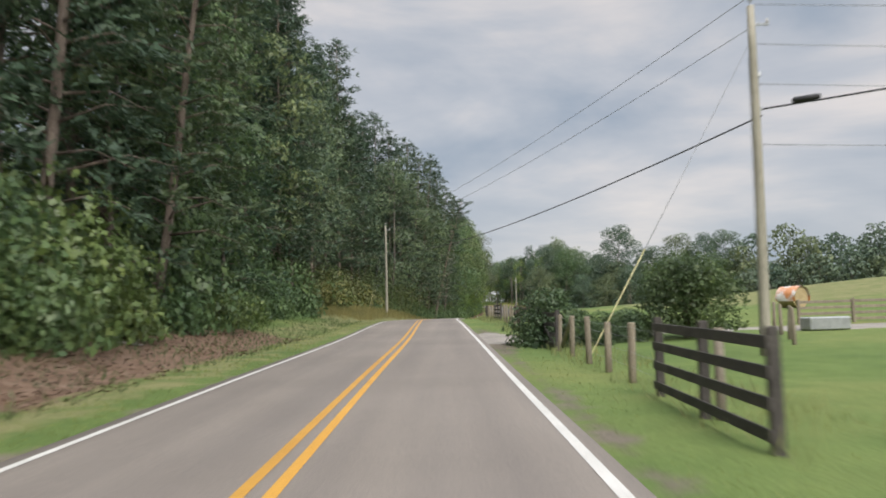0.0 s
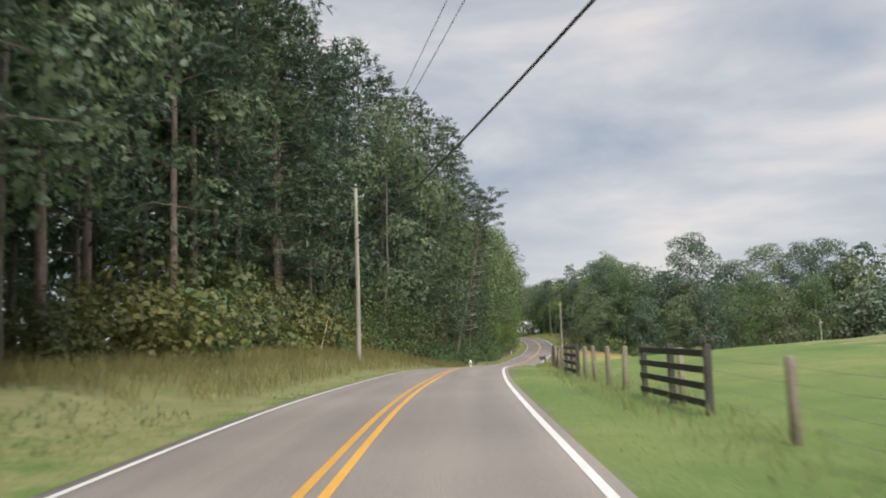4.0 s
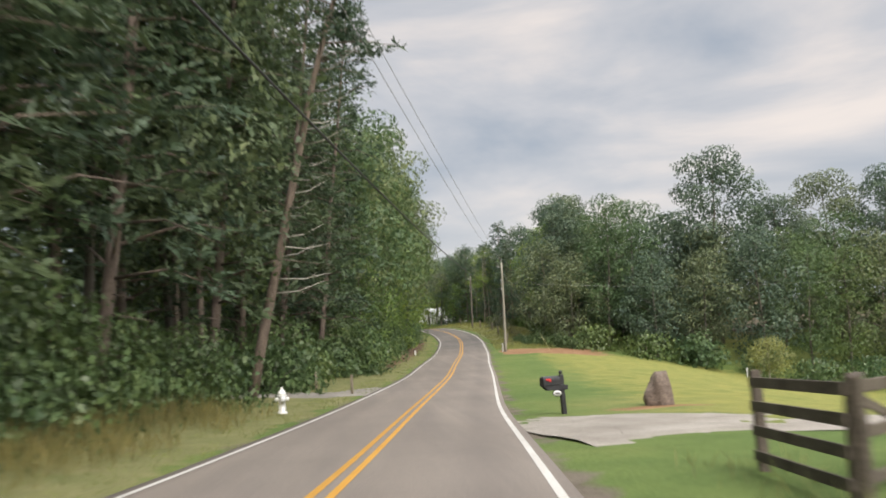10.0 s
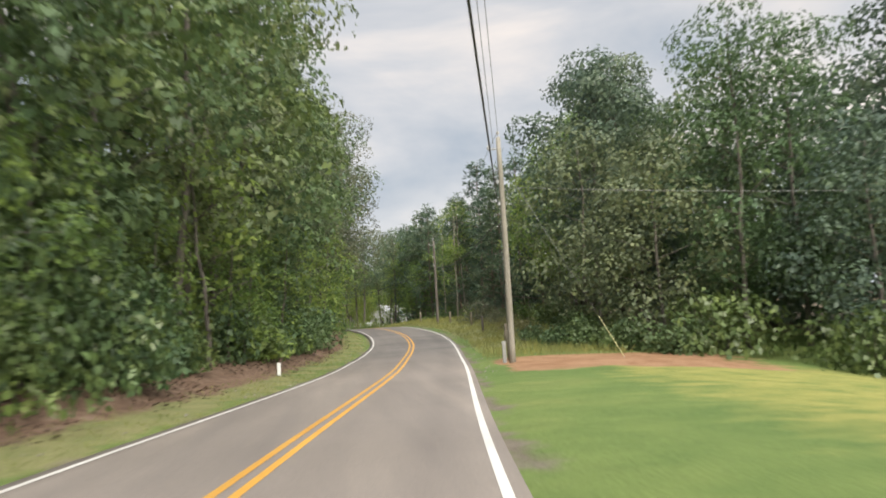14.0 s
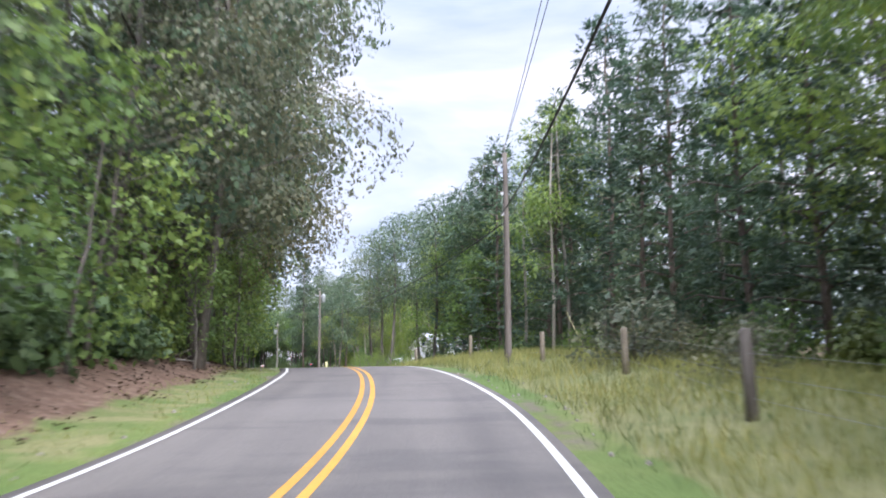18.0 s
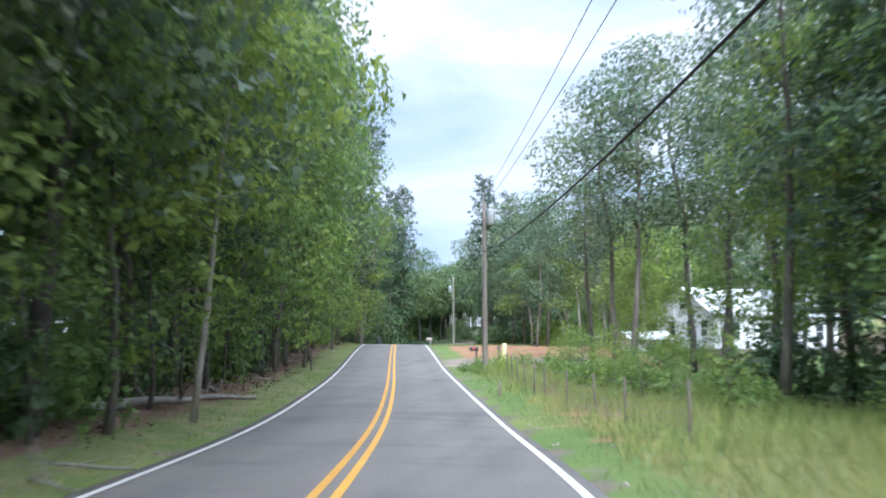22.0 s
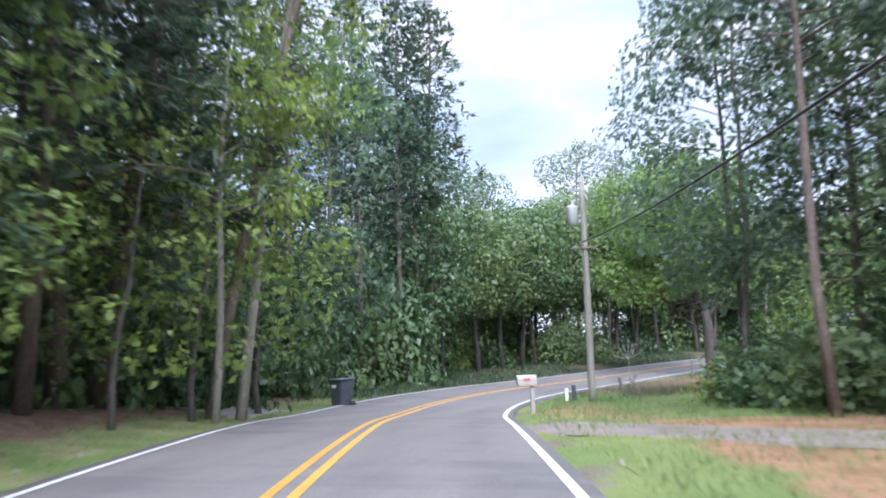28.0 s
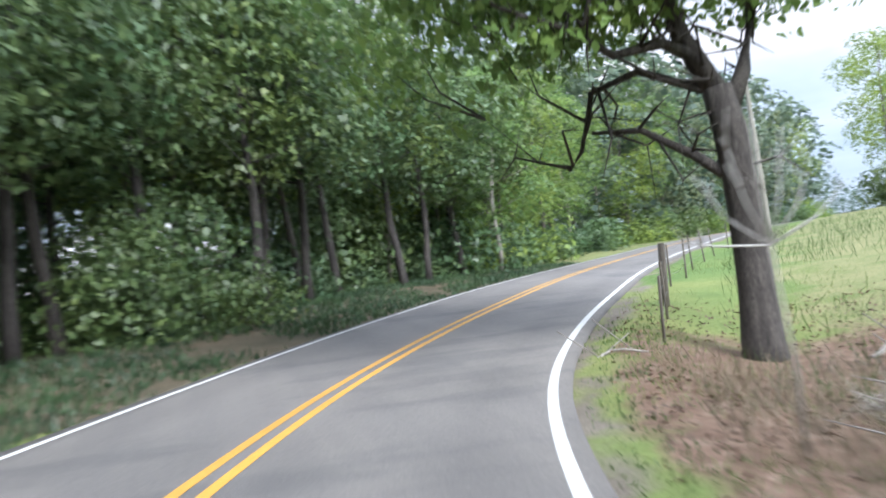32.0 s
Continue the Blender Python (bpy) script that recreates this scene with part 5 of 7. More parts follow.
blades("weeds", scatter(22000, 428, 482, -3.5, -9.5, 509), 0.1, 0.36, 0.045, M["weed_dark"], "low weeds under the trees, coloured dark for their shade", 509)
blades("tall_grass", scatter(5200, 434, 452, 4.6, 11, 512), 0.15, 0.6, 0.016, M["straw"], "dry straw-coloured stalks under the oak", 512)
blades("weeds", scatter(3000, 430, 456, 3.5, 5.2, 513), 0.04, 0.14, 0.02, M["weed"], "green weed tufts along the bend's inner edge", 513)
blades("verge_grass", scatter(9000, 396, 428, 4.0, 14, 514), 0.1, 0.32, 0.018, M["grass_green"], "rough green grass beside the gravel lane", 514)
blades("weeds", scatter(6500, -8, 74, -4.8, -9.5, 515), 0.08, 0.32, 0.028, M["weed_dark"], "low weeds on the bank, coloured dark for its shade", 515)
blades("fence_weeds", scatter(5000, 8, 150, 5.0, 7.2, 511), 0.15, 0.5, 0.02, M["grass_tall"], "straw-coloured weeds at the foot of the fence", 511)


def litter(name, spots, mat, label, seed, size=0.11):
    r = np.random.default_rng(seed)
    p = np.asarray(spots, float)
    base = np.c_[p, ground(p[:, 0], p[:, 1]) + 0.03 + r.uniform(0, 0.05, len(p))]
    ob = part(name, leaf_mesh(name, base, unit(r.normal(0, 1, (len(p), 3)) * [1, 1, 0.25]), unit(r.normal(0, 0.35, (len(p), 3)) + [0, 0, 1]), size * r.uniform(0.6, 1.4, len(p)), size * r.uniform(0.4, 0.9, len(p))), mat)
    return tagged(ob, label, "leaf litter", "", "stuff")


litter("leaf_litter", scatter(5200, -8, 42, -5.0, -10.5, 521), M["dead_leaf"], "brown fallen leaves on the wooded bank", 521)
litter("leaf_litter", scatter(14000, 212, 405, -5.0, -9.5, 522), M["dead_leaf"], "brown fallen leaves below the roadside trees", 522)
litter("leaf_litter", scatter(3500, 436, 458, 4.0, 10.5, 523), M["dead_leaf"], "dead leaves and twigs round the oak", 523, 0.09)

# ---- poles and wires ----
def utility_pole(x, y, height, mat, label, tank=None, arms=None, side=(1, 0), r0=0.15):
    z = ground_at(x, y)
    p = root("utility_pole", x, y, z)
    k = np.linspace(0, 1, 10)
    path = np.stack([0.03 * np.sin(k * 3), 0 * k, k * (height + 0.5) - 0.5], 1)
    part("pole", Pile().tube(path, r0 * (1.08 - 0.36 * k), 14).mesh("pole"), mat, p)
    part("top_pin", Pile().tube([(0, 0, height - 0.15), (0, 0, height + 0.22)], [0.02, 0.018], 6).mesh("top_pin"), M["galv"], p)
    part("insulator", Pile().tube([(0, 0, height + 0.16), (0, 0, height + 0.2), (0, 0, height + 0.23), (0, 0, height + 0.28), (0, 0, height + 0.32)], [0.04, 0.075, 0.05, 0.07, 0.03], 10).mesh("insulator"), M["porcelain"], p)
    sx, sy = side
    part("bracket", box(0.5, 0.07, 0.07, (0.3 * sx, 0.3 * sy, height - 0.55), 0.01, Matrix.Rotation(math.atan2(sy, sx), 3, "Z")), M["galv"], p)
    part("side_insulator", Pile().tube([(0.5 * sx, 0.5 * sy, height - 0.53), (0.5 * sx, 0.5 * sy, height - 0.48), (0.5 * sx, 0.5 * sy, height - 0.42), (0.5 * sx, 0.5 * sy, height - 0.36)], [0.03, 0.06, 0.05, 0.02], 8).mesh("side_insulator"), M["porcelain"], p)
    for h in (height * 0.70, height * 0.80):
        part("cable_clamp", box(0.16, 0.10, 0.14, (r0 * 0.9 * sx, r0 * 0.9 * sy, h), 0.015), M["galv"], p)
    part("ground_wire", Pile().tube([(-r0 * 1.02, 0.05, -0.1), (-r0 * 0.98, 0.05, height * 0.4), (-r0 * 0.78, 0.04, height * 0.85)], [0.008] * 3, 4).mesh("ground_wire"), M["wire"], p)
    if tank:
        tx, ty, th = tank
        t = part("transformer", Pile().tube([(tx, ty, th - 0.42), (tx, ty, th - 0.40), (tx, ty, th + 0.36), (tx, ty, th + 0.42), (tx, ty, th + 0.45)], [0.20, 0.24, 0.24, 0.25, 0.15], 14).mesh("transformer"), M["tank"], p, "grey can transformer")
        part("bushing", Pile().tube([(tx, ty, th + 0.43), (tx, ty, th + 0.52), (tx, ty, th + 0.60), (tx, ty, th + 0.68)], [0.05, 0.06, 0.035, 0.03], 8).mesh("bushing"), M["porcelain"], t)
        part("tank_band", box(0.5 * abs(tx) + 0.05, 0.08, 0.1, (tx * 0.5, ty * 0.5, th), 0.01, Matrix.Rotation(math.atan2(ty, tx), 3, "Z")), M["galv"], t)
    if arms:
        part("crossarm", box(1.1, 0.09, 0.11, (0, -r0, arms), 0.012, Matrix.Rotation(0.15, 3, "Z")), M["pole_dark"], p)
    return tagged(p, label, "utility pole", "utility poles along the road")


POLES = {"0": (9.2, 25.5, 10.3), "A": (-7.3, 108.9, 11.2), "B": (19.27, 240.3, 10.6), "D": (22.6, 300.7, 9.6), "E": (7.62, 363.3, 9.7), "F": (-7.4, 430.6, 9.6)}
utility_pole(*POLES["0"], M["pole_wood"], "weathered grey wooden utility pole behind the pasture fence", side=(1, 0.1))
utility_pole(*POLES["A"], M["pole_wood"], "weathered grey wooden utility pole in tall grass", side=(1, 0))
utility_pole(*POLES["B"], M["pole_wood"], "grey-green wooden utility pole at the lawn's edge", side=(-1, 0.1))
utility_pole(*POLES["D"], M["pole_dark"], "brown wooden utility pole in front of pines", side=(-1, 0))
utility_pole(*POLES["E"], M["pole_dark"], "dark wooden utility pole with a transformer by the driveway", (0.42, -0.05, 8.8), side=(-1, 0))
utility_pole(*POLES["F"], M["pole_wood"], "pale wooden utility pole with a transformer on the bend", (-0.42, -0.1, 7.9), 6.5, side=(-1, 0), r0=0.145)


def on_pole(key, h, dx=0.0):
    x, y, _ = POLES[key]
    return np.array([x + dx, y, ground_at(x, y) + h])


def span(a, b, sag, radius, mat, name, label):
    u = np.linspace(0, 1, 26)[:, None]
    p = a + (b - a) * u - np.array([0, 0, sag]) * (4 * u * (1 - u))
    ob = part(name, Pile().tube(p, [radius] * 26, 5).mesh(name), mat)
    return tagged(ob, label, "cable", "overhead lines")


order = ["0", "A", "B", "D", "E", "F"]
for a, b in zip(order, order[1:]):
    ha, hb = POLES[a][2], POLES[b][2]
    span(on_pole(a, ha + 0.3), on_pole(b, hb + 0.3), 0.8, 0.011, M["wire"], "power_line", "thin bare power line between wooden poles")
    span(on_pole(a, ha - 0.5, 0.25), on_pole(b, hb - 0.5, -0.25), 0.9, 0.011, M["wire"], "power_line", "thin bare power line between wooden poles")
    span(on_pole(a, ha * 0.68, 0.2), on_pole(b, hb * 0.70, -0.2), 2.0 if a == "A" else 1.2, 0.028, M["cable"], "telephone_cable", "thick black telephone cable between poles")
for h, dz, rad in ((10.6, 0.6, 0.011), (9.4, -0.2, 0.011), (8.2, -0.4, 0.01), (6.4, -0.3, 0.01)):
    span(on_pole("0", h - 0.25, 0.15), np.array([48.0, 16 + h, h + 1.4 + dz]), 0.8, rad, M["wire"], "power_line", "thin wire running off over the pasture")
span(on_pole("0", 7.2, 0.2), np.array([44.0, -14.0, 9.0]), 0.9, 0.028, M["cable"], "telephone_cable", "thick black telephone cable over the pasture")
span(on_pole("0", 10.4), np.array([2.0, -55.0, 10.2]), 0.8, 0.011, M["wire"], "power_line", "thin bare power line between wooden poles")
box_at = on_pole("0", 7.24) + [1.1, -1.0, 0.02]
splice = root("splice_case", *box_at)
part("case_body", Pile().tube([(-0.3, 0.25, 0), (-0.26, 0.22, 0), (0.26, -0.22, 0), (0.3, -0.25, 0)], [0.05, 0.09, 0.09, 0.05], 8).mesh("case_body"), M["cable"], splice)
tagged(splice, "black splice case hung on the telephone cable", "cable box")
span(on_pole("B", 8.2, 0.1), np.array([95.0, 226.0, 8.5]), 2.2, 0.012, M["wire"], "power_line", "thin wire crossing above the lawn")


def guy(top, foot, guard=2.4):
    """A stay from a pole to the ground, with a plastic guard over its lower part."""
    g = root("guy_wire", *foot)
    d = np.array(top) - np.array(foot)
    u = d / np.linalg.norm(d)
    part("stay", Pile().tube([(0, 0, 0) - u * 0.2, d], [0.009, 0.009], 5).mesh("stay"), M["wire"], g)
    part("guard", Pile().tube([u * 0.05, u * 0.1, u * guard], [0.014, 0.017, 0.015], 7).mesh("guard"), M["guard"], g, "pale yellow plastic guard")
    part("anchor_rod", Pile().tube([(0, 0, -0.3) - u * 0.1, u * 0.12], [0.016, 0.016], 5).mesh("anchor_rod"), M["galv"], g)
    return tagged(g, "steel guy wire with a yellow guard staked beside a pole", "guy wire", "guy wires")


def foot(x, y):
    return np.array([x, y, ground_at(x, y)])


guy(on_pole("0", 9.3), foot(4.1, 25.6), 3.6)
guy(on_pole("A", 10.6), foot(-9.2, 105.2), 2.4)
guy(on_pole("A", 7.0), foot(-9.2, 105.6), 0.6)
guy(on_pole("B", 9.6), foot(24.6, 240.2), 2.3)
guy(on_pole("D", 8.0), foot(26.7, 303.2), 2.5)


# ---- fences ----
def post_mesh(name, w, d, h, seed):
    r = random.Random(seed)
    bm = box(w, d, h + 0.4, (0, 0, h / 2 - 0.2), 0.015)
    for v in bm.verts:
        if v.co.z > h * 0.9:
            v.co.z += r.uniform(-0.02, 0.02) + 0.03 * (v.co.x / w)
            v.co.x *= 0.96
    return bm


def board_fence(a, b, posts, rails, mat, label, height=1.32, brace=False, back_post=True, thick=0.035):
    """A run of board fence between two places: posts, rails nailed on their road side, a diagonal brace where there is one."""
    a, b = np.array(a, float), np.array(b, float)
    length, ang = np.linalg.norm(b - a), math.atan2(b[1] - a[1], b[0] - a[0])
    z0, z1 = ground_at(*a), ground_at(*b)
    far_side = 1 if b[1] < a[1] else -1
    f = root("board_fence", a[0], a[1], z0, math.degrees(ang))
    for i in range(posts):
        u = i / (posts - 1)
        h = ground_at(*(a + (b - a) * u)) - z0
        ob = part("post", post_mesh("post", 0.14, 0.14, height + 0.06, i), mat, f)
        ob.matrix_basis = pose(u * length, 0, h, random.uniform(-1, 1), random.uniform(-1.5, 1.5), 0)
        if back_post and posts > 2 and i == posts // 2:
            ob = part("support_post", Pile().tube([(0, 0, -0.4), (0, 0, height * 0.45), (0, 0, height * 0.98)], [0.075, 0.075, 0.07], 9).mesh("support_post"), M["post_wood"], f, "round grey support post")
            ob.matrix_basis = pose(u * length + 0.12, 0.19 * far_side, h, random.uniform(-1.5, 1.5), random.uniform(-2, 2), 0)
    slope = math.atan2(z1 - z0, length)
    for i in range(rails):
        h = height - 0.09 - i * (height - 0.3) / (rails - 1)
        bm = box(length + 0.16, thick, 0.145, (length / 2, -0.09 * far_side, 0), 0.008)
        for v in bm.verts:
            v.co.z += 0.012 * math.sin(v.co.x * 2 + i)
        ob = part("board", bm, mat, f)
        ob.matrix_basis = pose(0, 0, h, 0, -math.degrees(slope), 0)
    if brace:
        d = math.atan2(height - 0.35, length)
        ob = part("brace", box(math.hypot(length, height - 0.35), thick, 0.12, (length / 2, 0, 0), 0.008, Matrix.Rotation(0, 3, "Y")), mat, f)
        ob.matrix_basis = pose(0, -0.13 * far_side, height - 0.12, 0, math.degrees(d), 0)
    return tagged(f, label, "fence", "board fence sections")


def fence_post(x, y, h, r, mat, label, tilt=(0, 0), name="fence_post", group="wire fence posts"):
    p = part(name, Pile().tube([(0, 0, -0.4), (0, 0, h * 0.5), (0, 0, h - 0.03), (0, 0, h)], [r, r * 0.98, r * 0.95, r * 0.8], 9).mesh(name), mat)
    p.matrix_basis = pose(x, y, ground_at(x, y), tilt[0], tilt[1], random.uniform(0, 360))
    return tagged(p, label, "fence post", group)


def strands(places, heights, label):
    w = Pile()
    for h in heights:
        pts = []
        for (x0, y0), (x1, y1) in zip(places, places[1:]):
            for u in (0, 0.5):
                x, y = x0 + (x1 - x0) * u, y0 + (y1 - y0) * u
                pts.append((x, y, ground_at(x, y) + h - 0.03 * (u == 0.5)))
        x, y = places[-1]
        pts.append((x, y, ground_at(x, y) + h))
        w.tube(pts, [0.004] * len(pts), 3)
    return tagged(part("fence_wire", w.mesh("fence_wire"), M["wire"]), label, "fence wire")


BLACK = "black-stained four-rail board fence on square posts"
board_fence((3.75, 15.6), (3.55, 9.6), 3, 4, M["black_board"], BLACK)
for y, h in ((18.3, 1.25), (21.0, 1.2), (23.9, 1.28), (27.2, 1.25), (30.3, 1.25)):
    fence_post(3.75 + 0.004 * y, y, h, 0.085, M["post_wood"], "grey round wooden fence post beside the pasture", (random.uniform(-2, 2), random.uniform(-3, 3)))
strands([(3.7, 15.6), (3.8, 18.3), (3.85, 21.0), (3.87, 23.9), (3.88, 27.2), (3.9, 30.3), (4.0, 33.0)], (0.35, 0.65, 0.95, 1.15), "thin fence wire strung between wooden posts")
br = part("fence_brace", box(2.6, 0.1, 0.1, (0, 0, 0), 0.012), M["post_wood"])
br.matrix_basis = pose(3.9, 28.8, ground_at(3.9, 28.8) + 0.62, 0, 22, 90)
tagged(br, "diagonal grey timber brace between two fence posts", "fence brace")
board_fence((3.62, 33.9), (3.8, 30.3), 2, 4, M["black_board"], "black-stained board fence half hidden by a bush", brace=True)
board_fence((4.15, 50.6), (4.2, 53.4), 2, 4, M["brown_board"], "weathered brown board fence corner at the driveway", back_post=False)
board_fence((4.15, 50.4), (5.5, 47.4), 2, 4, M["brown_board"], "weathered brown board wing with a diagonal brace", brace=True, back_post=False)
FPOST = "grey square wooden post in the pasture fence"
line1 = [(4.2, 53.4), (4.3, 56.6), (4.35, 59.8), (4.35, 63.0), (4.4, 66.4), (4.45, 70.9)]
for x, y in line1[1:-1]:
    fence_post(x, y, 1.3, 0.085, M["post_wood"], FPOST, (random.uniform(-2, 2), random.uniform(-3, 3)))
board_fence((4.3, 76.9), (4.45, 71.2), 3, 4, M["black_board"], BLACK)
line2 = [(4.3, 76.9), (4.35, 80.2), (4.3, 83.0), (4.25, 85.8), (4.28, 88.7), (4.33, 91.5)]
for x, y in line2[1:-1]:
    fence_post(x, y, 1.3, 0.085, M["post_wood"], FPOST, (random.uniform(-2, 2), random.uniform(-3, 3)))
board_fence((4.48, 97.4), (4.33, 91.5), 3, 4, M["black_board"], BLACK)
line3 = [(4.48, 97.4), (4.67, 100.3), (4.84, 102.9), (4.82, 104.6), (4.85, 106.3), (5.1, 110.2)]
for x, y in line3[1:-1]:
    fence_post(x, y, 1.3, 0.085, M["post_wood"], FPOST, (random.uniform(-2, 2), random.uniform(-3, 3)))
br = part("fence_brace", box(2.3, 0.09, 0.09, (0, 0, 0), 0.012), M["post_wood"])
br.matrix_basis = pose(4.83, 105.4, ground_at(4.83, 105.4) + 0.65, 0, 32, 90)
tagged(br, "diagonal grey timber brace between two fence posts", "fence brace")
board_fence((5.4, 113.6), (5.1, 110.2), 2, 4, M["black_board"], BLACK)
line4 = [(5.4, 113.6), (5.6, 116.4), (5.9, 119.2), (6.1, 121.8), (6.35, 124.4), (6.65, 127.2), (6.95, 129.9)]
for x, y in line4[1:-1]:
    fence_post(x, y, 1.3, 0.085, M["post_wood"], FPOST, (random.uniform(-2, 2), random.uniform(-3, 3)))
board_fence((7.75, 136.6), (7.0, 130.2), 3, 4, M["black_board"], BLACK)
line5 = [(7.75, 136.6), (7.9, 138.6), (8.0, 140.2), (8.1, 143.6)]
for x, y in line5[1:]:
    fence_post(x, y, 1.25, 0.085, M["post_wood"], FPOST, (random.uniform(-2, 2), random.uniform(-3, 3)))
board_fence((8.6, 148.6), (8.25, 145.6), 2, 4, M["brown_board"], "weathered brown board fence corner at the driveway", back_post=False)
board_fence((8.3, 145.5), (10.9, 147.8), 2, 3, M["brown_board"], "weathered brown board wing with a diagonal brace", brace=True, back_post=False)
for ln in (line1, line2, line3, line4, line5):
    strands(ln, (0.3, 0.6, 0.9, 1.15), "thin fence wire strung between wooden posts")
board_fence((18.6, 46.5), (24.6, 47.0), 3, 4, M["post_wood"], "grey timber corral rails in the pasture", 1.25, back_post=False)
board_fence((26.0, 45.0), (33.0, 45.8), 4, 3, M["post_wood"], "grey timber corral rails farther into the pasture", 1.2, back_post=False)
for x, y in ((13.2, 34), (14.6, 38.5), (17.0, 30), (12.0, 30.5), (16.2, 43.6)):
    fence_post(x, y, 1.3, 0.08, M["post_wood"], "grey wooden post standing in the pasture", (1, -2))
for x, y, h in ((22.2, 257.3, 1.35), (23.65, 275.2, 1.5), (24.3, 286.0, 1.3), (23.6, 297.0, 1.25), (21.7, 312.5, 1.35), (18.6, 322.5, 1.3)):
    fence_post(x, y, h, 0.105, M["pole_dark"] if y == 275.2 else M["post_wood"], "leaning grey post of the wire fence by the pines", (random.uniform(-3, 3), random.uniform(-4, 4)))
strands([(21.2, 246), (22.2, 257.3), (23.4, 266.5), (23.65, 275.2), (24.3, 286), (23.6, 297), (21.7, 312.5), (18.6, 322.5)], (0.4, 0.75, 1.1), "rusty wire strands of the roadside fence")
steel = [(16.6, 331.5), (15.4, 335.4), (14.6, 338.8), (13.6, 342.0), (12.6, 345.4), (11.9, 348.6), (11.2, 351.6), (10.5, 354.8), (9.8, 358.0), (9.2, 361.0)]
for x, y in steel:
    fence_post(x, y, 1.25, 0.032, M["pole_dark"], "thin dark steel post of the wire fence", (random.uniform(-3, 3), random.uniform(-3, 3)), "steel_post", "steel fence posts")
strands(steel, (0.3, 0.6, 0.9, 1.15), "thin fence wire between steel posts")
fence_post(10.6, 348.2, 0.55, 0.05, M["post_wood"], "short weathered marker stump at the road edge")
fence_post(7.42, 370.2, 1.3, 0.1, M["pole_dark"], "dark wooden gate post at the driveway")
fence_post(7.9, 369.3, 1.5, 0.16, M["guard"], "stout pale yellow-green post at the driveway")
for x, y, s in ((6.6, 368.0, 0.42), (7.4, 367.6, 0.5), (8.0, 369.2, 0.55), (6.9, 366.2, 0.45), (9.0, 370.4, 0.6), (6.2, 365.0, 0.35)):
    SHRUB_E.put(x, y, x * 60, s)
bend_posts = [(-3.1, 451.5), (-1.6, 454.0), (1.6, 459.4), (3.4, 461.6), (5.2, 464.2), (7.4, 467.0), (9.6, 469.8), (12.4, 473.0)]
for n_, (x, y) in enumerate(bend_posts):
    fence_post(x, y, 1.2, 0.03, M["pole_dark"], "thin dark steel post on the bend", (random.uniform(-4, 4), random.uniform(-4, 4)), "steel_post", "steel fence posts")
strands(bend_posts, (0.35, 0.7, 1.05), "thin fence wire on the bend")
fence_post(-0.6, 455.8, 1.45, 0.09, M["pole_dark"], "dark old wooden fence post near the oak", (2, 3))
for x, y in ((-2.4, 362.6), (-3.5, 358.8), (-4.7, 368)):
    fence_post(x, y, 1.2, 0.05, M["bark"], "dark wooden stake at the wood edge")

# metal gate by the second pole
gate = root("field_gate", 19.75, 242.7, ground_at(19.75, 242.7), 84)
for h in (0.35, 0.65, 0.95, 1.25):
    part("gate_bar", Pile().tube([(0, 0, h), (2.6, 0, h - 0.05)], [0.03, 0.03], 7).mesh("gate_bar"), M["green_gate"], gate)
for u in (0, 1.3, 2.6):
    part("gate_upright", Pile().tube([(u, 0, 0.25), (u, 0, 1.3 - 0.02 * u)], [0.032, 0.032], 7).mesh("gate_upright"), M["green_gate"], gate)
tagged(gate, "sagging worn green tube gate in rough grass", "gate")
fence_post(19.6, 242.5, 1.45, 0.13, M["post_wood"], "stout wooden gate post beside a utility pole")


# ---- mailboxes, markers, hydrant, bin, rock ----
def mailbox_body(length, width, height, mat, name="box"):
    """A box with a rounded top, lying along y, open end closed by a door of its own."""
    bm = bmesh.new()
    prof = [(-width / 2, 0), (width / 2, 0)] + [(width / 2 * math.cos(a), height - width / 2 + width / 2 * math.sin(a)) for a in np.linspace(0, math.pi, 9)]
    ends = []
    for y in (-length / 2, length / 2):
        ends.append([bm.verts.new((x, y, z)) for x, z in prof])
    for i in range(len(prof)):
        j = (i + 1) % len(prof)
        bm.faces.new((ends[0][i], ends[0][j], ends[1][j], ends[1][i]))
    bm.faces.new(ends[0][::-1])
    bm.faces.new(ends[1])
    bmesh.ops.recalc_face_normals(bm, faces=bm.faces)
    return bm


def mailbox(x, y, turn, post_h, post_w, body_mat, post_mat, label, size=(0.52, 0.22, 0.24), flag=True):
    m = root("mailbox", x, y, ground_at(x, y), turn)
    part("post", box(post_w, post_w, post_h + 0.4, (0, 0, post_h / 2 - 0.2), 0.012), post_mat, m)
    l, w, h = size
    fx = -l * 0.28
    part("shelf", box(l * 0.95, w * 0.95, 0.03, (fx, 0, post_h + 0.01), 0.005), post_mat, m)
    zb = post_h + 0.03
    b = part("body", mailbox_body(l, w, h, body_mat), body_mat, m)
    b.matrix_basis = pose(fx, 0, zb, 0, 0, 90)
    d = part("door", mailbox_body(0.02, w * 0.97, h * 0.98, body_mat), body_mat, m)
    d.matrix_basis = pose(fx - l / 2 - 0.012, 0, zb, 0, 0, 90)
    part("latch", box(0.02, 0.05, 0.03, (fx - l / 2 - 0.03, 0, zb + h * 0.85), 0.004), M["galv"], m)
    if flag:
        part("flag", box(0.20, 0.012, 0.055, (fx - 0.02, -w / 2 - 0.012, zb + h * 0.55), 0.003), M["red"], m, "small red flag")
    return tagged(m, label, "mailbox", "mailboxes by the road")


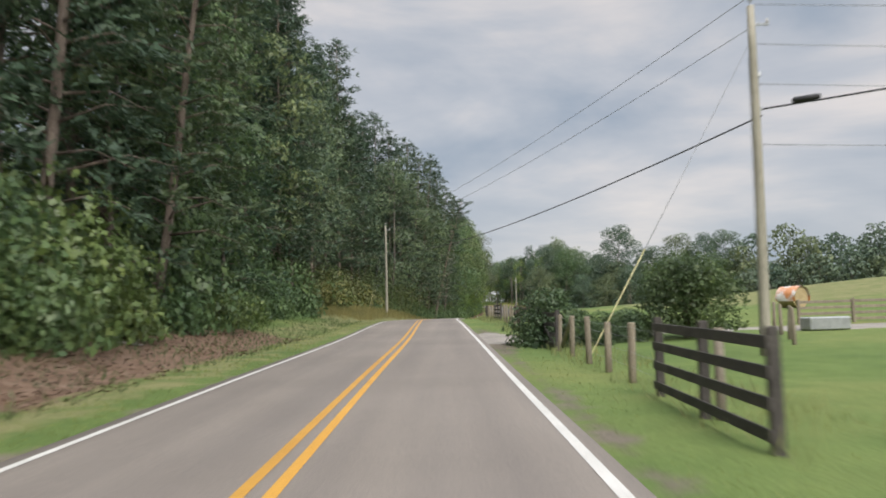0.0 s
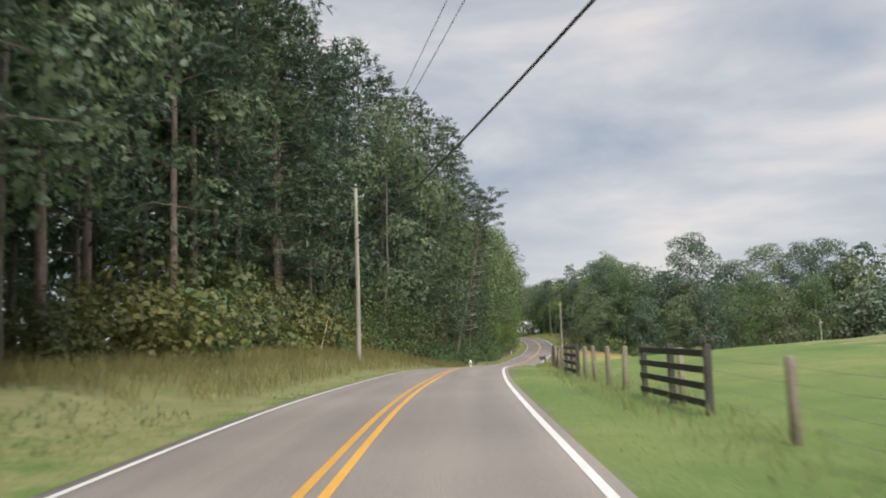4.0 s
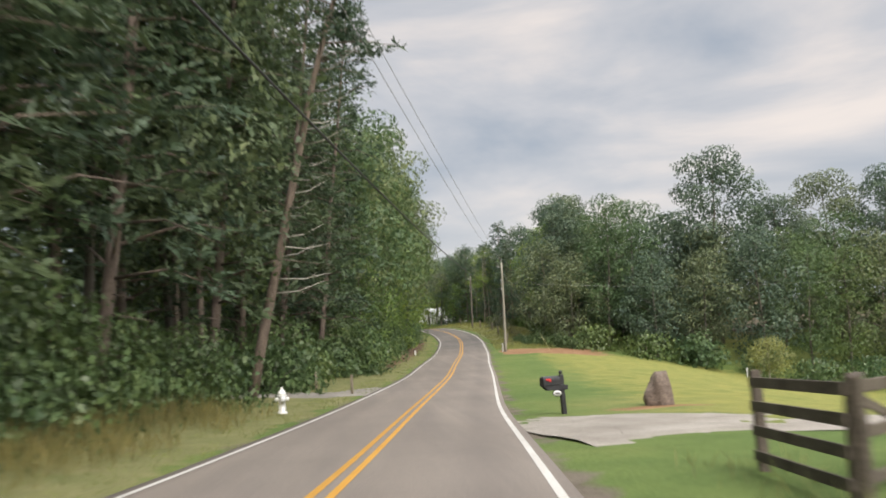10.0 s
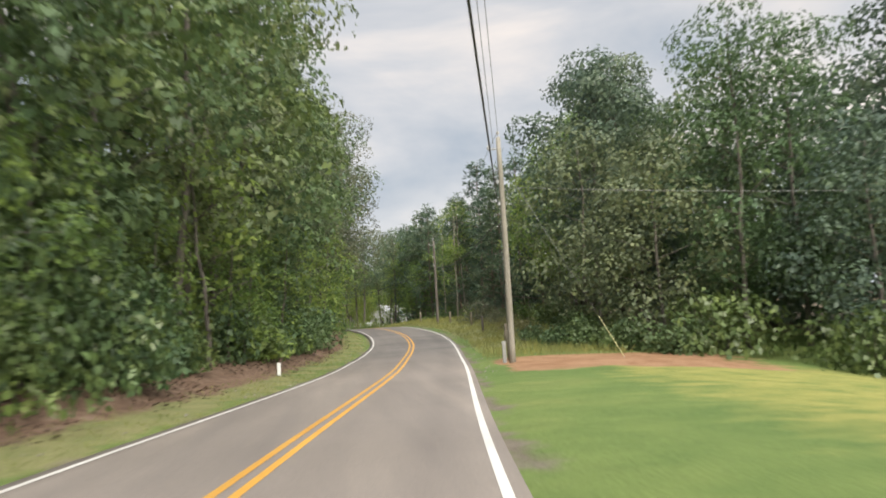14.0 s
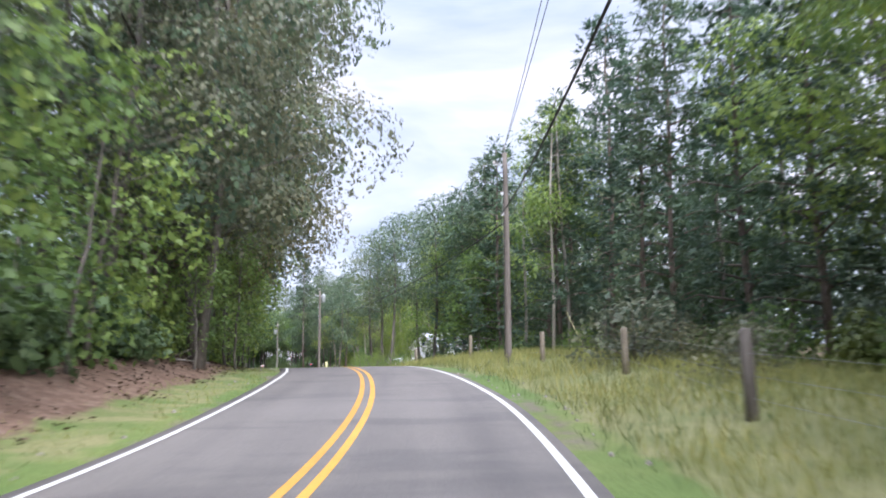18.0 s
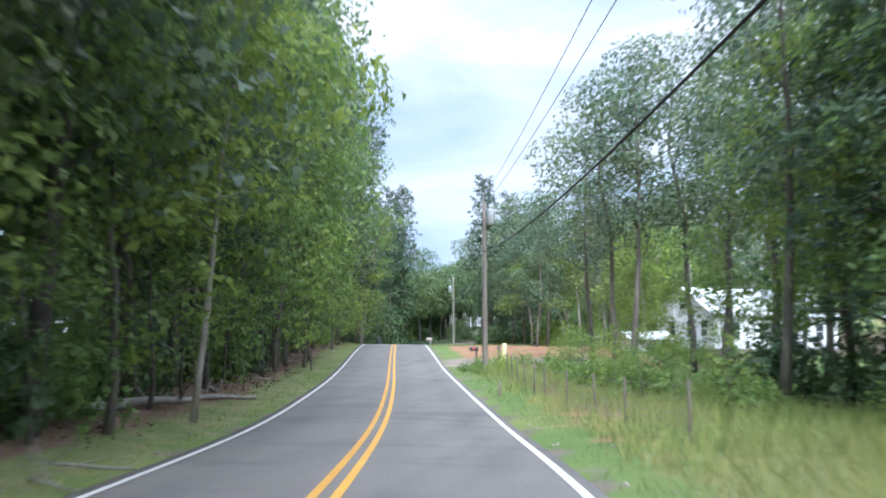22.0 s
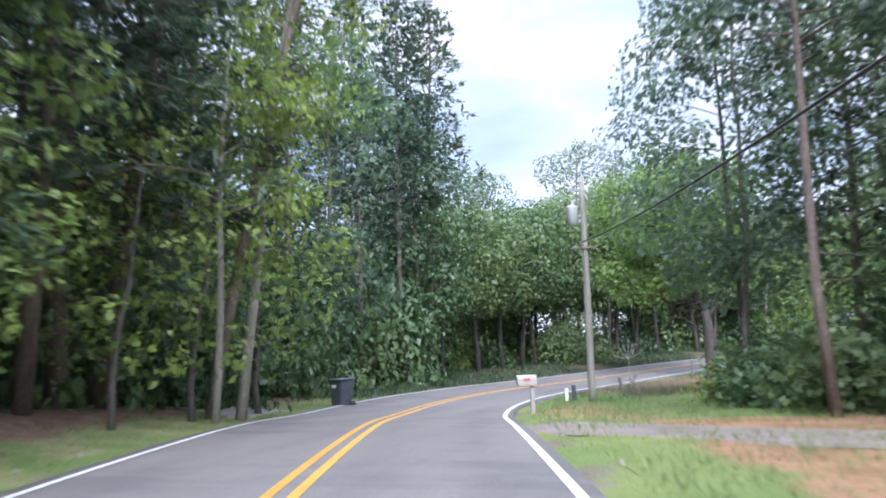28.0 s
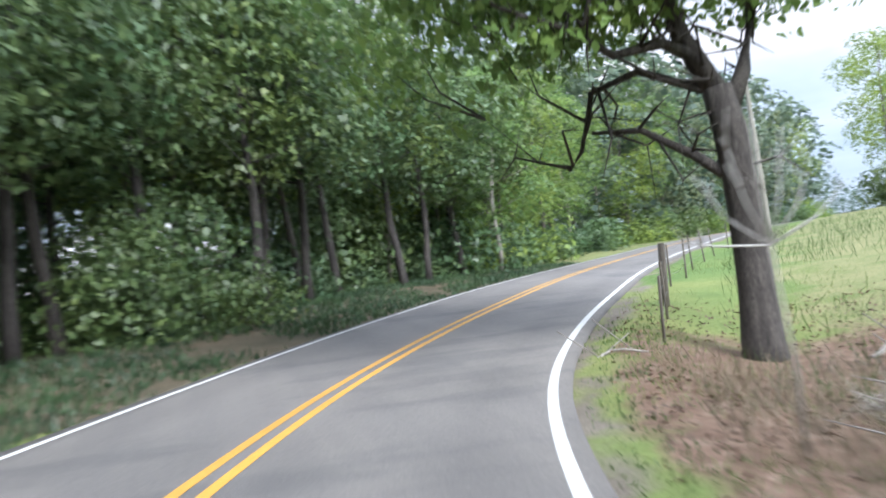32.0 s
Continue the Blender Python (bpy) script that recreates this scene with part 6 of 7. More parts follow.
post_box = root("mailbox", 9.06, 163.45, ground_at(9.06, 163.45), 17)
part("post", box(0.14, 0.14, 1.6, (0, 0, 0.4), 0.012, Matrix.Rotation(0, 3, "Y")), M["mailbox_black"], post_box).rotation_euler = (0, math.radians(-3), 0)
ob = part("body", mailbox_body(0.56, 0.25, 0.27, M["mailbox_black"]), M["mailbox_black"], post_box)
ob.matrix_basis = pose(-0.42, 0, 0.90, 0, 2, 90)
ob = part("door", mailbox_body(0.02, 0.262, 0.28, M["mailbox_black"]), M["mailbox_black"], post_box)
ob.matrix_basis = pose(-0.715, 0, 0.895, 0, 2, 90)
part("latch", box(0.02, 0.05, 0.03, (-0.735, 0, 1.14), 0.004), M["galv"], post_box)
part("flag", box(0.17, 0.012, 0.045, (-0.57, -0.142, 1.07), 0.003), M["red"], post_box, "small red flag")
part("flag_tip", box(0.06, 0.012, 0.05, (-0.515, -0.142, 1.035), 0.003), M["red"], post_box, "red end of the flag")
for y_ in (-0.085, 0.085):
    bm = box(0.86, 0.03, 0.15, (-0.30, y_, 0.81), 0.006)
    for v in bm.verts:
        if v.co.z < 0.8:
            v.co.x = max(v.co.x, -0.73 + 0.16)
    part("arm", bm, M["mailbox_black"], post_box, "shaped black bracket board")
part("shelf", box(0.62, 0.2, 0.025, (-0.42, 0, 0.885), 0.004), M["mailbox_black"], post_box)
part("finial", Pile().tube([(-0.06, 0, 1.18), (-0.062, 0, 1.21), (-0.062, 0, 1.25), (-0.062, 0, 1.30), (-0.062, 0, 1.33)], [0.035, 0.03, 0.062, 0.058, 0.012], 12).mesh("finial"), M["mailbox_black"], post_box, "black ball finial")
for r_, mat_, d_, nm in ((0.105, "mailbox_black", 0.0, "plate_rim"), (0.088, "oval", -0.006, "number_plate")):
    ob = part(nm, Pile().tube([(0, -0.012 + d_, 0), (0, 0.008 + d_, 0)], [r_, r_], 20).mesh(nm), M[mat_], post_box, "white oval plate" if nm == "number_plate" else "dark oval rim")
    ob.matrix_basis = Matrix.Translation((-0.27, -0.11, 0.645)) @ Matrix.Diagonal((1.5, 1, 0.95, 1))
part("number_bar", box(0.14, 0.006, 0.05, (-0.27, -0.132, 0.645), 0.0), M["mailbox_black"], post_box)
tagged(post_box, "black mailbox with a red flag on a stout black post", "mailbox", "mailboxes by the road")
mailbox(3.62, 34.5, 0, 1.0, 0.1, M["mailbox_black"], M["post_wood"], "dark mailbox beside an overgrown bush")
mailbox(6.25, 368.5, 15, 1.02, 0.09, M["mailbox_black"], M["mailbox_black"], "black mailbox on a thin dark post by the driveway")
mailbox(-8.2, 420.1, 20, 0.9, 0.12, M["mailbox_tan"], M["mailbox_tan"], "large taupe plastic mailbox with a red flag", (0.58, 0.28, 0.30))

hyd = root("fire_hydrant", -0.2, 170.6, ground_at(-0.2, 170.6), 20)
part("barrel", Pile().tube([(0, 0, -0.1), (0, 0, 0.02), (0, 0, 0.05), (0, 0, 0.08), (0, 0, 0.48), (0, 0, 0.50), (0, 0, 0.54)], [0.15, 0.15, 0.15, 0.1, 0.1, 0.14, 0.14], 14).mesh("barrel"), M["hydrant_white"], hyd)
part("bonnet", Pile().tube([(0, 0, 0.54), (0, 0, 0.60), (0, 0, 0.66), (0, 0, 0.70), (0, 0, 0.72), (0, 0, 0.77)], [0.125, 0.12, 0.085, 0.04, 0.03, 0.028], 14).mesh("bonnet"), M["hydrant_white"], hyd)
for dx, dy, rr in ((1, 0, 0.05), (-1, 0, 0.05), (0, -1, 0.07)):
    part("nozzle", Pile().tube([(0.08 * dx, 0.08 * dy, 0.42), (0.15 * dx, 0.15 * dy, 0.42), (0.16 * dx, 0.16 * dy, 0.42), (0.2 * dx, 0.2 * dy, 0.42)], [rr, rr, rr * 1.25, rr * 1.2], 10).mesh("nozzle"), M["hydrant_white"], hyd)
hyd.scale = (1.3, 1.3, 1.3)
tagged(hyd, "silver-white fire hydrant on the grass verge", "fire hydrant")


def marker(x, y, h, w, label, cap=False):
    m = root("marker_post", x, y, ground_at(x, y), 10)
    part("stake", box(w, w * 0.55, h + 0.3, (0, 0, h / 2 - 0.15), 0.012), M["white_post"], m)
    if cap:
        part("cap", box(w * 1.15, w * 0.75, 0.12, (0, 0, h + 0.02), 0.012), M["guard"], m)
    return tagged(m, label, "marker post", "utility markers")


marker(19.05, 241.0, 1.0, 0.17, "white plastic utility marker beside the pole")
marker(8.6, 241.2, 0.62, 0.16, "short white utility marker on the verge")
marker(-8.5, 430.9, 0.55, 0.13, "pale utility pedestal beside the bend")
ped = root("utility_pedestal", -8.22, 431.1, ground_at(-8.22, 431.1), 15)
part("housing", box(0.17, 0.16, 0.75, (0, 0, 0.25), 0.03), M["bin"], ped)
part("lid", box(0.20, 0.19, 0.05, (0, 0, 0.64), 0.015), M["bin"], ped)
tagged(ped, "dark green-grey utility pedestal on the bend", "utility box")

bn = root("wheeled_bin", -15.9, 423.6, ground_at(-15.9, 423.6), -25)
bb = bmesh.new()
bmesh.ops.create_cube(bb, size=1)
for v in bb.verts:
    top_v = v.co.z > 0
    v.co.x *= 0.62 if top_v else 0.50
    v.co.y *= 0.72 if top_v else 0.55
    v.co.z = 1.0 if top_v else 0.06
bmesh.ops.bevel(bb, geom=list(bb.edges), offset=0.03, segments=2, affect="EDGES")
part("body", bb, M["bin"], bn)
part("lid", box(0.68, 0.80, 0.07, (0, 0.0, 1.05), 0.03, Matrix.Rotation(0.06, 3, "X")), M["bin"], bn)
part("handle", Pile().tube([(-0.24, 0.42, 0.98), (-0.24, 0.47, 1.0), (0.24, 0.47, 1.0), (0.24, 0.42, 0.98)], [0.018] * 4, 6).mesh("handle"), M["bin"], bn)
for sx in (-0.3, 0.3):
    part("wheel", Pile().tube([(sx - 0.03, 0.3, 0.13), (sx + 0.03, 0.3, 0.13)], [0.13, 0.13], 14).mesh("wheel"), M["tyre"], bn)
part("label_bar", box(0.2, 0.006, 0.1, (-0.05, -0.345, 0.8), 0), M["white_post"], bn, "pale worn sticker")
tagged(bn, "dark grey wheeled bin standing by the road", "bin")


def boulder(x, y, sx, sy, sz, label, seed=5):
    bm = bmesh.new()
    bmesh.ops.create_icosphere(bm, subdivisions=4, radius=1)
    for v in bm.verts:
        d = v.co.normalized()
        q = 1 + 0.28 * noise.noise(d * 1.6 + Vector((seed, 0, 0))) + 0.10 * noise.noise(d * 4.5) + 0.04 * noise.noise(d * 11)
        z = d.z * sz * q + sz * 0.5
        u = min(1.0, max(0.0, z / (sz * 1.45)))
        x_ = min(d.x * 1.25 * q, 0.98 - 0.42 * u * u)
        v.co = Vector(((x_ + 0.16 * u) * sx * (1.08 - 0.34 * u), d.y * sy * q * (1.05 - 0.25 * u), min(max(-0.25, z), sz * 1.42 + 0.05 * q * d.x)))
    ob = part("boulder", bm, M["rock"])
    for p in ob.data.polygons:
        p.use_smooth = True
    ob.matrix_basis = pose(x, y, ground_at(x, y), 3, 2, -8)
    return tagged(ob, label, "rock")


boulder(12.7, 165.3, 0.40, 0.40, 0.80, "upright brown boulder on the lawn beside a driveway")

bale = root("hay_bale", 25.2, 64.0, ground_at(25.2, 64.0), 30)
bm = bmesh.new()
bmesh.ops.create_cone(bm, cap_ends=True, segments=20, radius1=0.8, radius2=0.8, depth=1.5)
bmesh.ops.rotate(bm, matrix=Matrix.Rotation(math.pi / 2, 3, "X"), verts=bm.verts)
bmesh.ops.bevel(bm, geom=[e for e in bm.edges if abs(e.verts[0].co.y - e.verts[1].co.y) < 0.01], offset=0.1, segments=2, affect="EDGES")
bmesh.ops.translate(bm, vec=(0, 0, 0.74), verts=bm.verts)
part("hay", bm, M["hay"], bale)
cv = Pile()
a = np.linspace(-0.3, math.pi + 0.3, 16)
rows_ = np.stack([np.stack([np.cos(a) * (0.84 + 0.03 * np.sin(a * 9 + k)), np.full(16, -0.85 + k * 0.34), 0.74 + np.sin(a) * (0.84 + 0.03 * np.cos(a * 7 + k))], 1) for k in range(6)], 0).reshape(-1, 3)
i_, j_ = np.meshgrid(np.arange(5), np.arange(15), indexing="ij")
cv.quads(rows_, np.stack([i_ * 16 + j_, i_ * 16 + j_ + 1, (i_ + 1) * 16 + j_ + 1, (i_ + 1) * 16 + j_], -1).reshape(-1, 4))
me_c = mesh_of("cover", np.concatenate(cv.v), np.concatenate(cv.q), True)
part("cover", me_c, M["tarp"], bale, "torn orange and white cover")
tagged(bale, "hay bale under a torn orange and white cover on the hillside", "hay bale")

trough = root("water_trough", 17.6, 41.0, ground_at(17.6, 41.0), 15)
tb = box(2.2, 0.8, 0.6, (0, 0, 0.3), 0.05)
top_f = max(tb.faces, key=lambda f_: f_.calc_center_median().z)
ins = bmesh.ops.inset_region(tb, faces=[top_f], thickness=0.05)
bmesh.ops.translate(tb, vec=(0, 0, -0.4), verts=top_f.verts)
part("tub", tb, M["galv"], trough)
tagged(trough, "long grey metal water trough in the pasture", "trough")

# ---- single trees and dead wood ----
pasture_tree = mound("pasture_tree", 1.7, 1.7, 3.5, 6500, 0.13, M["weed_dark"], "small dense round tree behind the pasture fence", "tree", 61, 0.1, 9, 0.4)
pasture_tree.matrix_basis = pose(9.9, 36.5, ground_at(9.9, 36.5) + 0.5)
part("trunk", Pile().tube([(0, 0, -0.9), (0.05, 0, 0.4), (0, 0.05, 1.6)], [0.13, 0.1, 0.06], 8).mesh("trunk"), M["bark"], pasture_tree)
HEDGE = Kind(mound("shrub", 1.3, 1.3, 1.9, 3800, 0.12, M["weed_dark"], "dense dark bush grown over the fence by a driveway", "shrub", 47, 0.25, 9, 0.6, 18), "driveway bushes")
for x, y, s in ((3.8, 33.2, 0.5), (3.9, 34.6, 0.52), (4.4, 33.8, 0.6)):
    HEDGE.put(x, y, random.uniform(0, 360), s)
for x, y, s in ((5.0, 35.8, 0.75), (5.6, 37.4, 0.85), (5.2, 38.6, 0.62), (6.4, 35.2, 0.8), (7.4, 36.4, 0.85), (8.4, 38.8, 0.7), (5.6, 33.2, 0.6)):
    HEDGE.put(x, y, random.uniform(0, 360), s * 0.74, s * 0.7)
lawn_tree = hardwood("lawn_tree", 4.6, 2.0, 0.2, 2600, 0.16, M["lawn_leaf"], M["pale_bark"], "small pale rounded tree on the far lawn", 62, 0.02, 14, 0.07, 0.46)
lawn_tree.matrix_basis = pose(42.5, 221.2, ground_at(42.5, 221.2))
fence_post(44.1, 230.0, 1.1, 0.07, M["white_paint"], "short white post at the far edge of the lawn")


def bare_snag(x, y, label, seed=71):
    """A tall leaning pine: pale dead side branches below, flat layers of needles toward the top."""
    r = np.random.default_rng(seed)
    t = root("pine_tree", x, y, ground_at(x, y))
    k = np.linspace(0, 1, 11)
    z_ = k * 24.5 - 0.4 * (k == 0)
    tp = np.stack([np.interp(z_, [0, 7, 15.8, 20, 24.5], [0, 1.6, 3.6, 4.9, 6.2]), -0.08 * z_, z_], 1)
    part("trunk", Pile().tube(tp, 0.25 * (1 - 0.8 * k) + 0.02, 9).mesh("trunk"), M["pine_bark"], t)

    def at_height(h):
        return np.array([np.interp(h, tp[:, 2], tp[:, c]) for c in range(3)])

    for h in np.linspace(5.0, 16.0, 17):
        at = at_height(h + r.uniform(-0.25, 0.25))
        a, L = r.uniform(-0.9, 0.7), r.uniform(1.3, 2.9)
        e = at + np.array([math.cos(a) * L, math.sin(a) * L, r.uniform(0.1, 0.75)])
        m1 = (at + e) / 2 + [0, 0, -0.18]
        dead = Pile().tube([at, m1, e], [0.045, 0.03, 0.008], 5)
        for _ in range(2):
            s_ = m1 + (e - m1) * r.uniform(0, 0.7)
            dead.tube([s_, s_ + r.normal(0, 0.28, 3)], [0.012, 0.004], 3)
        part("dead_branch", dead.mesh("dead_branch"), M["pale_twig"], t)
    base, along = [], []
    for i in range(34):
        h = 15.5 + 9.0 * (i + r.uniform(0, 1)) / 34
        at = at_height(h)
        a = r.normal(0, 1.1) if i % 3 else r.uniform(0, 6.28)
        L = r.uniform(1.4, 4.4) * (1.0 if h < 22.5 else 0.75)
        e = at + np.array([math.cos(a) * L, math.sin(a) * L, r.uniform(0.0, 0.9)])
        m1 = (at + e) / 2 + [0, 0, 0.2]
        part("limb", Pile().tube([at, m1, e], [0.055, 0.035, 0.01], 4).mesh("limb"), M["pine_bark"], t)
        for f in r.uniform(0.35, 1.05, 11):
            base.append(np.repeat((at + (e - at) * f + r.normal(0, 0.2, 3) * [1, 1, 0.5])[None], 6, 0))
            along.append(unit(r.normal(0, 1, (6, 3)) * [1, 1, 0.4] + [0, 0, 0.2]))
    base, along = np.concatenate(base), np.concatenate(along)
    part("crown", leaf_mesh("crown", base, along, unit(r.normal(0, 1, base.shape)), 0.55 * r.uniform(0.7, 1.2, len(base)), 0.15, 0.1), M["needle"], t)
    return tagged(t, label, "tree")


bare_snag(-2.5, 179.4, "tall leaning pine with pale dead side branches")
for x, y, k in ((-3.9, 174.8, 1.0), (-4.5, 173.2, 0.92), (-8.0, 161.0, 1.0)):
    PINE_C.put(x, y, x * 50, k)
DOME = Kind(mound("small_tree", 5.0, 4.6, 8.8, 6500, 0.27, M["feathery"], "low domed tree with layered yellowish feathery leaves", "tree", 64, 0.45, 10, 0.45, 30), "domed trees at the wood edge")
for x, y, k in ((-9.6, 150.0, 1.0), (-9.2, 137.5, 0.8), (-11.5, 128.0, 0.78), (-10.5, 144.5, 0.75)):
    DOME.put(x, y, x * 47, k)


def leaning_trunk(x, y, height, dx, dy, r0, mat, label, seed, leafy_top=True):
    r = np.random.default_rng(seed)
    t = root("slender_tree", x, y, ground_at(x, y))
    k = np.linspace(0, 1, 9)
    tp = np.stack([dx * k**1.2 + 0.08 * np.sin(k * 7), dy * k, k * height - 0.4 * (k == 0)], 1)
    wood = Pile().tube(tp, r0 * (1 - 0.75 * k) + 0.012, 8)
    tips = []
    for i in range(9):
        h = r.uniform(0.3, 0.98)
        at = np.array([np.interp(h * height, tp[:, 2], tp[:, c]) for c in range(3)])
        a, L = r.uniform(0, 6.28), r.uniform(0.8, 2.4)
        e = at + np.array([math.cos(a) * L, math.sin(a) * L, r.uniform(0.1, 0.9)])
        wood.tube([at, (at + e) / 2 + [0, 0, 0.1], e], [r0 * 0.35, r0 * 0.2, 0.008], 4)
        tips.append(e)
    part("trunk", wood.mesh("trunk"), mat, t)
    if leafy_top:
        tips = np.array(tips + [tp[-1]])
        n = 1500
        pick = r.integers(len(tips), size=n)
        d = unit(r.normal(0, 1, (n, 3)))
        pos = tips[pick] + d * r.uniform(0.2, 1.3, n)[:, None] * [1.2, 1.2, 0.6]
        part("leaves", leaf_mesh("leaves", pos, unit(d + [0, 0, -0.4]), unit(d + [0, 0, 1.0]), 0.3 * r.uniform(0.7, 1.3, n), 0.18 * r.uniform(0.7, 1.3, n)), M["leaf_bright"], t)
    return tagged(t, label, "tree")


leaning_trunk(-16.0, 414.2, 16, 3.4, 1.2, 0.17, M["pine_bark"], "leaning reddish pine trunk at the wood edge", 81)
leaning_trunk(-15.4, 414.8, 14, 1.6, 0.8, 0.15, M["pale_bark"], "pale leaning trunk with light green sprays", 82)
leaning_trunk(-14.9, 412.6, 10, 0.6, -0.4, 0.10, M["pale_bark"], "thin pale trunk at the wood edge", 83)
for i, (x, y, dx, hgt) in enumerate(((26.5, 312.5, 0.3, 14), (27.6, 313.2, -0.4, 15), (25.6, 318, 0.2, 13), (9.5, 401, -1.8, 8.5), (10.2, 402, -2.6, 9), (11.0, 400.6, -0.6, 11), (6.0, 404.0, -0.7, 8), (14.5, 397, 1.0, 12), (18, 392, 0.5, 12.5), (21, 390, -0.5, 13))):
    leaning_trunk(x, y, hgt, dx, 0.3, 0.10, M["pale_bark"], "thin pale bare trunk with a sparse top", 90 + i, True)


def big_oak(x, y):
    """The old oak on the bend: dark forked trunk, crooked low limbs, an airy crown."""
    r = np.random.default_rng(5)
    t = root("oak_tree", x, y, ground_at(x, y))
    wood = Pile()
    tp = np.array([(0, 0, -0.4), (0.02, 0, 0.25), (0.05, 0, 1.2), (0.1, 0.05, 2.6), (0.06, 0.05, 3.9), (-0.05, 0.1, 4.7)])
    wood.tube(tp, [0.46, 0.36, 0.30, 0.285, 0.29, 0.26], 12)
    limbs = [
        [(-0.5, 0.1, 4.6), (-0.95, 0.2, 5.6), (-1.25, 0.3, 7.0), (-1.5, 0.2, 9.0), (-1.2, 0.4, 11.0)],
        [(-0.35, 0.1, 4.2), (0.15, 0.2, 5.0), (0.55, 0.3, 6.0), (0.7, 0.3, 7.6), (1.3, 0.5, 9.2)],
        [(-0.8, 0.2, 5.3), (-1.6, -0.2, 5.45), (-2.6, -0.4, 5.25), (-3.4, -0.5, 5.7), (-4.6, -0.6, 6.1)],
        [(-1.2, 0.3, 6.6), (-2.0, -0.3, 6.9), (-2.9, -0.7, 6.4), (-3.3, -0.9, 5.6)],
        [(-0.35, 0.05, 3.0), (-0.95, 0.35, 3.6), (-1.65, 0.8, 4.2), (-2.4, 1.2, 4.3)],
        [(-0.7, 0.2, 4.7), (-1.65, 0.6, 5.2), (-2.35, 1.1, 5.0), (-2.6, 1.3, 4.0), (-2.8, 1.5, 3.7)],
        [(-1.3, 0.3, 7.4), (-2.4, 0.6, 8.2), (-3.6, 0.9, 8.4), (-4.8, 0.8, 9.0)],
        [(0.6, 0.3, 6.8), (1.7, 0.2, 7.6), (2.9, 0.4, 8.0)],
        [(-1.4, 0.2, 8.2), (-0.6, -0.8, 9.4), (0.3, -1.4, 10.2)],
        [(-1.5, 0.2, 8.8), (-2.4, -0.9, 10.0), (-3.0, -1.6, 10.6)],
        [(-1.2, 0.4, 10.8), (-1.6, 0.8, 12.4), (-1.4, 1.0, 14.2)],
        [(-1.3, 0.3, 10.2), (-2.8, 0.5, 11.6), (-4.4, 0.4, 12.6)],
        [(-1.3, 0.3, 9.8), (-3.0, 1.2, 10.4), (-5.0, 1.6, 10.6), (-6.4, 1.4, 11.2)],
        [(-1.5, 0.8, 12.0), (-2.8, 0.2, 13.4), (-3.6, 0.0, 14.4)],
        [(1.2, 0.5, 9.0), (1.5, 1.0, 10.8), (1.0, 1.2, 12.6)],
    ]
    rad = [0.22, 0.17, 0.12, 0.10, 0.12, 0.09, 0.10, 0.09, 0.09, 0.09, 0.09, 0.08, 0.09, 0.07, 0.07]
    tips = []
    for L, r0 in zip(limbs, rad):
        L = np.array(L) + [0.45, 0, 0]
        wood.tube(L, np.linspace(r0, 0.03, len(L)), 8)
        for i in range(1, len(L)):
            for _ in range(3):
                s = L[i] + (L[i - 1] - L[i]) * r.uniform(0, 1)
                e = s + r.normal(0, 0.75, 3) + [-0.1, 0, 0.1]
                m1 = (s + e) / 2 + r.normal(0, 0.18, 3)
                wood.tube([s, m1, e], [0.035, 0.022, 0.006], 5)
                e2 = m1 + r.normal(0, 0.5, 3)
                wood.tube([m1, e2], [0.016, 0.005], 4)
                tips += [e, e2]
    tips = np.array(tips)
    # leaf sprays gathered round the outer twigs of a broad crown
    out = unit(r.normal(0, 1, (110, 3))) * r.uniform(0.6, 1.0, (110, 1)) * [5.6, 5.0, 4.6] + [-1.4, 0.3, 10.8]
    low = unit(r.normal(0, 1, (26, 3))) * r.uniform(0.3, 1.0, (26, 1)) * [3.0, 3.4, 1.3] + [-4.2, 0.6, 7.0]
    out = np.concatenate([out, low])
    for e in out:
        near = tips[np.linalg.norm(tips - e, axis=1).argmin()]
        wood.tube([near, (near + e) / 2 + r.normal(0, 0.2, 3), e], [0.03, 0.02, 0.006], 4)
    tips = np.concatenate([tips, np.repeat(out, 2, 0)])
    n = 19000
    pick = r.integers(len(tips), size=n)
    d = unit(r.normal(0, 1, (n, 3)))
    pos = tips[pick] + d * r.uniform(0.1, 1.0, n)[:, None] ** 0.7 * [1.2, 1.2, 0.75]
    pos = pos[pos[:, 2] > 6.3 - 0.28 * np.hypot(pos[:, 0], pos[:, 1])]
    n = len(pos)
    part("trunk", wood.mesh("trunk"), M["oak_bark"], t)
    part("crown", leaf_mesh("crown", pos, unit(r.normal(0, 1, (n, 3)) + [0, 0, -0.4]), unit(r.normal(0, 0.5, (n, 3)) + [0, 0, 1]), 0.34 * r.uniform(0.7, 1.3, n), 0.24 * r.uniform(0.7, 1.3, n)), M["leaf_bright"], t)
    return tagged(t, "old oak with dark forked trunk and crooked limbs", "tree")


big_oak(-2.0, 450.2)
OAK_D.put(4.5, 482.5, 30, 0.9)
OAK_B.put(1.5, 487, 200, 0.8)


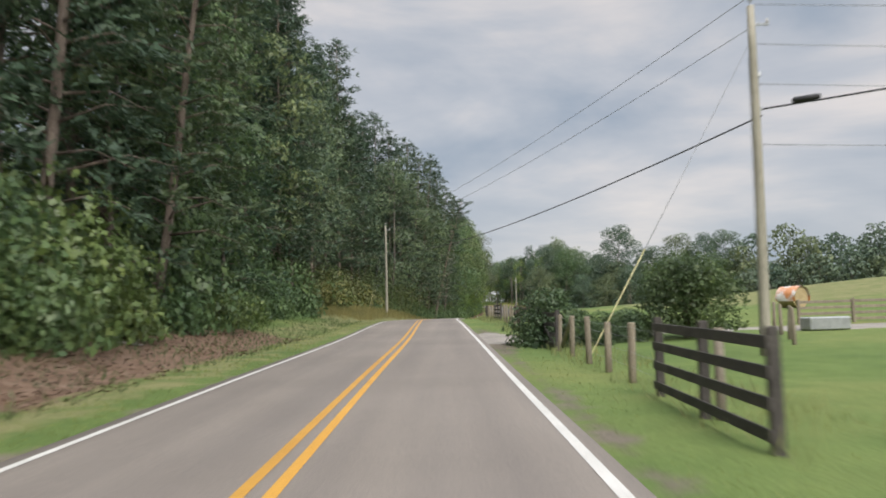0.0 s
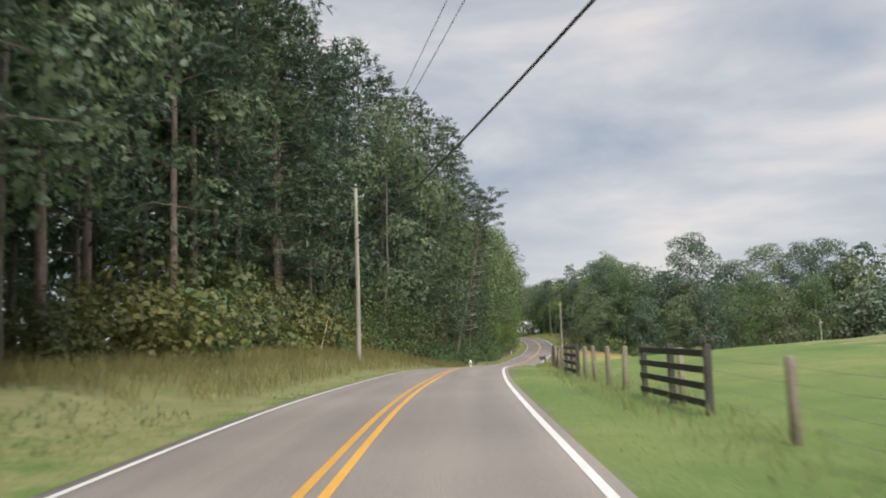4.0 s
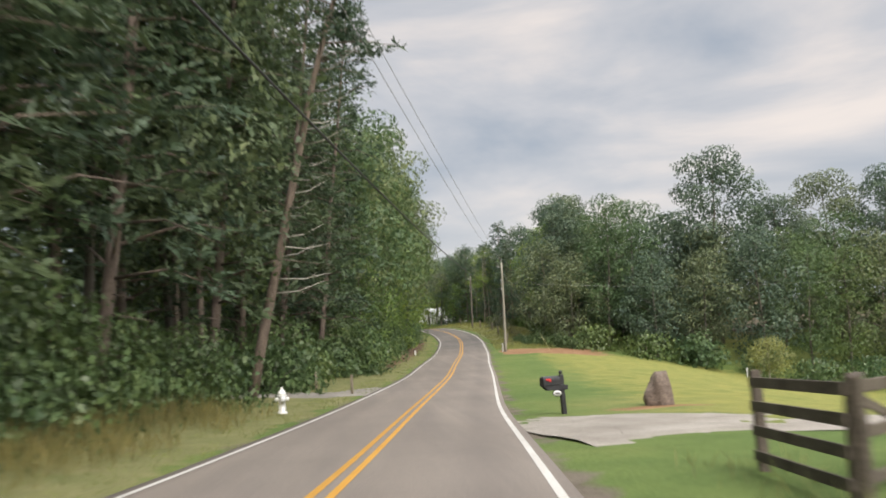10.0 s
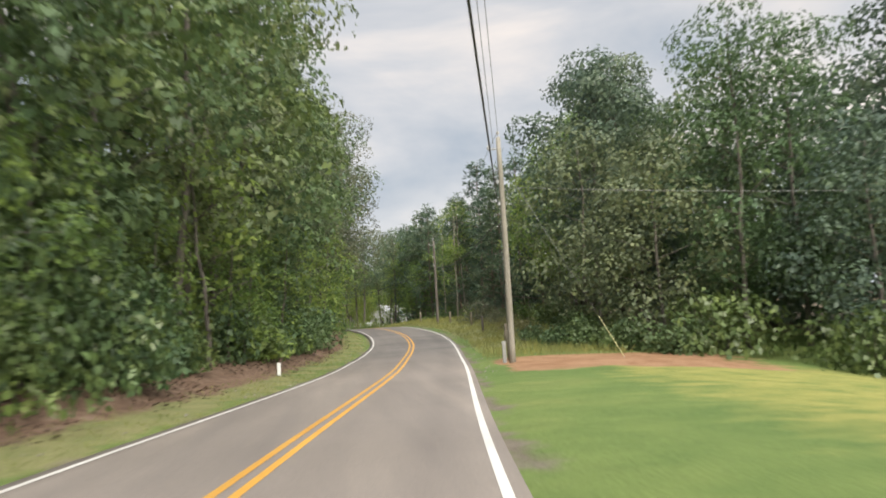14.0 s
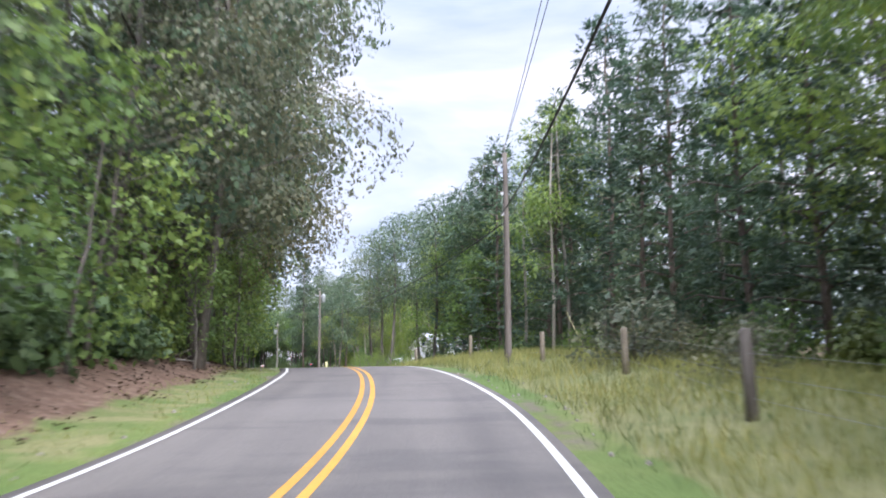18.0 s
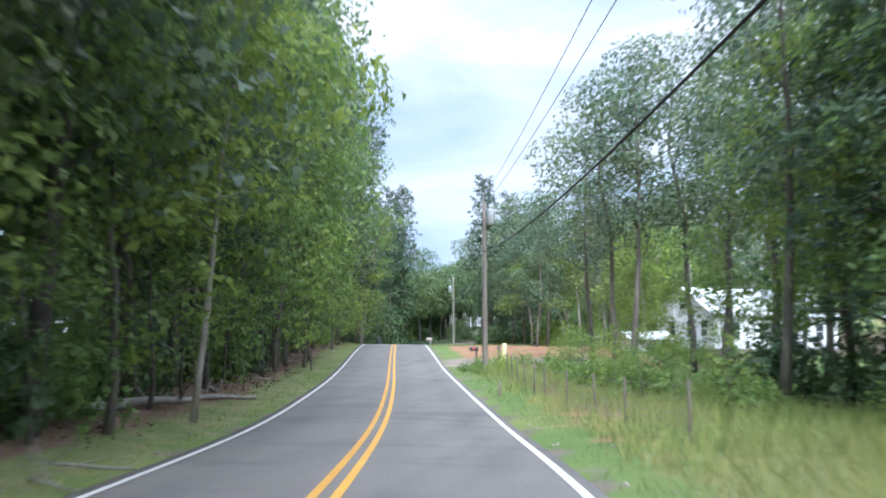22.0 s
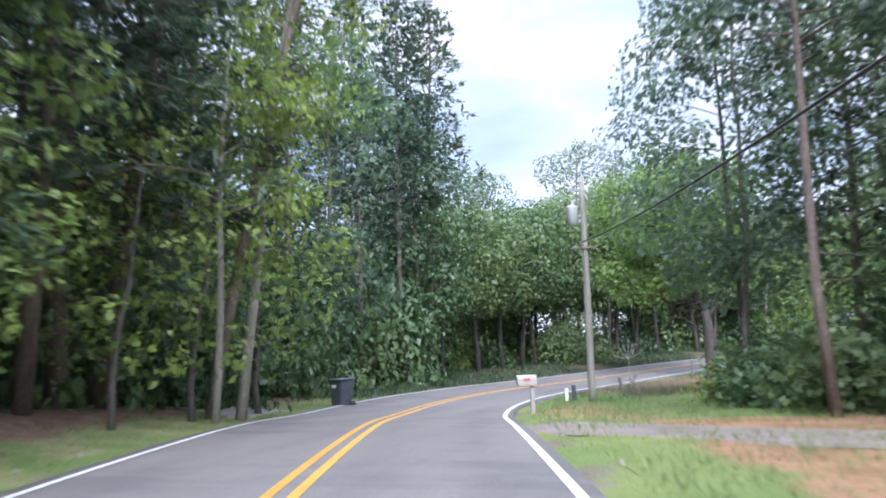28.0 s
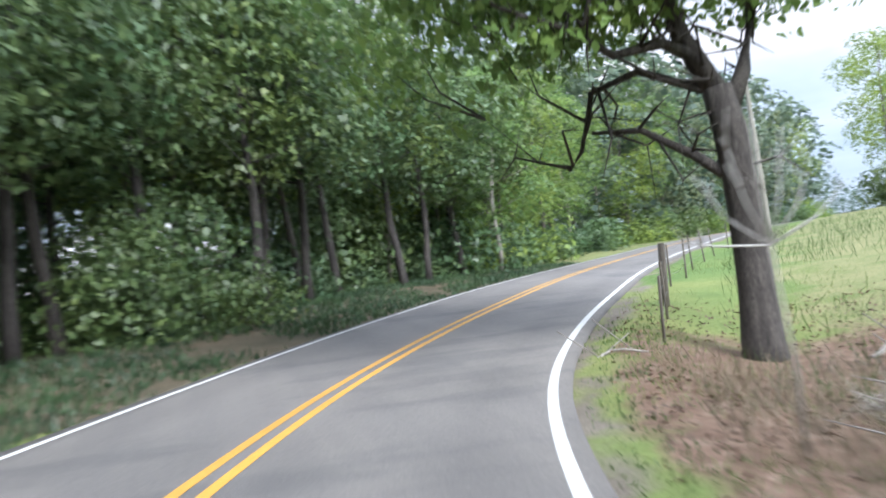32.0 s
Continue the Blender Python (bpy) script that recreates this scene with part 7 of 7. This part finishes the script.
def twigs(x, y, h, label, seed, mat="dead_wood", n=9):
    """A small dead bush of forked bare stems."""
    r = np.random.default_rng(seed)
    t = root("dead_bush", x, y, ground_at(x, y))
    wood = Pile()
    for i in range(n):
        a, out = r.uniform(0, 6.28), r.uniform(0.2, 0.7) * h
        e = np.array([math.cos(a) * out * 0.7, math.sin(a) * out * 0.5, h * r.uniform(0.55, 1)])
        m1 = e * [0.12, 0.12, 0.55] + r.normal(0, 0.03 * h, 3)
        wood.tube([(0, 0, -0.1), m1, e], [0.022, 0.014, 0.005], 5)
        for _ in range(3):
            s = m1 + (e - m1) * r.uniform(0, 0.8)
            wood.tube([s, s + r.normal(0, 0.2 * h, 3) + [0, 0, 0.1 * h]], [0.009, 0.004], 4)
    part("stem", wood.mesh("stems"), M[mat], t)
    return tagged(t, label, "dead bush", "dead bushes")


def dead_sapling(x, y, label, seed):
    """A bleached sapling: one thin stem that forks into bare upright branches, above a ring of dry stalks."""
    r = np.random.default_rng(seed)
    t = root("dead_sapling", x, y, ground_at(x, y))
    part("stem", Pile().tube([(0, 0, -0.2), (0.04, 0, 0.7), (-0.02, 0, 1.75)], [0.022, 0.018, 0.015], 7).mesh("stem"), M["dead_wood"], t)
    for a, out, up in ((2.9, 0.55, 0.62), (3.3, 0.3, 0.9), (1.2, 0.1, 1.05), (0.3, 0.32, 0.95), (-0.2, 0.5, 0.75), (3.0, 0.75, 0.12), (0.1, 0.85, 0.45)):
        w = Pile()
        e1 = np.array([-0.02 + math.cos(a) * out, math.sin(a) * out * 0.6, 1.7 + up])
        m1 = np.array([-0.02 + math.cos(a) * out * 0.6, math.sin(a) * out * 0.4, 1.7 + up * 0.42])
        w.tube([(-0.02, 0, 1.7), m1, e1], [0.013, 0.010, 0.004], 5)
        for _ in range(3):
            s = m1 + (e1 - m1) * r.uniform(0, 0.8)
            w.tube([s, s + [r.normal(0, 0.12), r.normal(0, 0.08), r.uniform(0.08, 0.3)]], [0.008, 0.003], 4)
        part("branch", w.mesh("branch"), M["pale_twig"], t)
    return tagged(t, label, "dead tree")


dead_sapling(-6.5, 443.2, "small bleached dead tree with bare forked branches", 7)
twigs(-6.9, 441.2, 1.0, "small grey dead bush with bare forked stems at the bend", 8)
twigs(-6.3, 442.2, 0.9, "dry brown brush beside the bend", 9, "dead_wood", 14)


def log(x, y, length, r0, turn, label, seed, mat="dead_wood"):
    r = np.random.default_rng(seed)
    k = np.linspace(-0.5, 0.5, 8)
    pts = np.stack([k * length, 0.15 * np.sin(k * 5 + seed), r0 * 0.7 + 0.05 * np.cos(k * 6)], 1)
    w = Pile().tube(pts, r0 * (1 - 0.5 * (k + 0.5)), 8)
    for _ in range(3):
        s = pts[r.integers(1, 7)]
        w.tube([s, s + [r.normal(0, 0.5), r.normal(0, 0.5), r.uniform(0.1, 0.6)]], [r0 * 0.35, 0.01], 5)
    ob = part("fallen_log", w.mesh("fallen_log"), M[mat])
    ob.matrix_basis = pose(x, y, ground_at(x, y), 0, 0, turn)
    return tagged(ob, label, "log", "fallen wood")


for i, (s_, d_, L, r0, tn) in enumerate(((337, -6.4, 5.0, 0.17, 80), (342.5, -5.6, 3.4, 0.12, 62), (345, -6.2, 2.0, 0.06, 120), (352, -6.0, 2.8, 0.05, 70), (358, -6.3, 2.4, 0.07, 95), (366, -6.2, 3.0, 0.06, 100), (372, -6.8, 2.2, 0.05, 30), (396, -7.6, 3.2, 0.06, 20), (401, -8.0, 3.6, 0.05, 150), (404, -7.4, 2.6, 0.05, 60), (262, -7.2, 4.0, 0.05, 75), (268, -7.6, 2.6, 0.05, 110), (296, -7.0, 2.8, 0.05, 40), (27, -8.2, 1.8, 0.05, 60))):
    x, y = beside(s_, d_)
    log(x, y, L, r0, tn, "grey fallen branch lying on the leafy verge", i)
log(6.5, 327.0, 2.4, 0.04, 15, "pale fallen branch on the leaf litter below the trees", 54)
log(7.4, 325.4, 1.8, 0.03, -35, "pale fallen branch on the leaf litter below the trees", 55)
leaning_trunk(4.4, 335.4, 11, 1.0, 0.5, 0.09, M["pale_bark"], "slender pale trunk with light green sprays by the road", 84)
for x, y in ((0.2, 186.0), (2.2, 183.0)):
    fence_post(x, y, 1.0, 0.075, M["post_wood"], "short weathered wooden post at a gravel turnout", (2, -3))
utility_pole(68.3, 227.3, 11.9, M["pole_wood"], "thin grey utility pole below the far wood edge", side=(1, 0), r0=0.12)
utility_pole(19.56, 479.9, 9.4, M["pole_wood"], "pale wooden utility pole beyond the oak", side=(1, 0))
log(-0.4, 449.0, 2.0, 0.05, 20, "pale fallen branches beside the oak", 51)
log(0.1, 448.4, 1.6, 0.035, -25, "pale fallen branches beside the oak", 52)
log(-4.6, 450.2, 0.9, 0.03, 10, "short pale stick on the leaf litter", 53)


# ---- houses ----
def house(x, y, turn, w, l, eave, peak, label, name="white_house", siding=True, roof_mat="roof"):
    h = root(name, x, y, ground_at(x, y) - 0.2, turn)
    part("foundation", box(w + 0.06, l + 0.06, 0.6, (w / 2, l / 2, 0.1), 0.02), M["concrete"], h)
    bm = bmesh.new()
    pr = [(0, 0.4), (w, 0.4), (w, eave), (w / 2, peak), (0, eave)]
    f0, f1 = [bm.verts.new((a, 0, b)) for a, b in pr], [bm.verts.new((a, l, b)) for a, b in pr]
    bm.faces.new(f0[::-1])
    bm.faces.new(f1)
    for i in range(5):
        j = (i + 1) % 5
        bm.faces.new((f0[i], f0[j], f1[j], f1[i]))
    bmesh.ops.recalc_face_normals(bm, faces=bm.faces)
    walls = part("wall", bm, M["white_paint"], h)
    sid = box(w + 0.02, 0.018, 0.025, (w / 2, -0.012, 0), 0.004)
    bd = part("siding_board", sid, M["white_paint"], walls)
    bd.location = (0, 0, 0.6)
    k = 1
    z = 0.85
    while z < peak - 0.3:
        c = bd.copy()
        scene.collection.objects.link(c)
        wid = 1.0 if z < eave else (peak - z) / (peak - eave)
        c.scale = (wid, 1, 1)
        c.location = (w / 2 * (1 - wid), 0, z)
        z += 0.25
    for s in (0, 1):
        ang = math.atan2(peak - eave, w / 2)
        L = math.hypot(w / 2, peak - eave) + 0.45
        rb = box(L, l + 0.8, 0.12, (L / 2 - 0.45, l / 2, 0.08), 0.01)
        ro = part("roof", rb, M[roof_mat], h)
        ro.matrix_basis = pose(0 if s == 0 else w, 0, eave, 0, -math.degrees(ang), 0) if s == 0 else Matrix.Translation((w, 0, eave)) @ Matrix.Rotation(math.pi, 4, "Z") @ Matrix.Rotation(-ang, 4, "Y") @ Matrix.Translation((0, -l, 0))

    def window(cx, cz, ww, wh):
        fr_ = part("window", box(ww + 0.18, 0.06, wh + 0.18, (cx, -0.05, cz), 0.01), M["white_paint"], h)
        part("pane", box(ww, 0.03, wh, (cx, -0.075, cz), 0.004), glass, fr_)
        part("glazing_bar", box(ww, 0.03, 0.045, (cx, -0.095, cz), 0.004), M["white_paint"], fr_)
        part("sill", box(ww + 0.26, 0.12, 0.05, (cx, -0.1, cz - wh / 2 - 0.11), 0.008), M["white_paint"], fr_)

    for cx, cz, ww, wh in () if w < 4 else ((w * 0.5, eave + (peak - eave) * 0.45, 0.8, 1.0), (w * 0.28, 2.0, 0.8, 1.3), (w * 0.62, 2.0, 0.8, 1.3), (w * 0.85, 2.0, 0.7, 1.2)):
        window(cx, cz, ww, wh)
    for cy in () if w < 4 else (l * 0.16, l * 0.38, l * 0.62, l * 0.84):
        fr_ = part("window", box(0.06, 1.0, 1.5, (w + 0.03, cy, 1.75), 0.01), M["white_paint"], h)
        part("pane", box(0.03, 0.8, 1.3, (w + 0.055, cy, 1.75), 0.004), glass, fr_)
        part("glazing_bar", box(0.03, 0.8, 0.045, (w + 0.075, cy, 1.75), 0.004), M["white_paint"], fr_)
    return tagged(h, label, "house")


house(18.0, 390.0, -54, 6.8, 13, 3.1, 5.2, "white clapboard house with a narrow gable and pale roof", roof_mat="white_roof")
house(14.9, 386.6, -66, 2.2, 3.2, 1.35, 1.8, "low white side wing of a clapboard house", "white_shed", True, "white_roof")
house(-22, 491, 4, 15, 9, 3.6, 6.4, "pale house glimpsed behind dark trees", "pale_house")
PINKS = mound("crepe_myrtle", 1.1, 1.1, 3.6, 420, 0.2, M["pink"], "pink flowering shrub behind the trees", "shrub", 63, 0.1, 7, 0.5)
PINKS.matrix_basis = pose(-18.6, 483, ground_at(-18.6, 483))
for x, y, k in ((-11.0, 484.5, 1.3),):
    copy_thing(PINKS, pose(x, y, ground_at(x, y), 0, 0, x * 60) @ Matrix.Scale(k, 4))


# ---- loose stones and broken road edge ----
def rubble(name, spots, size, mat, label, seed):
    r = np.random.default_rng(seed)
    w = Pile()
    for x, y in spots:
        s = size * r.uniform(0.5, 1.5)
        z = ground_at(x, y)
        w.tube([(x, y, z - 0.02), (x + r.normal(0, 0.1) * s, y, z + s * 0.25), (x, y + r.normal(0, 0.1) * s, z + s * r.uniform(0.4, 0.7))], [s * 0.55, s * r.uniform(0.4, 0.6), s * 0.2], 5)
    return tagged(part(name, w.mesh(name, False), mat), label, "stones", "", "stuff")


rr = np.random.default_rng(881)
rubble("broken_asphalt", [(5.2 + 2.6 * u + rr.normal(0, 0.5), 37.2 + 1.0 * u + rr.normal(0, 0.35)) for u in rr.uniform(0, 1, 90)], 0.10, M["asphalt"], "crumbled asphalt edge where the driveway leaves the road", 1)
rubble("roadside_stones", [beside(y, 3.7 + rr.exponential(0.5)) for y in rr.uniform(232, 430, 160)], 0.06, M["gravel"], "small pale stones scattered along the road edge", 2)
rubble("roadside_stones", [beside(y, -3.6 - rr.exponential(0.8)) for y in rr.uniform(205, 430, 120)], 0.06, M["gravel"], "small pale stones on the leafy verge", 3)
